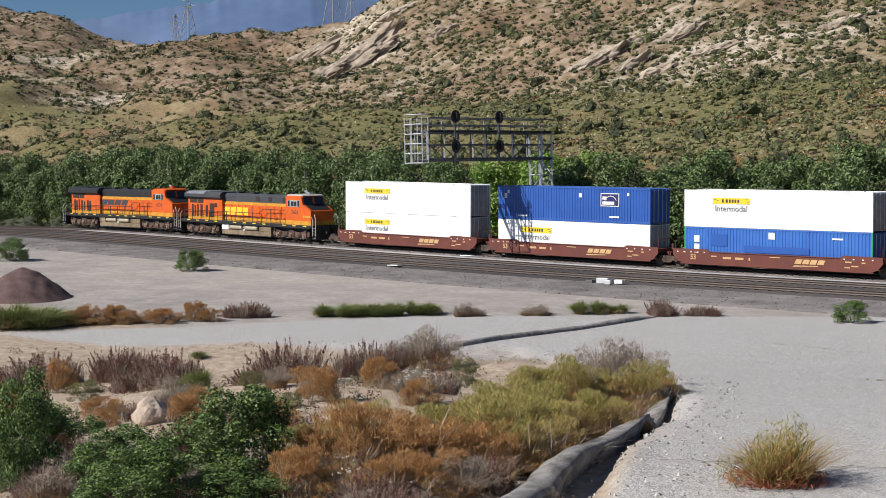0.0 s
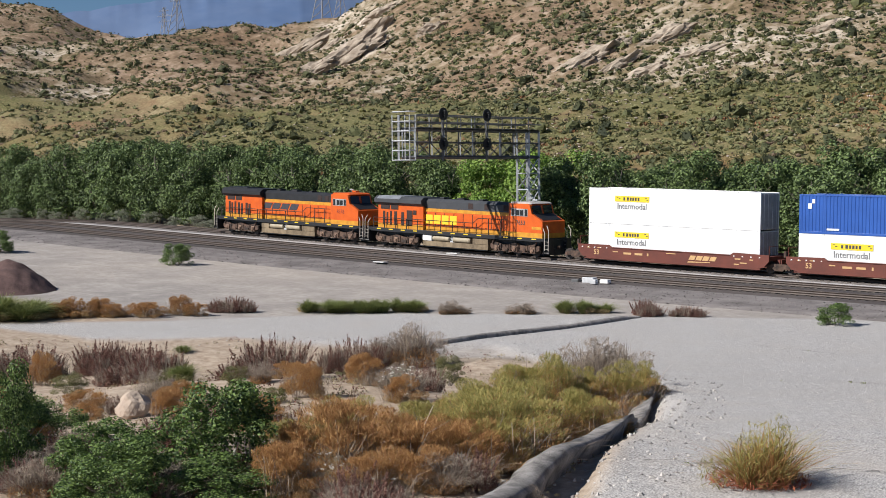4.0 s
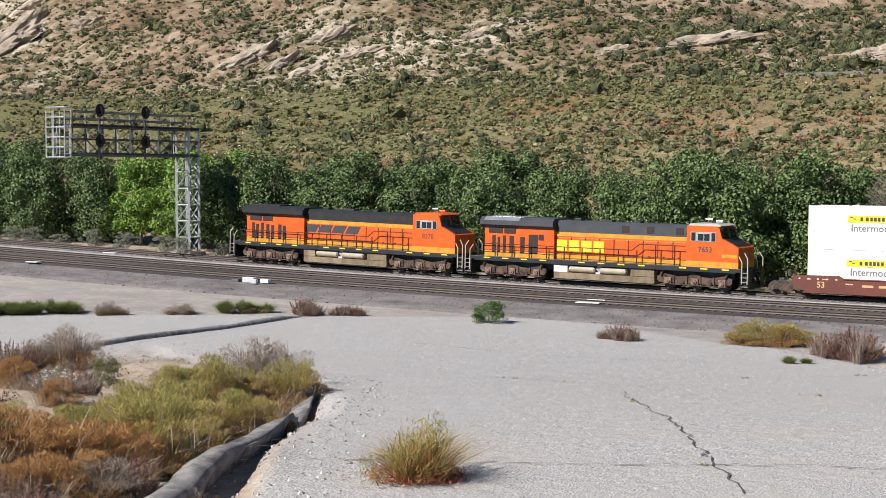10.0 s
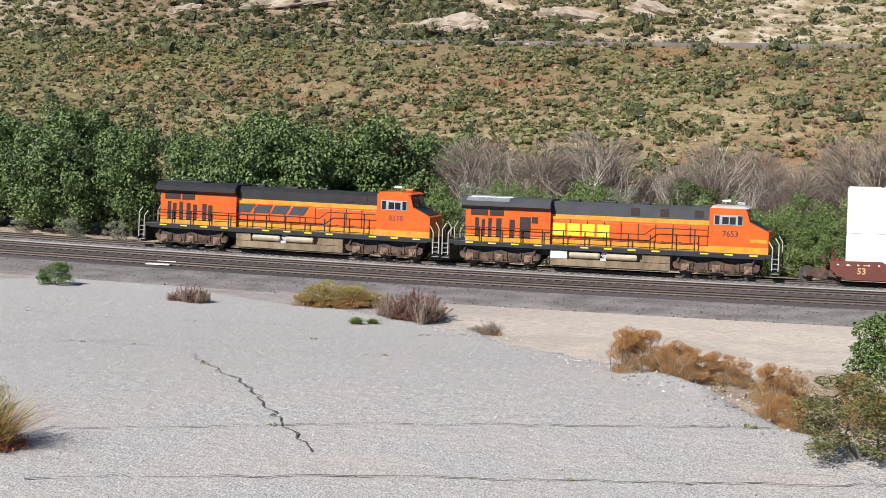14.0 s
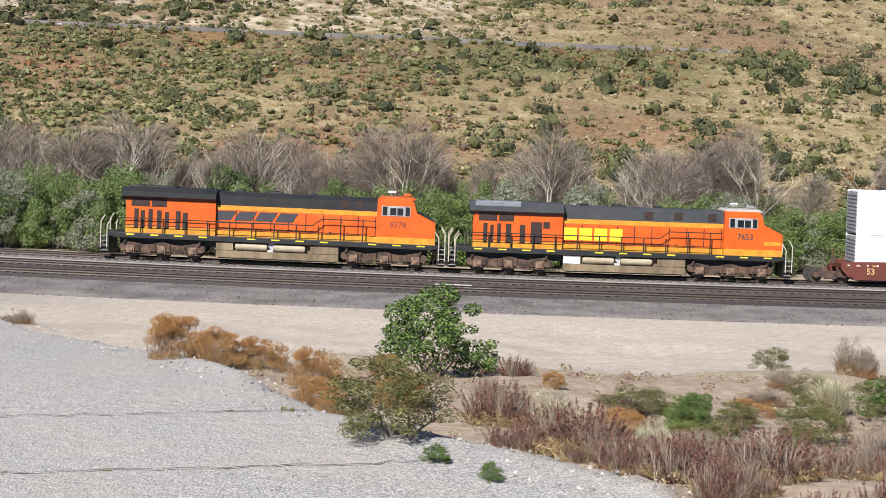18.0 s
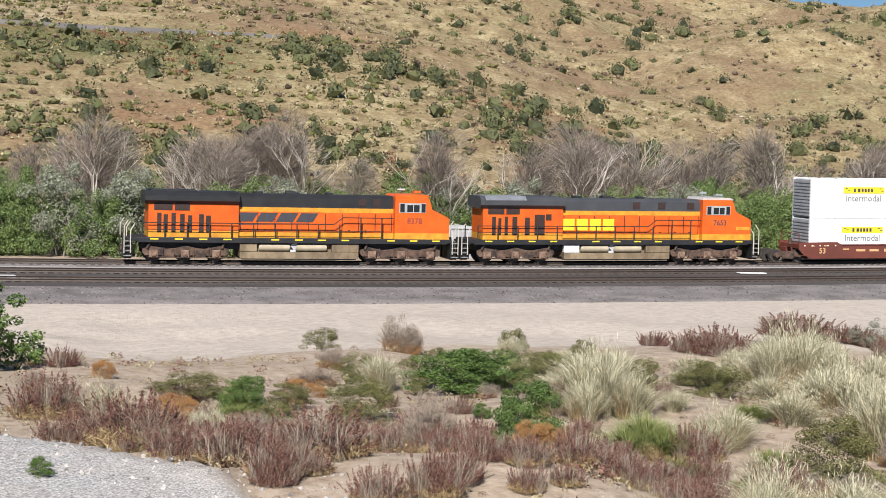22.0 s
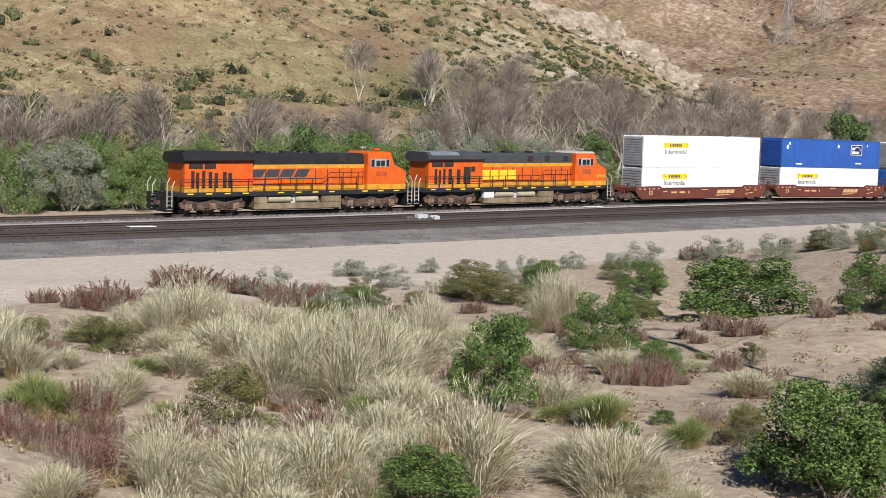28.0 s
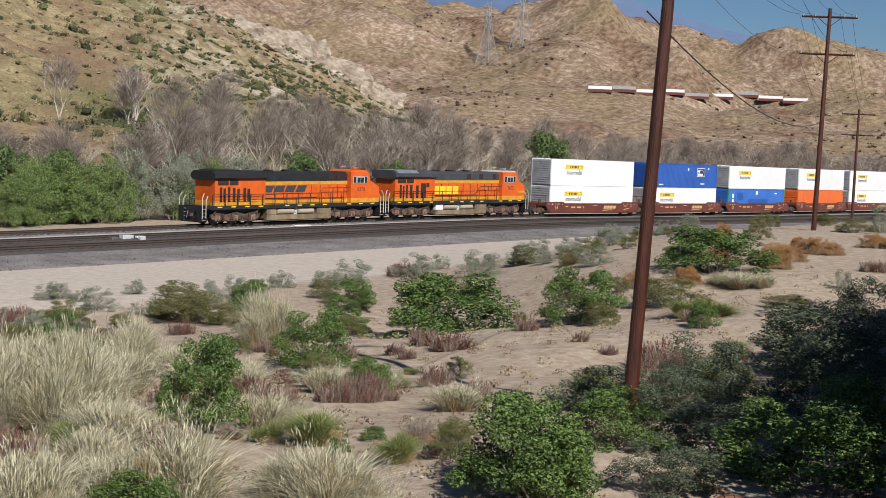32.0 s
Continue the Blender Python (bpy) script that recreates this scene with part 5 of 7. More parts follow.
def bush(kind, seed):
    """One unit-sized bush (1 m wide, 1 m high) of a kind."""
    rng = np.random.RandomState(seed)
    stems = B()
    for k in range(7):
        a = k * 0.9 + rng.uniform(0, 0.5)
        limb_path(stems, (0.04 * math.cos(a), 0.04 * math.sin(a), -0.08), (0.5 * math.cos(a), 0.5 * math.sin(a), 1), 0.34, 0.014, rng, 1, 0.3, 2, 4)

    def blobs(n, cone=False, tall=1.0):
        """Rounded masses that fill a lopsided dome or cone."""
        out = [(0, 0, 0.34, 0.24, 0.24, 0.30)] if not cone else [(0, 0, 0.35, 0.16, 0.16, 0.34)]
        lop = rng.uniform(0, 6.283)
        for _ in range(n):
            a, z = rng.uniform(0, 6.283), rng.uniform(0.08, 0.86)
            reach = (0.40 * (1 - z * 0.95) + 0.05) if cone else 0.40 * math.sqrt(max(0.04, 1 - (z - 0.22) ** 2 * 2.0))
            reach *= 1 + 0.22 * math.cos(a - lop)
            rr = reach * rng.uniform(0.6, 1.12)
            w = rng.uniform(0.055, 0.135) * (0.75 if cone else 1)
            out.append((rr * math.cos(a), rr * math.sin(a), z * rng.uniform(0.85, 1.0), w, w, w * 0.85 * tall))
        return out

    spec = {
        "leafy": ("green leafy bush growing on sandy soil", G_BUSH, 15000, 0.025, 60),
        "olive": ("low olive-green shrub on dry soil", G_OLIVE, 11000, 0.021, 40),
        "sage": ("grey-green sagebrush beside the dirt road", G_SAGE, 9000, 0.022, 38),
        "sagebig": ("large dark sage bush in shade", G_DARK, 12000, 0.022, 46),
        "willow": ("tall green willow thicket behind the tracks", G_WILLOW, 15000, 0.021, 60),
        "conifer": ("upright green bush above an olive mound", G_BUSH, 9000, 0.03, 40),
    }
    if kind in spec:
        label, m, n, size, nb = spec[kind]
        t = thing("shrub", label, "bush", kind + " bushes")
        part("stem", stems, BARK, t)
        c, way = cloud(rng, n, blobs(nb), True)
        part("foliage", leaves("foliage", c, size, rng, m, way=way), m, t)
        return t
    look_of = {
        "mound": "rounded mound of olive and orange dry stalks", "orange": "orange-brown dry grass mound", "red": "dead red-brown stalks with seed heads",
        "reddish": "tangle of red-brown and straw dry stalks", "tuft": "yellow-green spiky weed tuft", "pale": "tall clump of pale dry grass stalks",
        "twig": "dry bush of bare grey-brown twigs", "airy": "loose round weed of red and yellow-green stalks on the paving", "flower": "grey-brown weed with small white flower heads",
    }
    grass = kind in ("pale", "orange", "tuft")
    t = thing({"mound": "weed_mound", "red": "stalk_clump", "reddish": "stalk_tangle", "twig": "twig_bush", "airy": "weed", "flower": "flowering_weed"}.get(kind, "grass_clump"), look_of[kind], "grass" if grass else "bush", kind + " clumps")
    if kind == "twig":
        part("stem", stems, BARK, t)
        part("foliage", blades("foliage", 900, rng, G_TWIG, 0.003, 0.95, 0.3, 0.3, 5, 0.16), G_TWIG, t)
        part("fine_growth", feathers("fine_growth", cloud(rng, 2600, blobs(20)), 0.05, 0.003, rng, G_TWIG, 0.9), G_TWIG, t)
        part("base", feathers("base", cloud(rng, 1500, [(0, 0, 0.15, 0.36, 0.36, 0.2)]), 0.05, 0.004, rng, G_ORANGE, 0.8), G_ORANGE, t, "rusty lower twigs")
        return t
    stems.free()
    if kind == "airy":
        part("foliage", blades("foliage", 620, rng, G_OLIVEST, 0.003, 1.05, 0.15, 0.4, 7, 0.18), G_OLIVEST, t)
        part("stalk", blades("stalk", 460, rng, G_ORANGE, 0.003, 1.2, 0.15, 0.35, 7, 0.2), G_ORANGE, t, "reddish dry stalks")
        part("fine_growth", feathers("fine_growth", cloud(rng, 1300, blobs(26)), 0.045, 0.0035, rng, G_OLIVEST, 0.6), G_OLIVEST, t)
        part("base", feathers("base", cloud(rng, 900, [(0, 0, 0.06, 0.40, 0.40, 0.10)]), 0.05, 0.005, rng, G_RUSTW, 0.9), G_RUSTW, t, "rust-red growth at the base")
        return t
    if kind == "flower":
        part("stalk", blades("stalk", 700, rng, G_TWIG, 0.004, 1.0, 0.3, 0.4, 14, 0.38), G_TWIG, t, "grey-brown stalks")
        c = cloud(rng, 46, [(0, 0, 0.45, 0.46, 0.46, 0.46)])
        c = c[c[:, 2] > 0.25]
        heads = np.repeat(c, 12, 0) + rng.normal(size=(len(c) * 12, 3)) * 0.014
        part("flower_head", leaves("flower_head", heads, 0.028, rng, WHITE_FL), WHITE_FL, t, "small white flower heads")
        part("foliage", leaves("foliage", cloud(rng, 1800, blobs(24)), 0.02, rng, G_SAGE), G_SAGE, t)
        return t
    if kind in ("mound", "orange"):
        top, low = (G_OLIVEST, G_ORANGE) if kind == "mound" else (G_ORANGE, G_STRAWST)
        c = cloud(rng, 21000, blobs(60))
        hi = c[:, 2] + rng.normal(size=len(c)) * 0.22 + 0.3 * np.sin(c[:, 0] * 7 + seed) * c[:, 1] > (0.46 if kind == "mound" else 0.12)
        part("foliage", feathers("foliage", c[hi], 0.04, 0.0019, rng, top, 0.45), top, t)
        part("dry_skirt", feathers("dry_skirt", c[~hi], 0.04, 0.002, rng, low, 0.55), low, t, "drier lower growth")
        part("stalk", blades("stalk", 140, rng, G_TWIG, 0.0026, 0.9, 0.3, 0.5, 18, 0.40, 0.3), G_TWIG, t, "brown stalks standing out of the mound")
    elif kind in ("red", "reddish"):
        m = 70 if kind == "red" else 90
        ang, far = rng.uniform(0, 6.283, m), np.sqrt(rng.uniform(0, 1, m))
        foot = np.stack([0.34 * far * np.cos(ang), 0.34 * far * np.sin(ang), np.zeros(m)], 1)
        tip = foot * rng.uniform(1.1, 1.7, (m, 1)) + np.stack([rng.normal(size=m) * 0.06, rng.normal(size=m) * 0.06, rng.uniform(0.4, 1.0, m) * (1.05 - 0.35 * far)], 1)
        k = rng.randint(0, m, 6500)
        u = rng.uniform(0.25, 1.0, (6500, 1))
        c = foot[k] + (tip[k] - foot[k]) * u + rng.normal(size=(6500, 3)) * (0.026 * (1.15 - u))
        part("foliage", feathers("foliage", c, 0.03, 0.0055, rng, G_RED, 0.5), G_RED, t)
        part("stalk", blades("stalk", 700, rng, G_TWIG, 0.003, 0.5, 0.3, 0.4, 14, 0.4), G_TWIG, t, "grey-brown stalks")
        part("base", feathers("base", cloud(rng, 2600, [(0, 0, 0.14, 0.45, 0.45, 0.17)]), 0.05, 0.005, rng, G_STRAWST if kind == "reddish" else G_RED, 0.9), G_RED, t, "tangled dry growth at the base")
    elif kind == "pale":
        part("foliage", blades("foliage", 1900, rng, G_PALE, 0.0030, 0.80, 0.35, 0.42, 10, 0.24, 0.5), G_PALE, t)
        tips = cloud(rng, 650, blobs(22, tall=2.2)) * np.array([0.95, 0.95, 1.0]) + np.array([0, 0, 0.12])
        part("plume", feathers("plume", tips, 0.055, 0.0036, rng, G_PALE, 0.25), G_PALE, t)
        part("base", blades("base", 500, rng, G_STRAWST, 0.0035, 0.7, 0.3, 0.2, 6, 0.25), G_STRAWST, t, "darker stems at the base")
    else:
        part("foliage", blades("foliage", 2600, rng, G_TUFT, 0.0038, 0.9, 0.35, 0.3, 6, 0.22, 0.4), G_TUFT, t)
        part("base", feathers("base", cloud(rng, 1800, [(0, 0, 0.15, 0.34, 0.34, 0.2)]), 0.05, 0.004, rng, G_STRAWST, 0.7), G_STRAWST, t, "straw-coloured stems at the base")
    return t


LEAFY = [(-25.1, 20.7, 2.6, 2.1), (-29.5, 18.4, 1.6, 2.3), (-26.5, 18.6, 2.1, 1.3), (-101.0, 78.8, 2.4, 1.6), (-121.2, 74.9, 3.1, 1.8), (-43.0, 78.9,
    1.8, 1.1), (7.4, 37.4, 1.1, 0.9), (14.9, 41.8, 2.4, 1.1), (11.6, 29.6, 1.4, 1.3), (1.9, 27.4, 0.4, 0.3), (1.0, 28.9, 0.5, 0.3), (14.6, 42.7, 2.6,
    1.1), (25.2, 27.7, 1.8, 2.1), (38.6, 37.0, 2.2, 1.9), (56.9, 52.2, 2.2, 1.4), (52.7, 42.9, 5.4, 2.7), (16.5, 19.8, 1.5, 0.9), (22.9, 16.4, 2.1,
    1.6), (67.0, 38.2, 5.0, 2.0), (53.7, 36.9, 2.9, 2.1), (23.5, 16.9, 2.3, 1.7), (27.6, 17.9, 1.9, 1.1), (27.8, 13.5, 2.9, 1.5), (33.0, 14.6, 2.4,
    1.8)]
MOUND = [(-23.6, 28.0, 3.6, 1.7), (-25.9, 31.4, 3.4, 1.7), (-25.3, 27.2, 3.2, 1.5), (-28.6, 33.2, 3.0, 1.6), (-21.9, 25.4, 3.2, 1.6), (-29.3, 36.5, 3.0, 2.0), (-25.9, 77.2, 4.1, 1.4)]
ORANGE = [(-22.3, 23.0, 3.8, 1.7), (-26.3, 25.3, 2.6, 1.5), (-36.0, 33.0, 1.4, 1.2), (-73.7, 54.5, 8.2, 1.2), (-4.8, 45.2, 3.8, 1.3), (-53.0, 34.6,
    1.4, 1.4), (-75.3, 51.9, 3.6, 0.9), (64.0, 37.4, 1.6, 0.8), (76.3, 39.1, 2.3, 1.0), (82.2, 39.6, 2.0, 1.0), (90.4, 40.1, 2.1, 0.9)]
RED = [(-57.7, 37.1, 4.4, 1.7), (-49.7, 37.5, 3.8, 1.7), (-54.9, 38.8, 2.7, 1.6), (-48.1, 42.5, 4.0, 2.0), (-49.1, 47.6, 2.7, 1.6), (-71.8, 60.0, 2.7,
    1.1), (-32.9, 74.6, 2.2, 0.9), (-20.6, 74.0, 3.6, 1.6), (-53.7, 75.9, 2.0, 1.1), (-51.7, 77.3, 2.0, 0.7), (31.1, 58.1, 3.5, 1.2), (37.9, 63.2,
    4.5, 1.1), (40.9, 59.1, 3.6, 1.1), (14.5, 27.3, 1.0, 0.6), (40.1, 62.5, 2.4, 1.0), (28.5, 28.6, 1.2, 0.9), (31.8, 28.8, 1.5, 1.0), (44.5, 36.1,
    1.9, 0.8), (34.1, 26.6, 0.9, 0.7), (45.5, 27.5, 2.5, 1.2), (73.0, 62.8, 2.1, 1.0), (54.7, 31.3, 1.1, 0.5), (43.4, 26.8, 1.1, 0.6), (75.0, 33.2,
    1.8, 0.7)]
TWIG = [(-31.5, 41.4, 3.7, 2.1), (-47.7, 50.1, 4.2, 2.2), (-16.4, 70.5, 1.7, 0.8), (-62.1, 68.6, 2.0, 0.9), (-59.6, 71.9,
    2.3, 0.7), (16.3, 54.8, 1.8, 1.5), (9.6, 29.5, 1.6, 1.4), (3.1, 37.1, 1.2, 0.9)]
TUFT = [(-76.6, 48.3, 3.9, 1.7), (-68.9, 63.3, 1.7, 0.9), (-67.1, 64.8, 3.2, 0.9), (-65.8, 65.8, 2.0, 0.9), (-64.7, 67.8, 2.0, 1.0), (-56.9, 74.3,
    2.7, 1.0), (-21.4, 67.2, 0.8, 0.4), (7.4, 37.4, 1.0, 0.9), (14.4, 29.6, 1.3, 1.1), (15.3, 26.7, 0.7, 0.4), (14.2, 29.6, 1.5, 1.1), (25.0, 23.8,
    1.4, 0.9), (24.1, 20.7, 0.9, 0.7), (36.3, 24.0, 1.8, 1.2), (54.5, 31.5, 2.0, 0.9)]
AIRY = [(-15.8, 26.1, 2.3, 1.4)]
FLOWER = [(-26.8, 22.4, 1.5, 0.9), (-25.6, 22.6, 1.3, 0.9), (-24.0, 21.8, 1.4, 0.9), (-22.6, 21.2, 1.2, 0.8), (-35.0, 36.2, 1.6, 0.8), (-30.4, 37.6, 1.5, 0.9)]
CONIFER = [(1.4, 47.4, 3.0, 2.5)]
REDDISH = [(2.7, 37.1, 1.9, 1.1), (4.0, 31.6, 2.0, 1.2), (5.6, 28.6, 1.8, 0.9), (7.1, 28.4, 2.0, 1.0), (4.6, 29.3, 1.3, 0.9), (6.8, 31.6, 1.3, 0.6)]
PALE = [(3.9, 36.4, 1.2, 0.9), (12.6, 43.4, 1.1, 1.2), (15.3, 34.4, 2.5, 1.6), (28.3, 46.8, 3.3, 2.0), (20.7, 29.5, 2.6, 2.1), (28.2, 38.6, 2.1, 1.5),
    (16.8, 30.8, 1.9, 1.0), (42.4, 43.7, 2.1, 2.4), (21.9, 28.4, 2.5, 2.6), (19.9, 29.4, 2.2, 1.9), (24.5, 40.8, 2.6, 1.9), (32.1, 38.6, 2.2, 2.0),
    (17.5, 20.0, 2.8, 1.8), (19.6, 18.6, 2.5, 1.4), (15.3, 21.1, 2.4, 1.5), (13.5, 22.8, 1.9, 1.3), (36.6, 21.9, 1.5, 0.9), (64.7, 35.4, 2.9, 0.8)]
OLIVE = [(0.3, 31.2, 2.9, 1.7), (6.8, 41.5, 2.4, 0.7), (9.9, 35.8, 2.0, 1.1), (0.3, 40.2, 0.9, 0.6), (12.8, 47.0, 1.6, 0.9), (20.0, 37.5, 2.1, 1.0), (17.3, 27.3, 2.0, 1.5),
    (49.0, 55.4, 4.5, 1.5), (20.2, 38.0, 1.9, 0.8), (24.6, 19.8, 1.1, 0.9), (57.2, 34.7, 3.4, 1.3), (38.0, 21.0, 2.5, 1.3), (25.3, 20.3, 1.1, 0.6),
    (103.4, 48.0, 2.9, 1.2), (51.3, 58.5, 3.3, 1.3), (59.3, 30.3, 2.6, 0.7)]
SAGE = [(48.0, 60.8, 2.1, 1.2), (67.4, 31.7, 1.1, 1.0), (66.3, 61.2, 2.9, 1.6), (72.2, 61.1, 2.7, 1.5), (71.8, 56.1, 2.9, 1.6), (76.9, 56.7, 3.1,
    1.4), (71.0, 47.8, 2.5, 1.1), (103.2, 68.0, 2.7, 1.1), (96.6, 60.7, 2.4, 1.0), (105.7, 46.9, 2.5, 2.1), (64.1, 60.8, 2.2, 1.1)]
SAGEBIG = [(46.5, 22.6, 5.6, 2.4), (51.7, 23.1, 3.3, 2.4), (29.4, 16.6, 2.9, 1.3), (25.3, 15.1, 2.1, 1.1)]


def spot(x, y, w, h, rng, sink=0.0):
    return Matrix.LocRotScale((x, y, gz(x, y) - sink), Euler((0, 0, rng.uniform(0, 6.28))), (w, w, h))


def scaled(src, x, y, z, turn, s, sz=None):
    """A copy of a prototype at a place, s times the modelled size."""
    o = src.scale
    return copy_thing(src, Matrix.LocRotScale((x, y, z), Euler((0, 0, turn)), (s / o[0], s / o[1], (sz or s) / o[2])))


# where smaller growth fills in: x from, to, y from, to, how many, usual width
FILL = {
    "leafy": [(-37, -23, 16.5, 23, 12, 2.0), (10, 34, 22, 36, 5, 0.8), (36, 74, 40, 56, 12, 1.7), (30, 52, 20, 34, 6, 1.3)],
    "orange": [(-48, -24, 20, 40, 16, 1.5), (-26, -20.5, 19.5, 24.5, 10, 1.7), (2, 12, 28, 45, 14, 0.9), (-5, 1, 36, 50, 6, 1.3), (60, 100, 36, 52, 8, 1.3)],
    "mound": [(-30, -22.5, 23.5, 40, 18, 2.0)],
    "flower": [(-30, -20.5, 18.5, 22.5, 14, 1.1)],
    "red": [(24, 60, 24, 44, 20, 0.9), (-60, -22, 19, 46, 26, 1.5), (-30, -18.5, 17, 24, 20, 1.3), (0, 26, 25, 48, 24, 0.9), (26, 46, 44, 62, 14, 1.3), (30, 70, 24, 48, 14, 0.9)],
    "twig": [(-60, -22, 19, 48, 20, 1.4), (-30, -18.5, 17, 24, 14, 1.3), (2, 24, 24, 50, 20, 1.1), (14, 30, 20, 34, 8, 1.2)],
    "reddish": [(3, 16, 22.5, 30, 22, 0.9), (1, 16, 24, 36, 44, 1.1), (10, 26, 22, 34, 14, 1.0)],
    "pale": [(14, 36, 26, 52, 46, 1.4), (20, 34, 24, 36, 12, 1.7), (11, 24, 17, 24, 16, 1.4), (3, 14, 26, 40, 8, 0.8), (-45, -26, 19, 32, 6, 0.9)],
    "olive": [(-50, -24, 18, 44, 10, 1.5), (6, 40, 30, 56, 26, 1.3), (36, 66, 26, 56, 14, 1.4), (34, 80, 50, 60, 16, 1.6), (70, 120, 48, 62, 10, 1.8)],
    "tuft": [(4, 40, 22, 54, 22, 0.8), (-62, -24, 20, 48, 8, 0.9), (20, 60, 16, 32, 8, 0.9)],
    "sage": [(40, 100, 52, 66, 26, 1.8), (30, 60, 54, 62, 8, 1.4)],
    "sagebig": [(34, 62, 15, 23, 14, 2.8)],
}


def plant_all():
    rng = np.random.RandomState(12)
    for kind, rows in (("leafy", LEAFY), ("mound", MOUND), ("orange", ORANGE), ("red", RED), ("twig", TWIG), ("tuft", TUFT), ("conifer", CONIFER), ("airy", AIRY), ("flower", FLOWER),
                       ("reddish", REDDISH), ("pale", PALE), ("olive", OLIVE), ("sage", SAGE), ("sagebig", SAGEBIG)):
        protos = [bush(kind, 100 + 17 * k + len(rows)) for k in range(min(3, len(rows)))]
        for k, (x, y, w, h) in enumerate(rows):
            if kind in ("pale", "mound", "red", "twig") and w > 1.3:
                # an uneven group rather than one even dome
                for _ in range(3):
                    a, f = rng.uniform(0, 6.28), rng.uniform(0.42, 0.66)
                    px, py = x + 0.34 * w * math.cos(a), y + 0.34 * w * math.sin(a)
                    scaled(protos[rng.randint(len(protos))], px, py, gz(px, py), rng.uniform(0, 6.28), w * f * (1.3 if kind == "mound" else 1), h * rng.uniform(0.55, 0.85 if kind == "mound" else 1.0))
                w *= 0.9 if kind == "mound" else 0.72
            if kind in ("tuft", "orange") and w > 1.9 * h:
                n = int(round(w / (1.05 * h)))
                step, (ux, uy) = w / n, (y / math.hypot(x, y), -x / math.hypot(x, y))
                for q in range(1, n):
                    o = (q - (n - 1) / 2) * step
                    px, py = x + ux * o + rng.uniform(-0.3, 0.3), y + uy * o + rng.uniform(-0.5, 0.5)
                    scaled(protos[rng.randint(len(protos))], px, py, gz(px, py), rng.uniform(0, 6.28), step * rng.uniform(1.4, 2.0), h * rng.uniform(0.7, 1.15))
                x, y, w = x - ux * (n - 1) / 2 * step, y - uy * (n - 1) / 2 * step, step * 1.6
            grow = 1.25 if kind in ("leafy", "conifer") else 1.08
            m = spot(x, y, w * grow, h * grow, rng)
            if k < len(protos):
                protos[k].matrix_basis = m
            else:
                scaled(protos[k % len(protos)], x, y, m.translation.z, rng.uniform(0, 6.28), w * grow, h * grow)
        # more of the same between the larger ones
        for x0, x1, y0, y1, n, size in FILL.get(kind, ()):
            for _ in range(n):
                x, y, w = rng.uniform(x0, x1), rng.uniform(y0, y1), size * rng.uniform(0.6, 1.3)
                if float(inside(np.array([x]), np.array([y]), LOT)[0]) < -0.7:
                    scaled(protos[rng.randint(len(protos))], x, y, gz(x, y), rng.uniform(0, 6.28), w, w * rng.uniform(0.5, 0.8))


plant_all()


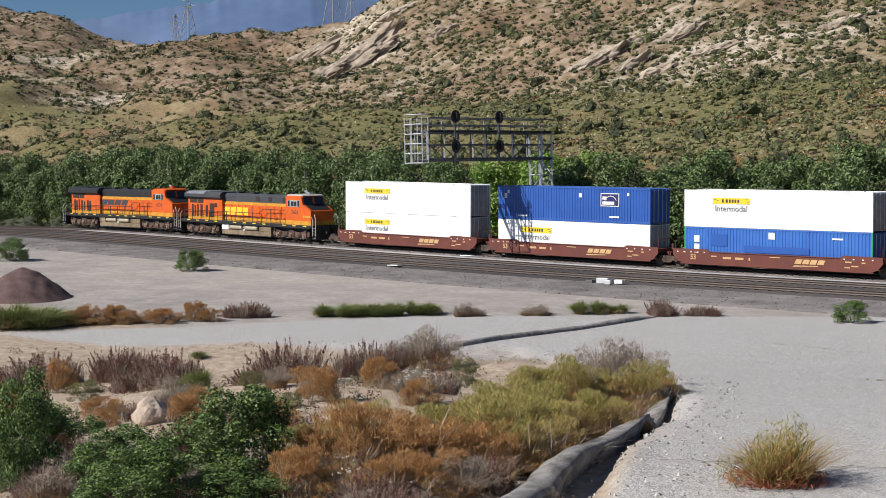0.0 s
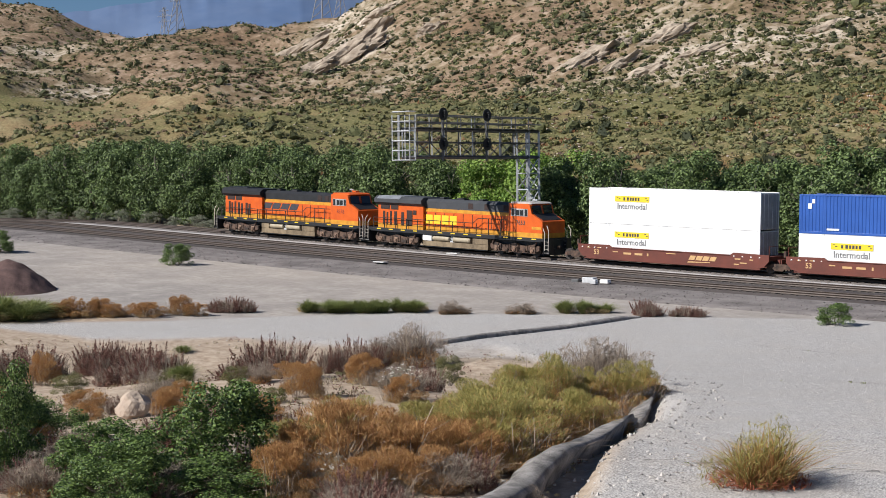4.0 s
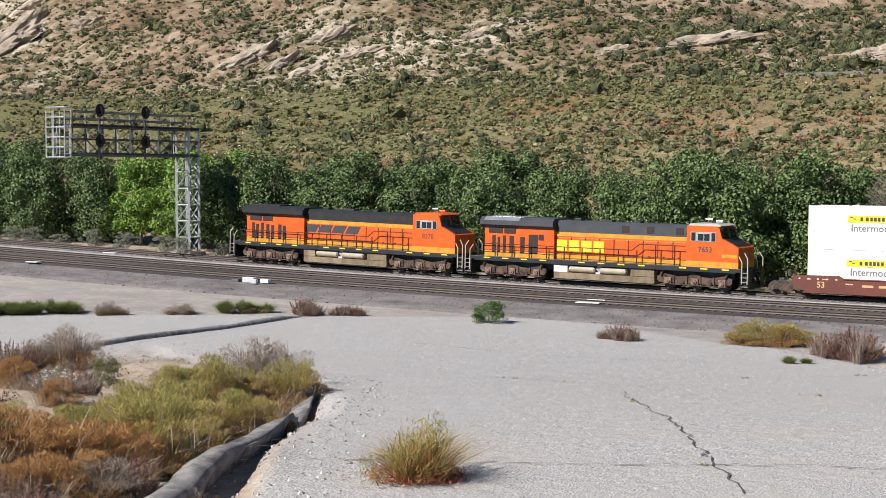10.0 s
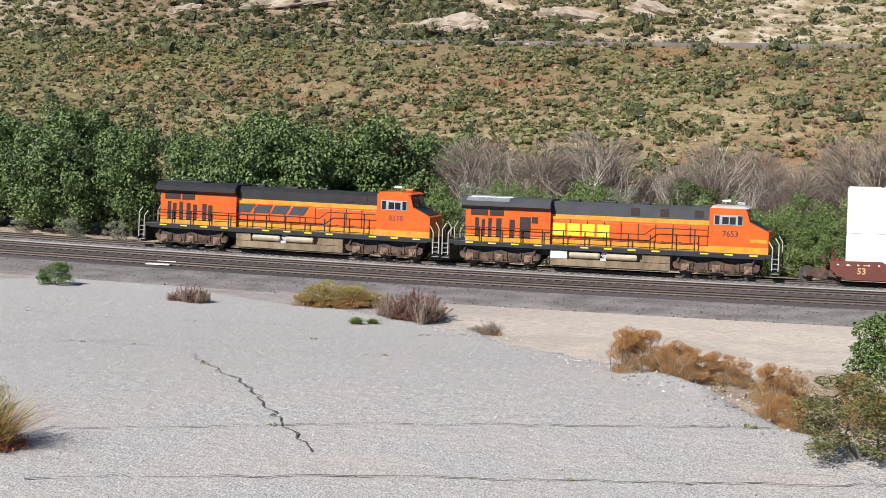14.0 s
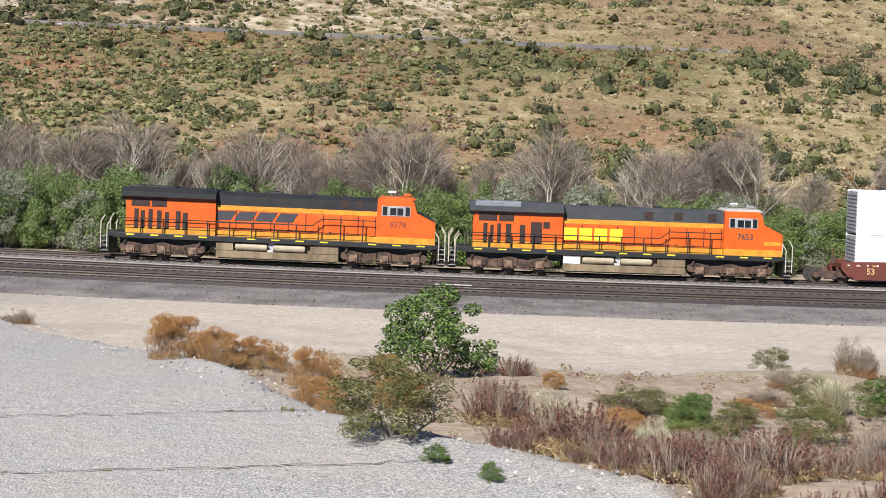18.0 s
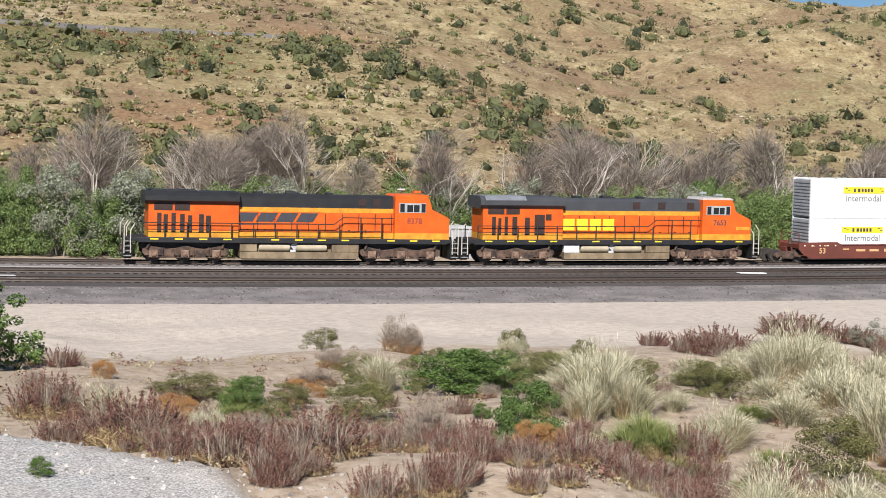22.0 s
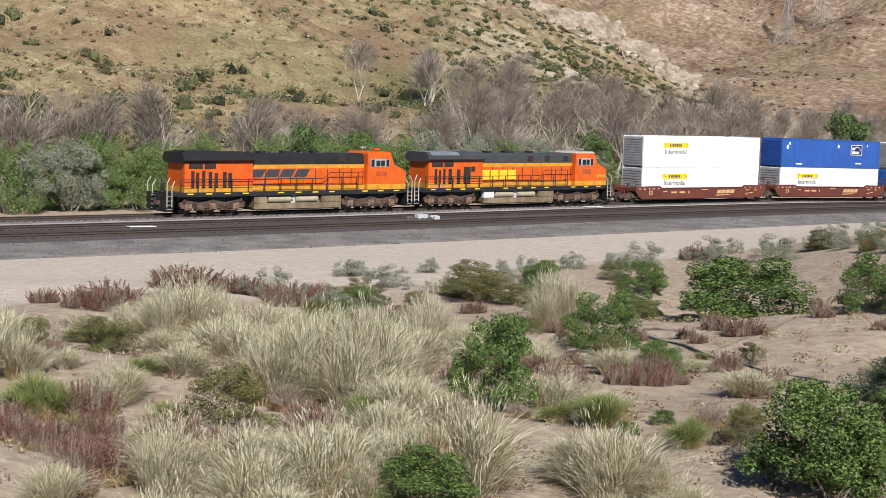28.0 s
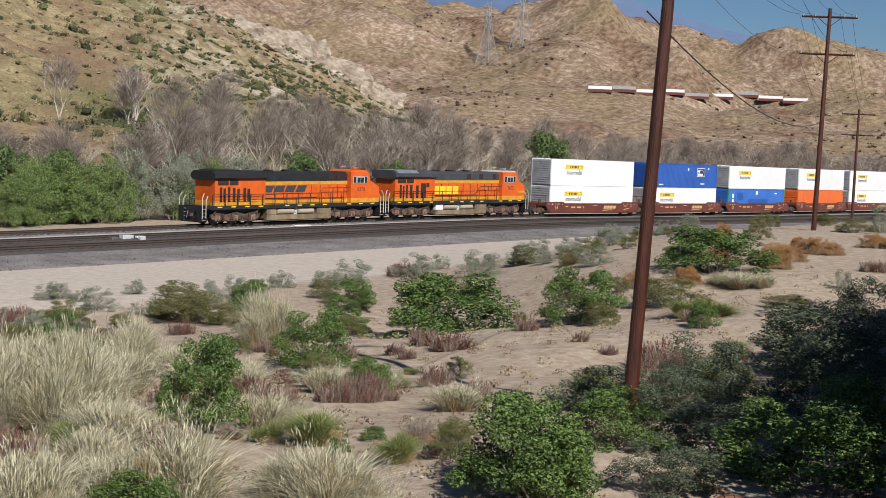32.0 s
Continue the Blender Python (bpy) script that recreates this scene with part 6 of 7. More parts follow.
def plant_trees():
    rng = np.random.RandomState(8)
    protos = [leafy_tree(40 + k, G_TREE2 if k == 4 else G_TREE) for k in range(5)]
    spots = []
    x = -235.0
    while x < -31:
        spots.append((x, 114.5 + rng.uniform(-1.5, 2.5)))
        spots.append((x + rng.uniform(1, 3), 120.5 + rng.uniform(-1.5, 2.5)))
        x += rng.uniform(4.2, 6.2)
    for k, (x, y) in enumerate(spots):
        p = k % 4 if abs(x + 99) > 6 else 4
        s = rng.uniform(0.95, 1.25) * (1.0 if x < -60 else 1.05)
        if k in (0, 1, 2, 3) or (p == 4 and protos[4].location.length < 1):
            protos[p].matrix_basis = Matrix.LocRotScale((x, y, gz(x, y)), Euler((0, 0, rng.uniform(0, 6.28))), (s, s, s))
        else:
            scaled(protos[p], x, y, gz(x, y), rng.uniform(0, 6.28), s)
    bare = [bare_tree(70 + k) for k in range(6)]
    spots = []
    x = -30.0
    while x < 150:
        for y in (116.2, 119, 122.5):
            if rng.rand() < (0.85 if x < 30 else 0.5):
                spots.append((x + rng.uniform(-2, 2), y + rng.uniform(-1.5, 3.5), rng.uniform(0.65, 1.3)))
        x += rng.uniform(3.0, 4.4)
    x = 120.0
    while x < 330:
        for y in (121, 133, 146, 160):
            if rng.rand() < 0.85:
                spots.append((x + rng.uniform(-3, 3), y + rng.uniform(-4, 4), rng.uniform(0.85, 1.2)))
        x += rng.uniform(3.8, 6)
    for k, (x, y, s) in enumerate(spots):
        p = bare[k % 6]
        if k < 6:
            p.matrix_basis = Matrix.LocRotScale((x, y, gz(x, y)), Euler((0, 0, rng.uniform(0, 6.28))), (s, s, s))
        else:
            scaled(p, x, y, gz(x, y), rng.uniform(0, 6.28), s)
    for x, y, k in ((86, 114, 0.8), (82, 117, 0.85), (176, 127, 1.25), (181, 129, 1.1), (-12, 118, 0.8), (61, 117, 0.75), (118, 116, 0.8), (134, 118, 0.7)):
        scaled(protos[1], x, y, gz(x, y), x, k)
    # green undergrowth below the trees
    low = [bush("willow", 300), bush("willow", 301), bush("sage", 302)]
    for o in low:
        tagged(o, "leafy undergrowth below the trees along the tracks", "bush", "undergrowth along the tracks")
    first = set()
    x = -190.0
    while x < 190:
        y = 111.9 + rng.uniform(-0.4, 3.4) if x > -35 else 110.5 + rng.uniform(-0.8, 1.0)
        green = -35 < x < 95
        if 28 < x < 46:
            y = max(y, 117.0)
        p = low[int(rng.rand() < 0.5)] if rng.rand() < (0.8 if green else 0.5) else low[2]
        w, h = rng.uniform(4.5, 7.0), rng.uniform(4.6, 7.4) if -35 < x < 110 else rng.uniform(3.0, 4.8)
        if x < -35:
            p, w, h = low[2], rng.uniform(2.0, 3.4), rng.uniform(1.2, 2.0)
        m = Matrix.LocRotScale((x, y, gz(x, y)), Euler((0, 0, rng.uniform(0, 6.28))), (w, w, h))
        if p not in first:
            p.matrix_basis = m
            first.add(p)
        else:
            scaled(p, x, y, gz(x, y), rng.uniform(0, 6.28), w, h)
        x += rng.uniform(1.0, 2.1) if -35 < x < 110 else rng.uniform(2.5, 5)


plant_trees()


def lumpy_core():
    """Twelve corners and twenty faces of a rounded lump."""
    g = (1 + 5 ** 0.5) / 2
    v = np.array([(-1, g, 0), (1, g, 0), (-1, -g, 0), (1, -g, 0), (0, -1, g), (0, 1, g), (0, -1, -g), (0, 1, -g), (g, 0, -1), (g, 0, 1), (-g, 0, -1), (-g, 0, 1)])
    f = [(0, 11, 5), (0, 5, 1), (0, 1, 7), (0, 7, 10), (0, 10, 11), (1, 5, 9), (5, 11, 4), (11, 10, 2), (10, 7, 6), (7, 1, 8),
         (3, 9, 4), (3, 4, 2), (3, 2, 6), (3, 6, 8), (3, 8, 9), (4, 9, 5), (2, 4, 11), (6, 2, 10), (8, 6, 7), (9, 8, 1)]
    return v / np.linalg.norm(v[0]), np.array(f)


def scatter(name, label, category, pts, size, material, leaf, per, seed, flat=0.7, core=0.62):
    """Many small shrubs, each a rough solid heart under loose leaves, joined into one sheet of growth."""
    rng = np.random.RandomState(seed)
    n = len(pts)
    s = size * (0.4 + 1.0 * rng.uniform(0, 1, (n, 1, 1)) ** 1.6)
    d = rng.normal(size=(n, per, 3))
    d /= np.linalg.norm(d, axis=2)[:, :, None]
    d[:, :, 2] = np.abs(d[:, :, 2]) * flat
    c = (pts[:, None, :] + d * s * rng.uniform(0.7, 1.08, (n, per, 1))).reshape(-1, 3)
    ls = leaf * (s / size).repeat(per, 1).reshape(-1, 1, 1) * rng.uniform(0.6, 1.3, (n * per, 1, 1))
    v = (np.einsum("nij,kj->nki", turned(rng, n * per), LEAF) * ls + c[:, None, :]).reshape(-1, 3)
    q = 4 * np.arange(n * per)[:, None]
    f = np.concatenate([q + np.array([[0, 1, 2]]), q + np.array([[0, 2, 3]])])
    if core:
        cv, cf = lumpy_core()
        lump = np.einsum("nij,kj->nki", turned(rng, n), cv) * rng.uniform(0.35, 1.25, (n, 12, 1)) * core * s * np.array([1, 1, flat])
        lump += pts[:, None, :] + np.array([0, 0, 0.25]) * s
        f = np.concatenate([f, (cf[None] + 12 * np.arange(n)[:, None, None]).reshape(-1, 3) + len(v)])
        v = np.concatenate([v, lump.reshape(-1, 3)])
    me = quick_mesh(name, v, f, False)
    me.materials.append(material)
    return tagged(new(name, me), label, category, kind="stuff")


G_SCRUB = leaf_mat("hill scrub leaf", (0.026, 0.033, 0.013), (0.11, 0.115, 0.043), 0.8, 0.05)
G_SLOPE = leaf_mat("olive slope scrub", (0.055, 0.065, 0.022), (0.20, 0.195, 0.085), 0.8, 0.05)
G_BROWN = leaf_mat("brown scrub", (0.075, 0.050, 0.034), (0.19, 0.135, 0.09), 0.9, 0.04)
G_RUST = leaf_mat("rusty scrub", (0.16, 0.065, 0.03), (0.30, 0.14, 0.065), 0.9, 0.05)
HILL_ROCK = mat("pale hill stone", (0.34, 0.28, 0.23), (0.54, 0.46, 0.40), 0.5, 0.9, island=True)
G_STRAW = leaf_mat("straw brush", (0.15, 0.12, 0.06), (0.44, 0.375, 0.215), 0.8, 0.1)


def hill_growth():
    rng = np.random.RandomState(21)

    def field(n, az0, az1, y0, y1, keep):
        a, y = np.radians(rng.uniform(az0, az1, n)), y0 + (y1 - y0) * rng.uniform(0, 1, n) ** 1.2
        x = y * np.tan(a)
        k = keep(x, y)
        x, y = x[k], y[k]
        return np.stack([x, y, ground_z(x, y)], 1)

    def bearing(x, y, blur):
        return np.degrees(np.arctan2(x, y)) + rng.normal(size=len(x)) * blur

    thick = lambda x, y: rough_noise(x, y, 26.0, 90, 3) > rng.uniform(-0.75, 0.5, len(x))
    grouped = lambda x, y: (rough_noise(x, y, 34.0, 97, 3) > rng.uniform(-0.55, 0.6, len(x))) & (np.abs(y - 191.5) > 2.6)
    west = lambda x, y: (bearing(x, y, 6) < 10) | (rng.uniform(0, 1, len(x)) < 0.14)
    scatter("scrub", "green and olive scrub covering the hillside", "scrub", field(38000, -64, 42, 126, 332, lambda x, y: thick(x, y) & west(x, y) & (np.abs(y - 191.5) > 2.4)), 0.66, G_OLIVE, 0.25, 13, 1)
    scatter("hill_bushes", "dark green bushes dotted over the hillside", "bush", field(6600, -64, 50, 127, 325, grouped), 1.35, G_SCRUB, 0.29, 64, 2, 1.0)
    scatter("hill_scrub", "dark green and brown scrub on the steeper hillsides", "scrub", field(25000, -64, 8, 196, 332, lambda x, y: bearing(x, y, 5) < -10), 0.78, G_SCRUB, 0.26, 12, 8)
    scatter("brown_scrub", "dry brown scrub on the steeper hillsides", "scrub", field(16000, -64, 40, 128, 332, lambda x, y: (rough_noise(x, y, 20.0, 92, 3) > rng.uniform(-0.5, 0.5, len(x)) + 0.15 * (x > 10)) & (np.abs(y - 191.5) > 2.4)), 0.62, G_BROWN, 0.24, 12, 18)
    scatter("ridge_scrub", "green scrub on the end of the ridge", "scrub", field(9000, 24, 50, 150, 320, lambda x, y: bearing(x, y, 2) > 42), 0.95, G_SCRUB, 0.36, 14, 9)
    scatter("dry_scrub", "pale dry brush covering the hillside", "scrub", field(26000, -64, 48, 126, 332, lambda x, y: (thick(x, y) | (x > 15)) & (np.abs(y - 191.5) > 2.0)), 0.5, G_STRAW, 0.34, 7, 3, core=0)
    scatter("slope_bushes", "dark green bushes along the foot of the dry slope", "bush", field(1500, 2, 46, 126, 178, lambda x, y: rough_noise(x, y, 22.0, 131, 3) > rng.uniform(-0.3, 0.55, len(x))), 1.5, G_SCRUB, 0.3, 60, 61, 1.0)
    scatter("low_slope_scrub", "dense olive and green scrub on the slope above the trees", "scrub", field(26000, -64, 10, 126, 200, lambda x, y: (rough_noise(x, y, 12.0, 133, 3) > rng.uniform(-0.5, 0.45, len(x))) & (bearing(x, y, 6) < -4) & (np.abs(y - 191.5) > 2.4)), 0.72, G_SLOPE, 0.26, 12, 62)
    scatter("rusty_scrub", "rust-brown dry brush on the slope above the trees", "scrub", field(4200, -50, 24, 128, 188, lambda x, y: rough_noise(x, y, 14.0, 95, 2) > 0.12), 0.55, G_RUST, 0.26, 12, 4, core=0.3)
    far = np.radians(rng.uniform(36, 72, 7000))
    r = rng.uniform(440, 960, 7000)
    x, y = r * np.sin(far), r * np.cos(far)
    k = rough_noise(x, y, 60.0, 99, 4) > rng.uniform(-0.05, 0.5, len(x))
    scatter("far_scrub", "dark scrub on the hills across the valley", "scrub", np.stack([x[k], y[k], ground_z(x[k], y[k])], 1), 1.5, G_BROWN, 0.7, 2, 19, 0.6)
    # pale broken stone lying on the slopes
    p = field(22000, -64, 34, 128, 330, lambda x, y: rough_noise(x, y, 18.0, 120, 3) > rng.uniform(0.1, 0.55, len(x)) + 0.12 * (x > 0))
    scatter("hill_stones", "pale broken stones strewn over the hillside", "stones", p, 0.36, HILL_ROCK, 0.2, 1, 20, 0.55)
    # scattered weeds and straw in the foreground
    a, r = np.radians(rng.uniform(-62, 68, 9000)), rng.uniform(18, 82, 9000)
    x, y = r * np.sin(a), r * np.cos(a)
    k = (inside(x, y, LOT) < -0.4) & ((y < 55) | (x < -45)) & (y < 80)
    x, y = x[k], y[k]
    pts = np.stack([x, y, ground_z(x, y)], 1)
    scatter("dry_weeds", "low straw-coloured weeds on the dry soil", "weeds", pts[::2], 0.22, G_STRAW, 0.07, 26, 5, 0.9, 0)
    scatter("low_weeds", "low reddish weeds on the dry soil", "weeds", pts[1::3], 0.22, G_RED, 0.065, 24, 6, 0.9, 0)


hill_growth()


def stones():
    """Loose gravel and stones on the lot's edges and the dirt."""
    rng = np.random.RandomState(33)
    ico = np.array([(1, 0, 0), (-1, 0, 0), (0, 1, 0), (0, -1, 0), (0, 0, 1), (0, 0, -1)], float)
    tri = np.array([(0, 2, 4), (2, 1, 4), (1, 3, 4), (3, 0, 4), (2, 0, 5), (1, 2, 5), (3, 1, 5), (0, 3, 5)])
    a, r = np.radians(rng.uniform(-62, 66, 52000)), 18 + 62 * rng.uniform(0, 1, 52000) ** 1.3
    x, y = r * np.sin(a), r * np.cos(a)
    lot = inside(x, y, LOT)
    k = (np.abs(lot) < 2.0) | ((lot < 0) & (rng.rand(len(x)) < 0.25)) | ((lot > 0) & (rng.rand(len(x)) < 0.6))
    x, y = x[k], y[k]
    n = len(x)
    bank = rng.uniform(-21.3, -14.6, 14000)
    bx = rng.uniform(-150, 150, 14000)
    by = track_y(bx) + bank
    bz = track_z(bx) + np.interp(bank, (-21.0, -19.4, -17.0, -15.2), (-0.49, -0.43, -0.37, -0.30))
    edge = np.abs(lot[k]) < 2.0
    s = rng.uniform(0.012, 0.026, (n, 1, 1)) * np.where(edge, rng.choice([1.3, 1.6, 3.2], n), rng.choice([1, 1, 1, 1.5], n))[:, None, None]
    v = np.einsum("nij,kj->nki", turned(rng, n), ico * (1, 0.8, 0.6)) * s + np.stack([x, y, ground_z(x, y)], 1)[:, None, :]
    me = quick_mesh("gravel", v.reshape(-1, 3), (tri[None] + 6 * np.arange(n)[:, None, None]).reshape(-1, 3), False)
    me.materials.append(mat("loose stone", (0.17, 0.16, 0.155), (0.48, 0.45, 0.42), 0.5, 0.9, island=True))
    tagged(new("gravel", me), "loose pale stones and gravel on the ground", "gravel", kind="stuff")
    bs = rng.uniform(0.03, 0.085, (14000, 1, 1))
    bv = np.einsum("nij,kj->nki", turned(rng, 14000), ico * (1, 0.8, 0.6)) * bs + np.stack([bx, by, bz], 1)[:, None, :]
    me = quick_mesh("ballast_stones", bv.reshape(-1, 3), (tri[None] + 6 * np.arange(14000)[:, None, None]).reshape(-1, 3), False)
    me.materials.append(mat("ballast stone", (0.05, 0.043, 0.041), (0.24, 0.215, 0.205), 0.5, 0.9, island=True))
    tagged(new("ballast_stones", me), "loose grey ballast stones on the track bank", "gravel", kind="stuff")
    # two boulders
    for x, y, w in ((-31.3, 29.4, 0.5), (-36.1, 26.5, 0.5), (-29.0, 27.2, 0.3)):
        bm = B()
        bmesh.ops.create_icosphere(bm, subdivisions=3, radius=w)
        for v in bm.verts:
            v.co *= 1 + 0.35 * noise.noise(v.co * 2.2 + Vector((x, y, 0))) + 0.12 * noise.noise(v.co * 7)
            v.co.z *= 0.9
        ob = new("boulder", mesh_of("boulder", bm, ROCK))
        ob.matrix_basis = pose(x, y, gz(x, y) + w * 0.45, 0, 0, x * 30)
        tagged(ob, "pale tan boulder lying among dry weeds", "rock", "boulders")
    # heap of dark gravel
    bm = B()
    bmesh.ops.create_grid(bm, x_segments=40, y_segments=40, size=1)
    for v in bm.verts:
        d = math.hypot(v.co.x, v.co.y)
        v.co = Vector((v.co.x * 4.4, v.co.y * 3.4, 2.3 * max(0, 1 - d ** 1.4) + 0.14 * noise.noise(v.co * 5) - 0.25))
    ob = new("gravel_pile", mesh_of("gravel_pile", bm, mat("dark red gravel", (0.055, 0.03, 0.028), (0.14, 0.085, 0.075), 1.5, 0.95, bump=1.0, fine=8), True))
    ob.matrix_basis = pose(-92.5, 58.0, gz(-92.5, 58.0), 0, 0, -40)
    tagged(ob, "heap of dark reddish gravel beside the dirt road", "gravel heap")


stones()


def cracks():
    """Cracks in the old paving, with weeds in them."""
    rng = np.random.RandomState(44)
    dark = mat("crack fill", (0.055, 0.05, 0.045), (0.11, 0.095, 0.08), 2, 0.95)
    weeds = []
    for line in ([(-19.5, 44.5), (-18.5, 42.4), (-14.4, 35.8), (-11.1, 30.1), (-9.6, 27.5)], [(-19.0, 26.6), (-14.0, 28.8), (-9.9, 31.1), (-6.2, 32.4), (-1.5, 34.0)],
                 [(-28.0, 50.5), (-20.0, 47.5), (-12.0, 47.0), (-7.0, 48.0)], [(-13.5, 24.0), (-9.0, 26.0), (-4.0, 27.4), (1.5, 29.0)], [(-40, 66), (-31, 64), (-22, 65)],
                 [(-33.5, 47.6), (-28.5, 48.6), (-23.6, 51.4), (-19.5, 56.5), (-15.6, 63.5)]):
        pts = []
        for (ax, ay), (bx, by) in zip(line, line[1:]):
            n = max(2, int(math.hypot(bx - ax, by - ay) / 0.35))
            pts += [(ax + (bx - ax) * k / n, ay + (by - ay) * k / n) for k in range(n)]
        p = np.array(pts) + rng.normal(size=(len(pts), 2)) * 0.07
        w = 0.012 + 0.022 * rng.rand(len(p), 1) ** 2
        d = np.gradient(p, axis=0)
        nrm = np.stack([-d[:, 1], d[:, 0]], 1) / (np.hypot(d[:, 0], d[:, 1])[:, None] + 1e-6)
        a, b = p - nrm * w, p + nrm * w
        v = np.concatenate([np.column_stack([q, ground_z(q[:, 0], q[:, 1]) + 0.03]) for q in (a, b)])
        me = grid_mesh("pavement_crack", v, 2, len(p))
        me.materials.append(dark)
        tagged(new("pavement_crack", me), "dark crack in the old paving", "crack", "cracks in the paving", kind="structure")
        keep = rng.rand(len(p)) < 0.09
        weeds.append(np.column_stack([p[keep], ground_z(p[keep, 0], p[keep, 1])]))
    pts = np.concatenate(weeds)
    scatter("crack_weeds", "small green weeds growing in the paving cracks", "weeds", pts, 0.13, G_TUFT, 0.06, 26, 51, 0.6, 0)


def shade_trees():
    """Unseen trees added beside the stand to shade the low ground to its right."""
    p = leafy_tree(46, G_TREE)
    tagged(p, "unseen green tree added to cast shade", "tree", "trees beside the viewpoint")
    p.matrix_basis = Matrix.LocRotScale((30.5, 8.6, gz(30.5, 8.6)), Euler((0, 0, 1)), (0.95, 0.95, 0.95))
    for x, y, s in ((36.5, 10.4, 1.1), (25.5, 6.8, 1.0), (43.0, 12.8, 1.15), (50.0, 15.2, 1.15), (57.5, 17.8, 1.15), (40.0, 9.0, 1.2), (33.0, 6.5, 1.3), (46.5, 10.4, 1.3), (54.0, 12.6, 1.3), (21.0, 3.6, 1.0)):
        scaled(p, x, y, gz(x, y), x, s * 1.1, s * 1.22)


shade_trees()
cracks()


# ---- signal bridge ----
def signal_bridge():
    t = thing("signal_bridge", "galvanised cantilever signal bridge with lattice mast over the tracks", "signal bridge")
    x0, x1, y0, y1 = -91.7, -90.3, 110.1, 111.5
    ground = gz(-91, 111) - 0.2
    top, bot, arm_end = 12.2, 9.9, 95.2

    def bar(a, b, r, name, m=GALV):
        bm = B()
        rod(bm, a, b, r, 4)
        return part(name, bm, m, t)

    for x in (x0, x1):
        for y in (y0, y1):
            bar((x, y, ground), (x, y, top), 0.13, "mast_leg")
    zs = np.linspace(ground + 0.3, bot, 7)
    for i in range(6):
        za, zb = zs[i], zs[i + 1]
        for (ax, ay), (bx, by) in (((x0, y0), (x1, y0)), ((x1, y0), (x1, y1)), ((x1, y1), (x0, y1)), ((x0, y1), (x0, y0))):
            bar((ax, ay, za), (bx, by, zb), 0.065, "mast_brace")
            bar((ax, ay, zb), (bx, by, zb), 0.06, "mast_strut")
    bm = B()
    box(bm, x0 - 0.4, x1 + 0.4, y0 - 0.4, y1 + 0.4, ground - 0.3, ground + 0.45, 0.03)
    part("footing", bm, mat("pale concrete", (0.45, 0.43, 0.40), (0.34, 0.32, 0.30), 1.5, 0.9), t, "pale concrete footing")
    mid = (bot + top) / 2 + 0.1
    for x in (x0, x1):
        for z, r in ((bot, 0.15), (top, 0.12), (mid, 0.06)):
            bar((x, y1, z), (x, arm_end, z), r, "arm_chord", DARKSTEEL)
    ys = np.linspace(y1, arm_end, 10)
    for i in range(9):
        ya, yb = ys[i], ys[i + 1]
        for x in (x0, x1):
            bar((x, yb, bot), (x, yb, top), 0.075, "arm_post", DARKSTEEL if i % 2 else GALV)
            bar((x, ya, bot if i % 2 else mid), (x, yb, mid if i % 2 else bot), 0.05, "arm_brace", DARKSTEEL)
        bar((x0, yb, bot), (x1, yb, bot), 0.06, "arm_strut", DARKSTEEL)
        bar((x0, yb, top), (x1, yb, top), 0.06, "arm_strut", DARKSTEEL)
        bar((x0 - 0.3, yb, top), (x0 - 0.3, yb, top + 1.2), 0.055, "guard_post", GALV if i % 3 == 0 else DARKSTEEL)
        bar((x1 + 0.3, yb, top), (x1 + 0.3, yb, top + 1.2), 0.055, "guard_post", DARKSTEEL)
    for x in (x0 - 0.3, x1 + 0.3):
        for z in (top + 1.2, top + 0.6):
            bar((x, y1, z), (x, arm_end, z), 0.05, "guard_rail", DARKSTEEL)
    bm = B()
    box(bm, x0 - 0.3, x1 + 0.3, arm_end, y1, top + 0.12, top + 0.18)
    part("catwalk", bm, DARKSTEEL, t)
    # pale ladder cage at the free end
    for x in (x0 - 0.3, x0 + 0.5, x1 + 0.3):
        for y in (arm_end - 0.2, arm_end - 0.9):
            bar((x, y, bot - 0.3), (x, y, top + 1.2), 0.06, "ladder_rail")
    for k in range(6):
        z = bot - 0.25 + k * 0.8
        bar((x0 - 0.3, arm_end - 0.9, z), (x1 + 0.3, arm_end - 0.9, z), 0.05, "ladder_rung")
        bar((x0 - 0.3, arm_end - 0.2, z), (x0 - 0.3, arm_end - 0.9, z), 0.05, "ladder_rung")
        bar((x1 + 0.3, arm_end - 0.2, z), (x1 + 0.3, arm_end - 0.9, z), 0.05, "ladder_rung")
    # signal heads for each track
    for y in (98.0, 103.6):
        bm = B()
        rod(bm, (x1 + 0.6, y, 9.6), (x1 + 0.6, y, 14.0), 0.10)
        head = part("signal_mast", bm, DARKSTEEL, t)
        for z in (13.5, 11.0):
            bm = B()
            rod(bm, (x1 + 0.68, y, z), (x1 + 0.72, y, z), 0.55, 18)
            box(bm, x1 + 0.45, x1 + 0.68, y - 0.2, y + 0.2, z - 0.35, z + 0.35)
            for dz in (-0.2, 0.0, 0.2):
                rod(bm, (x1 + 0.72, y, z + dz), (x1 + 0.95, y, z + dz), 0.10, 10)
            part("signal_head", bm, BLACK_P, head, "black round signal head with three hoods")


signal_bridge()


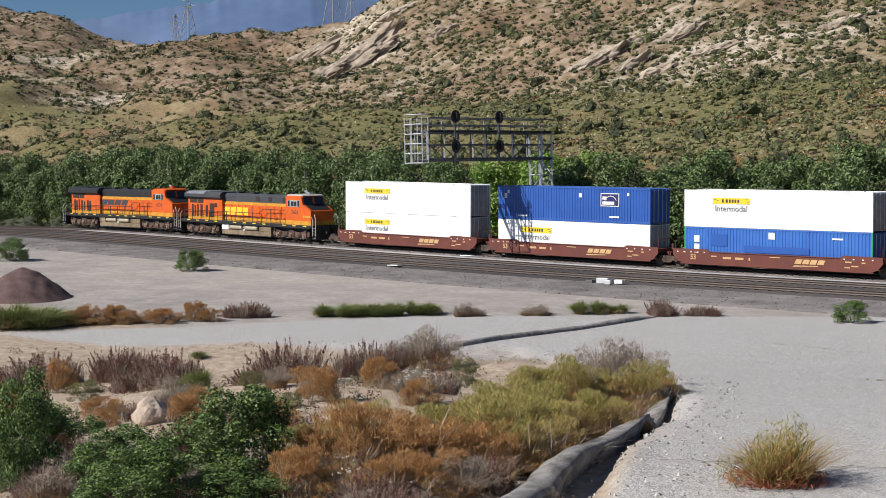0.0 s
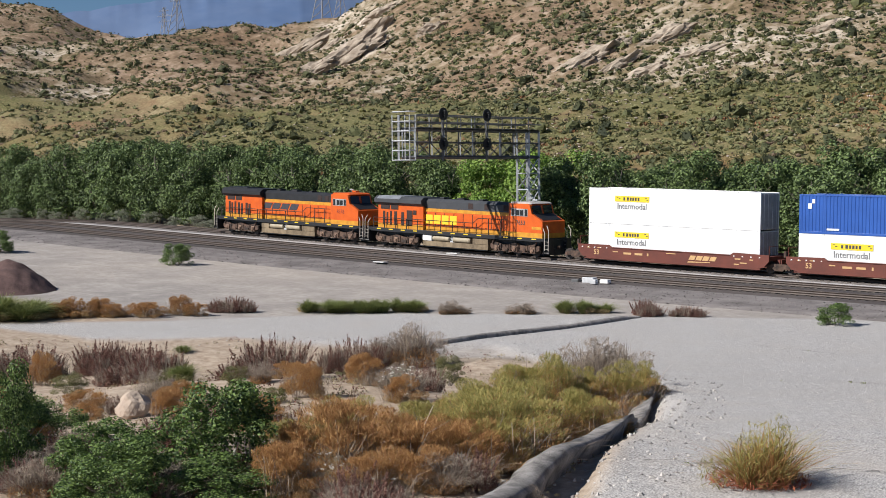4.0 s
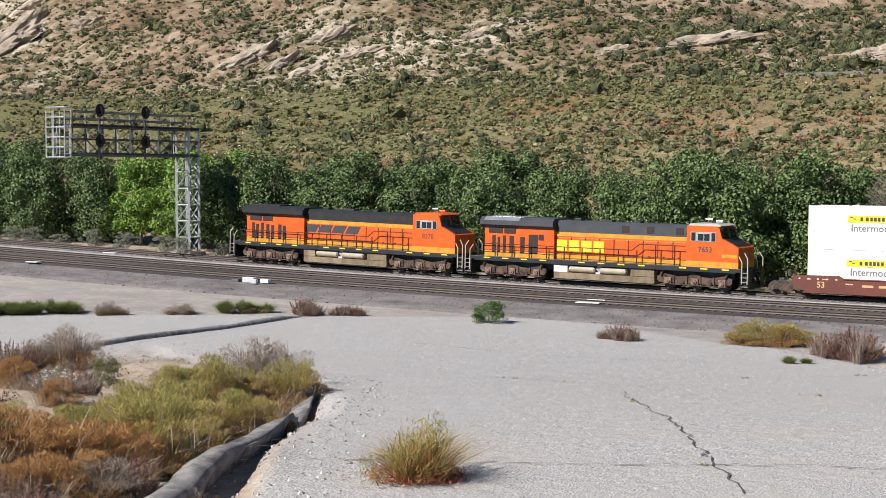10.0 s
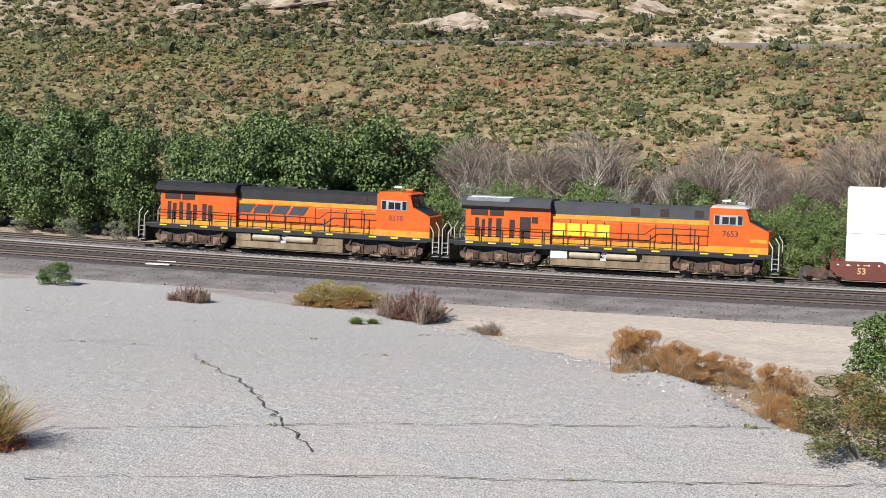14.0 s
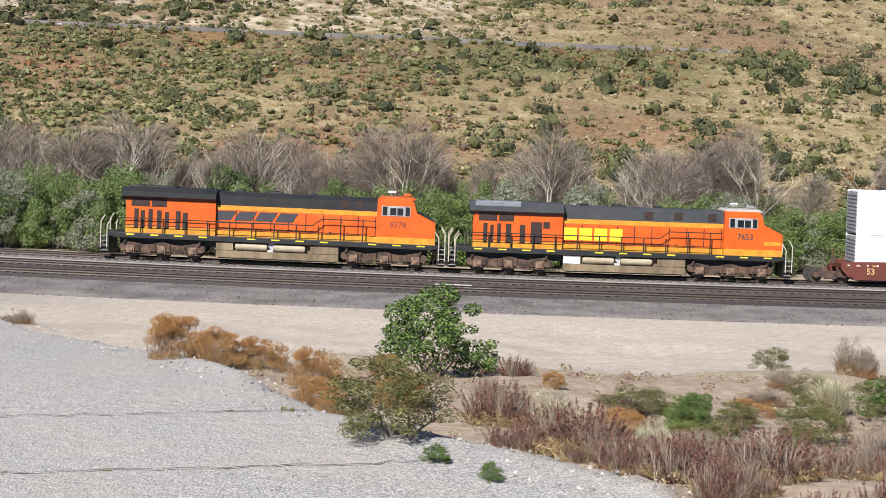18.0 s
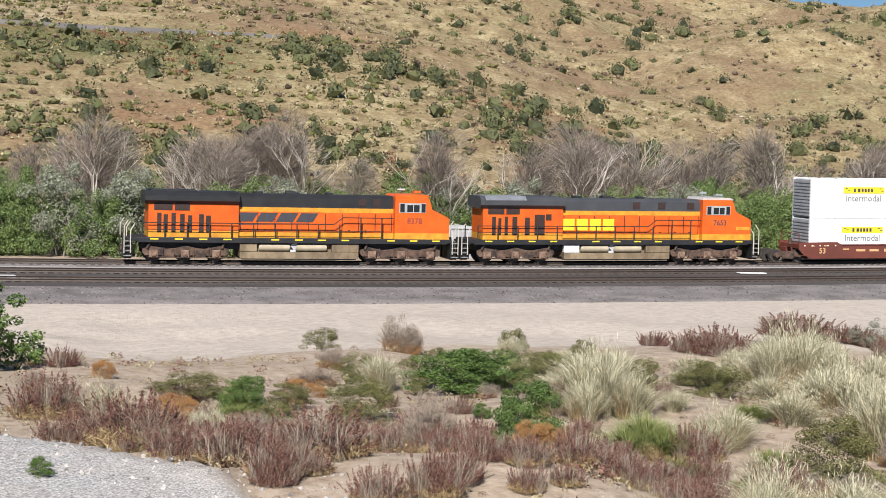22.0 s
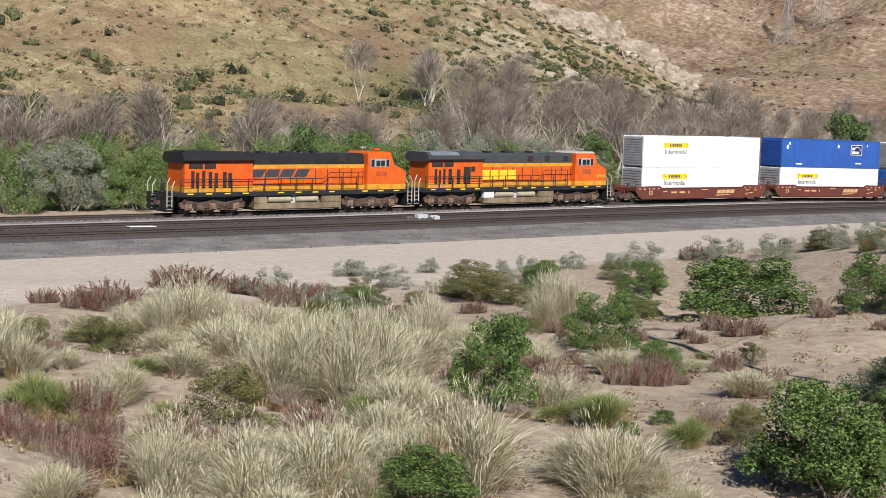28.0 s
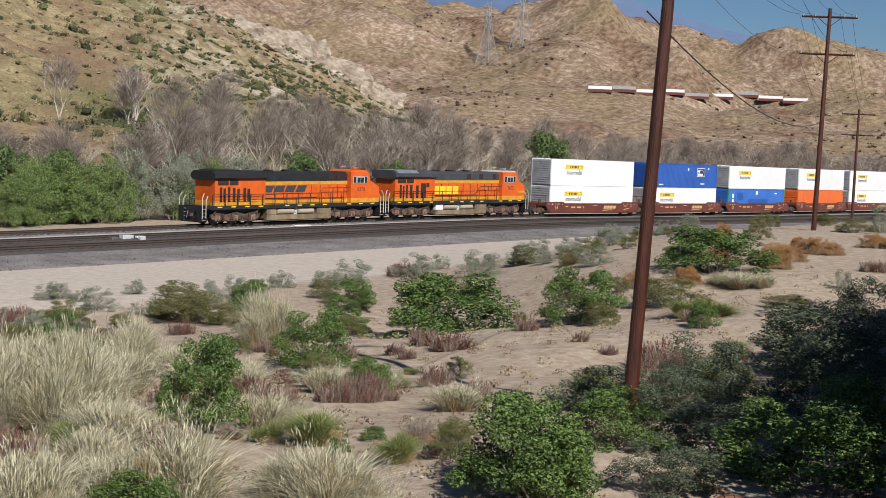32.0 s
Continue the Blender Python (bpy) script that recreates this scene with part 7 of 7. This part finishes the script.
# ---- poles, wires, small things ----
def utility_pole(x, y, h, r, lean, arms, label):
    z = gz(x, y) - 0.3
    t = thing("utility_pole", label, "utility pole", "utility poles", at=pose(x, y, z, lean * 1.5, lean, 0))
    bm = B()
    bmesh.ops.create_cone(bm, cap_ends=True, segments=18, radius1=r, radius2=r * 0.68, depth=h, matrix=Matrix.Translation((0, 0, h / 2)))
    bmesh.ops.subdivide_edges(bm, edges=[e for e in bm.edges if abs(e.verts[0].co.z - e.verts[1].co.z) > 1], cuts=30)
    for v in bm.verts:
        v.co.x += 0.012 * noise.noise(v.co * 3)
        v.co.y += 0.012 * noise.noise(v.co * 3 + Vector((5, 0, 0)))
    part("pole", bm, POLEWOOD, t, "weathered brown wood with dark streaks")
    for za in arms:
        bm = B()
        u = Vector((-0.39, 0.92, 0))
        for s in (0,):
            a, b = -u * 1.9, u * 1.9
            rod(bm, (a.x, a.y, za), (b.x, b.y, za), 0.075, 4)
            rod(bm, (a.x * 0.45, a.y * 0.45, za), (0, 0, za - 0.7), 0.025)
            rod(bm, (b.x * 0.45, b.y * 0.45, za), (0, 0, za - 0.7), 0.025)
        arm = part("crossarm", bm, POLEWOOD, t)
        for k in (-1.8, -1.0, 1.0, 1.8):
            bm = B()
            rod(bm, (u.x * k, u.y * k, za), (u.x * k, u.y * k, za + 0.22), 0.05, 8, 0.07)
            part("insulator", bm, mat("grey glass insulator", (0.25, 0.25, 0.24), (0.35, 0.35, 0.33), 3, 0.2), arm)
    return t


P1, P2 = (33.97, 21.6), (103.0, 50.8)
utility_pole(*P1, 17.5, 0.19, 1.45, (17.0, 15.2), "tall tarred wooden utility pole with rusty streaks")
utility_pole(*P2, 15.9, 0.19, 0.6, (15.3, 12.7), "dark wooden utility pole with two crossarms beside the road")
utility_pole(172.0, 80.1, 14.0, 0.18, 0.3, (13.4, 11.0), "dark wooden utility pole with two crossarms")


def cable(a, b, sag, r=0.012):
    """One hanging wire, a single tube."""
    a, b = np.array(a, float), np.array(b, float)
    t = np.linspace(0, 1, 33)[:, None]
    line = a + (b - a) * t - np.array([0, 0, 1]) * sag * 4 * t * (1 - t)
    side = np.cross(b - a, (0, 0, 1))
    side = side / np.linalg.norm(side) * r
    ring = [line + side, line + (0, 0, r), line - side, line - (0, 0, r), line + side]
    me = grid_mesh("overhead_wire", np.concatenate(ring), 5, len(line))
    me.materials.append(WIRE)
    tagged(new("overhead_wire", me), "thin black overhead wire strung between poles", "wire", "overhead wires")


_z1, _z2, _z3 = gz(*P1), gz(*P2), gz(172.0, 80.1)
for s in (-1.8, -1.0, 1.0, 1.8):
    ux, uy = -0.39 * s, 0.92 * s
    for h1, h2, h3 in ((16.95, 15.2, 13.3), (15.15, 12.6, 10.9)):
        if abs(s) < 1.2 and h1 < 16:
            continue
        cable((P1[0] + ux, P1[1] + uy, _z1 + h1), (P2[0] + ux, P2[1] + uy, _z2 + h2), 1.6)
        cable((P2[0] + ux, P2[1] + uy, _z2 + h2), (172 + ux, 80.1 + uy, _z3 + h3), 1.6)
cable((P1[0], P1[1], _z1 + 10.4), (P2[0], P2[1], _z2 + 7.6), 1.2, 0.028)


def wayside():
    # grey equipment hut
    t = thing("equipment_hut", "grey metal railway equipment hut behind the tracks", "hut", at=pose(38.0, 111.6, gz(38.0, 111.6), 0, 0, 1))
    bm = B()
    box(bm, -1.15, 1.15, -0.9, 0.9, 0.0, 2.25, 0.03)
    part("body", bm, mat("grey hut paint", (0.42, 0.44, 0.46), (0.34, 0.35, 0.37), 1.2, 0.5), t)
    bm = B()
    prism(bm, [(-1.25, 2.25), (1.25, 2.25), (1.25, 2.32), (0, 2.46), (-1.25, 2.32)], -1.0, 1.0)
    part("roof", bm, GALV, t)
    bm = B()
    box(bm, -0.45, 0.45, -0.93, -0.9, 0.08, 2.05)
    d = part("door", bm, mat("grey hut paint", (0.42, 0.44, 0.46)), t)
    bm = B()
    rod(bm, (0.3, -0.96, 1.0), (0.3, -0.96, 1.2), 0.02)
    part("handle", bm, DARKSTEEL, d)
    # white boards lying on the track bed
    for x, y, w in ((3.8, 92.6, 2.2), (5.2, 90.6, 1.7), (50.8, 96.2, 2.0), (52.3, 93.4, 2.0), (-42.4, 92.4, 1.3), (-42.0, 90.2, 1.6), (-87.2, 92.2, 1.3), (-88.4, 97.6, 1.4), (-92.5, 102.3, 1.3), (-89.5, 90.2, 1.2), (98.5, 97.0, 2.0)):
        bm = B()
        box(bm, -w / 2, w / 2, -0.25, 0.25, 0, 0.06, 0.01)
        ob = new("white_board", mesh_of("white_board", bm, WHITE_P))
        ob.matrix_basis = pose(x, y, float(track_z(x)) - 0.16)
        tagged(ob, "white painted board lying between the rails", "board", "white boards on the track bed")
    # switch machines
    for x, y in ((-67.8, 89.3), (76.0, 93.0)):
        t = thing("switch_machine", "grey steel switch machine beside the rails", "switch machine", "switch machines", at=pose(x, y, float(track_z(x)) - 0.28))
        for k, (a, b, w, d, h, m) in enumerate(((0, 0, 1.0, 0.5, 0.38, GALV), (1.3, 0.1, 0.7, 0.4, 0.28, WHITE_P), (-1.2, 0.0, 0.6, 0.4, 0.22, DARKSTEEL), (0.9, -0.7, 0.5, 0.3, 0.3, GALV))):
            bm = B()
            box(bm, a - w / 2, a + w / 2, b - d / 2, b + d / 2, 0, h, 0.03)
            part("case" if k == 0 else "junction_box", bm, m, t)
        bm = B()
        rod(bm, (-1.4, 0.3, 0.12), (1.6, 0.3, 0.12), 0.04)
        part("throw_rod", bm, DARKSTEEL, t)
    # wooden post with a chain by the stand
    x, y = 3.66, 2.06
    g = gz(x, y) - 0.1
    t = thing("fence_post", "short weathered wooden post at the viewpoint", "post", at=pose(x, y, g, 0, 0, 30))
    top = 7.455 - g
    bm = B()
    box(bm, -0.085, 0.085, -0.085, 0.085, 0, top, 0.015)
    part("post", bm, mat("weathered post wood", (0.42, 0.33, 0.26), (0.22, 0.16, 0.12), 3, 0.85, bump=0.5, streak=(6, 6, 0.6)), t)
    c = thing("chain", "rusty heavy chain draped over a wooden post", "chain", at=pose(x, y, 7.455, 0, 0, -30))
    for k in range(7):
        bm = B()
        ring = [(0.055 * math.cos(q * 0.524), 0.032 * math.sin(q * 0.524)) for q in range(12)]
        for q in range(12):
            (a, b), (d, e) = ring[q], ring[(q + 1) % 12]
            rod(bm, (a, b, 0), (d, e, 0), 0.011, 6, caps=False)
        lk = part("chain_link", bm, mat("rusty chain", (0.12, 0.05, 0.03), (0.2, 0.09, 0.05), 9, 0.7, 0.4), c)
        drop = 0 if k < 3 else -0.03 * (k - 2) ** 1.5
        lk.matrix_basis = pose(-0.02 + k * 0.082, 0, 0.03 + drop, 90 * (k % 2) + 12, 8 * k, 0)


wayside()


TOWER = mat("weathered tower steel", (0.22, 0.22, 0.23), (0.30, 0.30, 0.31), 0.3, 0.6)


def pylon(x, y, h, base):
    t = thing("transmission_tower", "lattice steel transmission tower on a far ridge", "transmission tower", "far transmission towers", at=pose(x, y, gz(x, y) - 0.5))
    w = base
    for i in range(4):
        bm = B()
        sx, sy = (-1, 1, 1, -1)[i], (-1, -1, 1, 1)[i]
        rod(bm, (sx * w, sy * w, 0), (sx * w * 0.28, sy * w * 0.28, h * 0.62), h * 0.006, 4)
        rod(bm, (sx * w * 0.28, sy * w * 0.28, h * 0.62), (sx * w * 0.12, sy * w * 0.12, h), h * 0.005, 4)
        part("leg", bm, TOWER, t)
    for k in range(8):
        z0, z1 = h * k / 8, h * (k + 1) / 8
        a = w * (1 - 0.72 * min(1, z0 / (h * 0.62))) if z0 < h * 0.62 else w * 0.2
        b = w * (1 - 0.72 * min(1, z1 / (h * 0.62))) if z1 < h * 0.62 else w * 0.2
        bm = B()
        for s in (-1, 1):
            rod(bm, (-a, s * a, z0), (b, s * b, z1), h * 0.0035, 4)
            rod(bm, (s * a, -a, z0), (s * b, b, z1), h * 0.0035, 4)
        part("bracing", bm, TOWER, t)
    for z, l in ((0.68, 0.20), (0.80, 0.24), (0.92, 0.17)):
        bm = B()
        rod(bm, (-h * l, 0, h * z), (h * l, 0, h * z), h * 0.005, 4)
        rod(bm, (-h * l, 0, h * z), (0, 0, h * (z + 0.06)), h * 0.003, 4)
        rod(bm, (h * l, 0, h * z), (0, 0, h * (z + 0.06)), h * 0.003, 4)
        part("crossarm", bm, TOWER, t)


for az, r, h in ((-51.9, 540, 19.0), (-52.35, 575, 16.0), (-46.75, 500, 20.0), (-46.1, 520, 17.0), (51.9, 800, 32), (53.1, 830, 34)):
    pylon(r * math.sin(radians(az)), r * math.cos(radians(az)), h, h * 0.13)


def far_train():
    """A string of stacked boxes standing on the far side of the valley."""
    az, k = 56.0, 0
    while az < 63.4:
        r = 445.0
        for _ in range(200):
            x, y = r * math.sin(radians(az)), r * math.cos(radians(az))
            if (gz(x, y) - 8.4) / r > math.tan(radians(2.36 - 0.03 * (az - 56))):
                break
            r += 4
        c = (CONT_W, CONT_E, CONT_W, CONT_W, CONT_E)[k % 5]
        t = thing("far_container", "distant container on a train across the valley", "container", "far train across the valley", at=pose(x, y, gz(x, y) + 0.3, 0, 0, -az))
        half = r * radians(0.84) / 2
        bm = B()
        box(bm, -half, half, -1.3, 1.3, 0.9, 2.3, 0.03)
        part("body", bm, c, t)
        bm = B()
        box(bm, -half, half, -1.4, 1.4, -0.4, 0.9)
        part("car", bm, BROWN_P, t)
        az += 0.86
        k += 1


far_train()


# ---- what moves ----
# seconds and metres along the line of the leading locomotive's number
RUN = [(0.0, -138.64), (2.0, -123.28), (4.5, -103.93), (6.0, -92.27), (8.0, -76.71), (10.0, -61.17), (12.0, -45.67), (14.0, -30.23), (16.5, -11.02),
       (18.0, 0.46), (20.0, 15.71), (22.0, 30.94), (24.0, 46.17), (25.5, 57.6), (27.5, 72.94), (29.0, 84.5), (30.5, 96.12), (32.0, 107.6)]



def on_line(x, up):
    d = 6.0
    a = Vector((x - d, float(track_y(x - d)), float(track_z(x - d))))
    b = Vector((x + d, float(track_y(x + d)), float(track_z(x + d))))
    way = (b - a).normalized()
    yaw, pitch = math.degrees(math.atan2(way.y, way.x)), -math.degrees(math.asin(way.z))
    mid = Vector((x, float(track_y(x)), float(track_z(x))))
    m = pose(0, 0, 0, 0, pitch, yaw)
    return Matrix.Translation(mid + m.to_3x3() @ Vector((0, 0, up))) @ m


def run_at(t):
    ts, xs = zip(*RUN)
    return float(np.interp(t, ts, xs))


def motions():
    for ob, ahead, up in ROLL:
        walk(ob, [(t, on_line(run_at(t) + ahead, up)) for t in range(0, 33, 1)])
    times = [k * 0.1 for k in range(321)]
    for ob, x, r in WHEELSETS:
        walk(ob, [(t, pose(x, 0, r, 0, math.degrees((run_at(t) - RUN[0][1]) / r), 0)) for t in times])


motions()
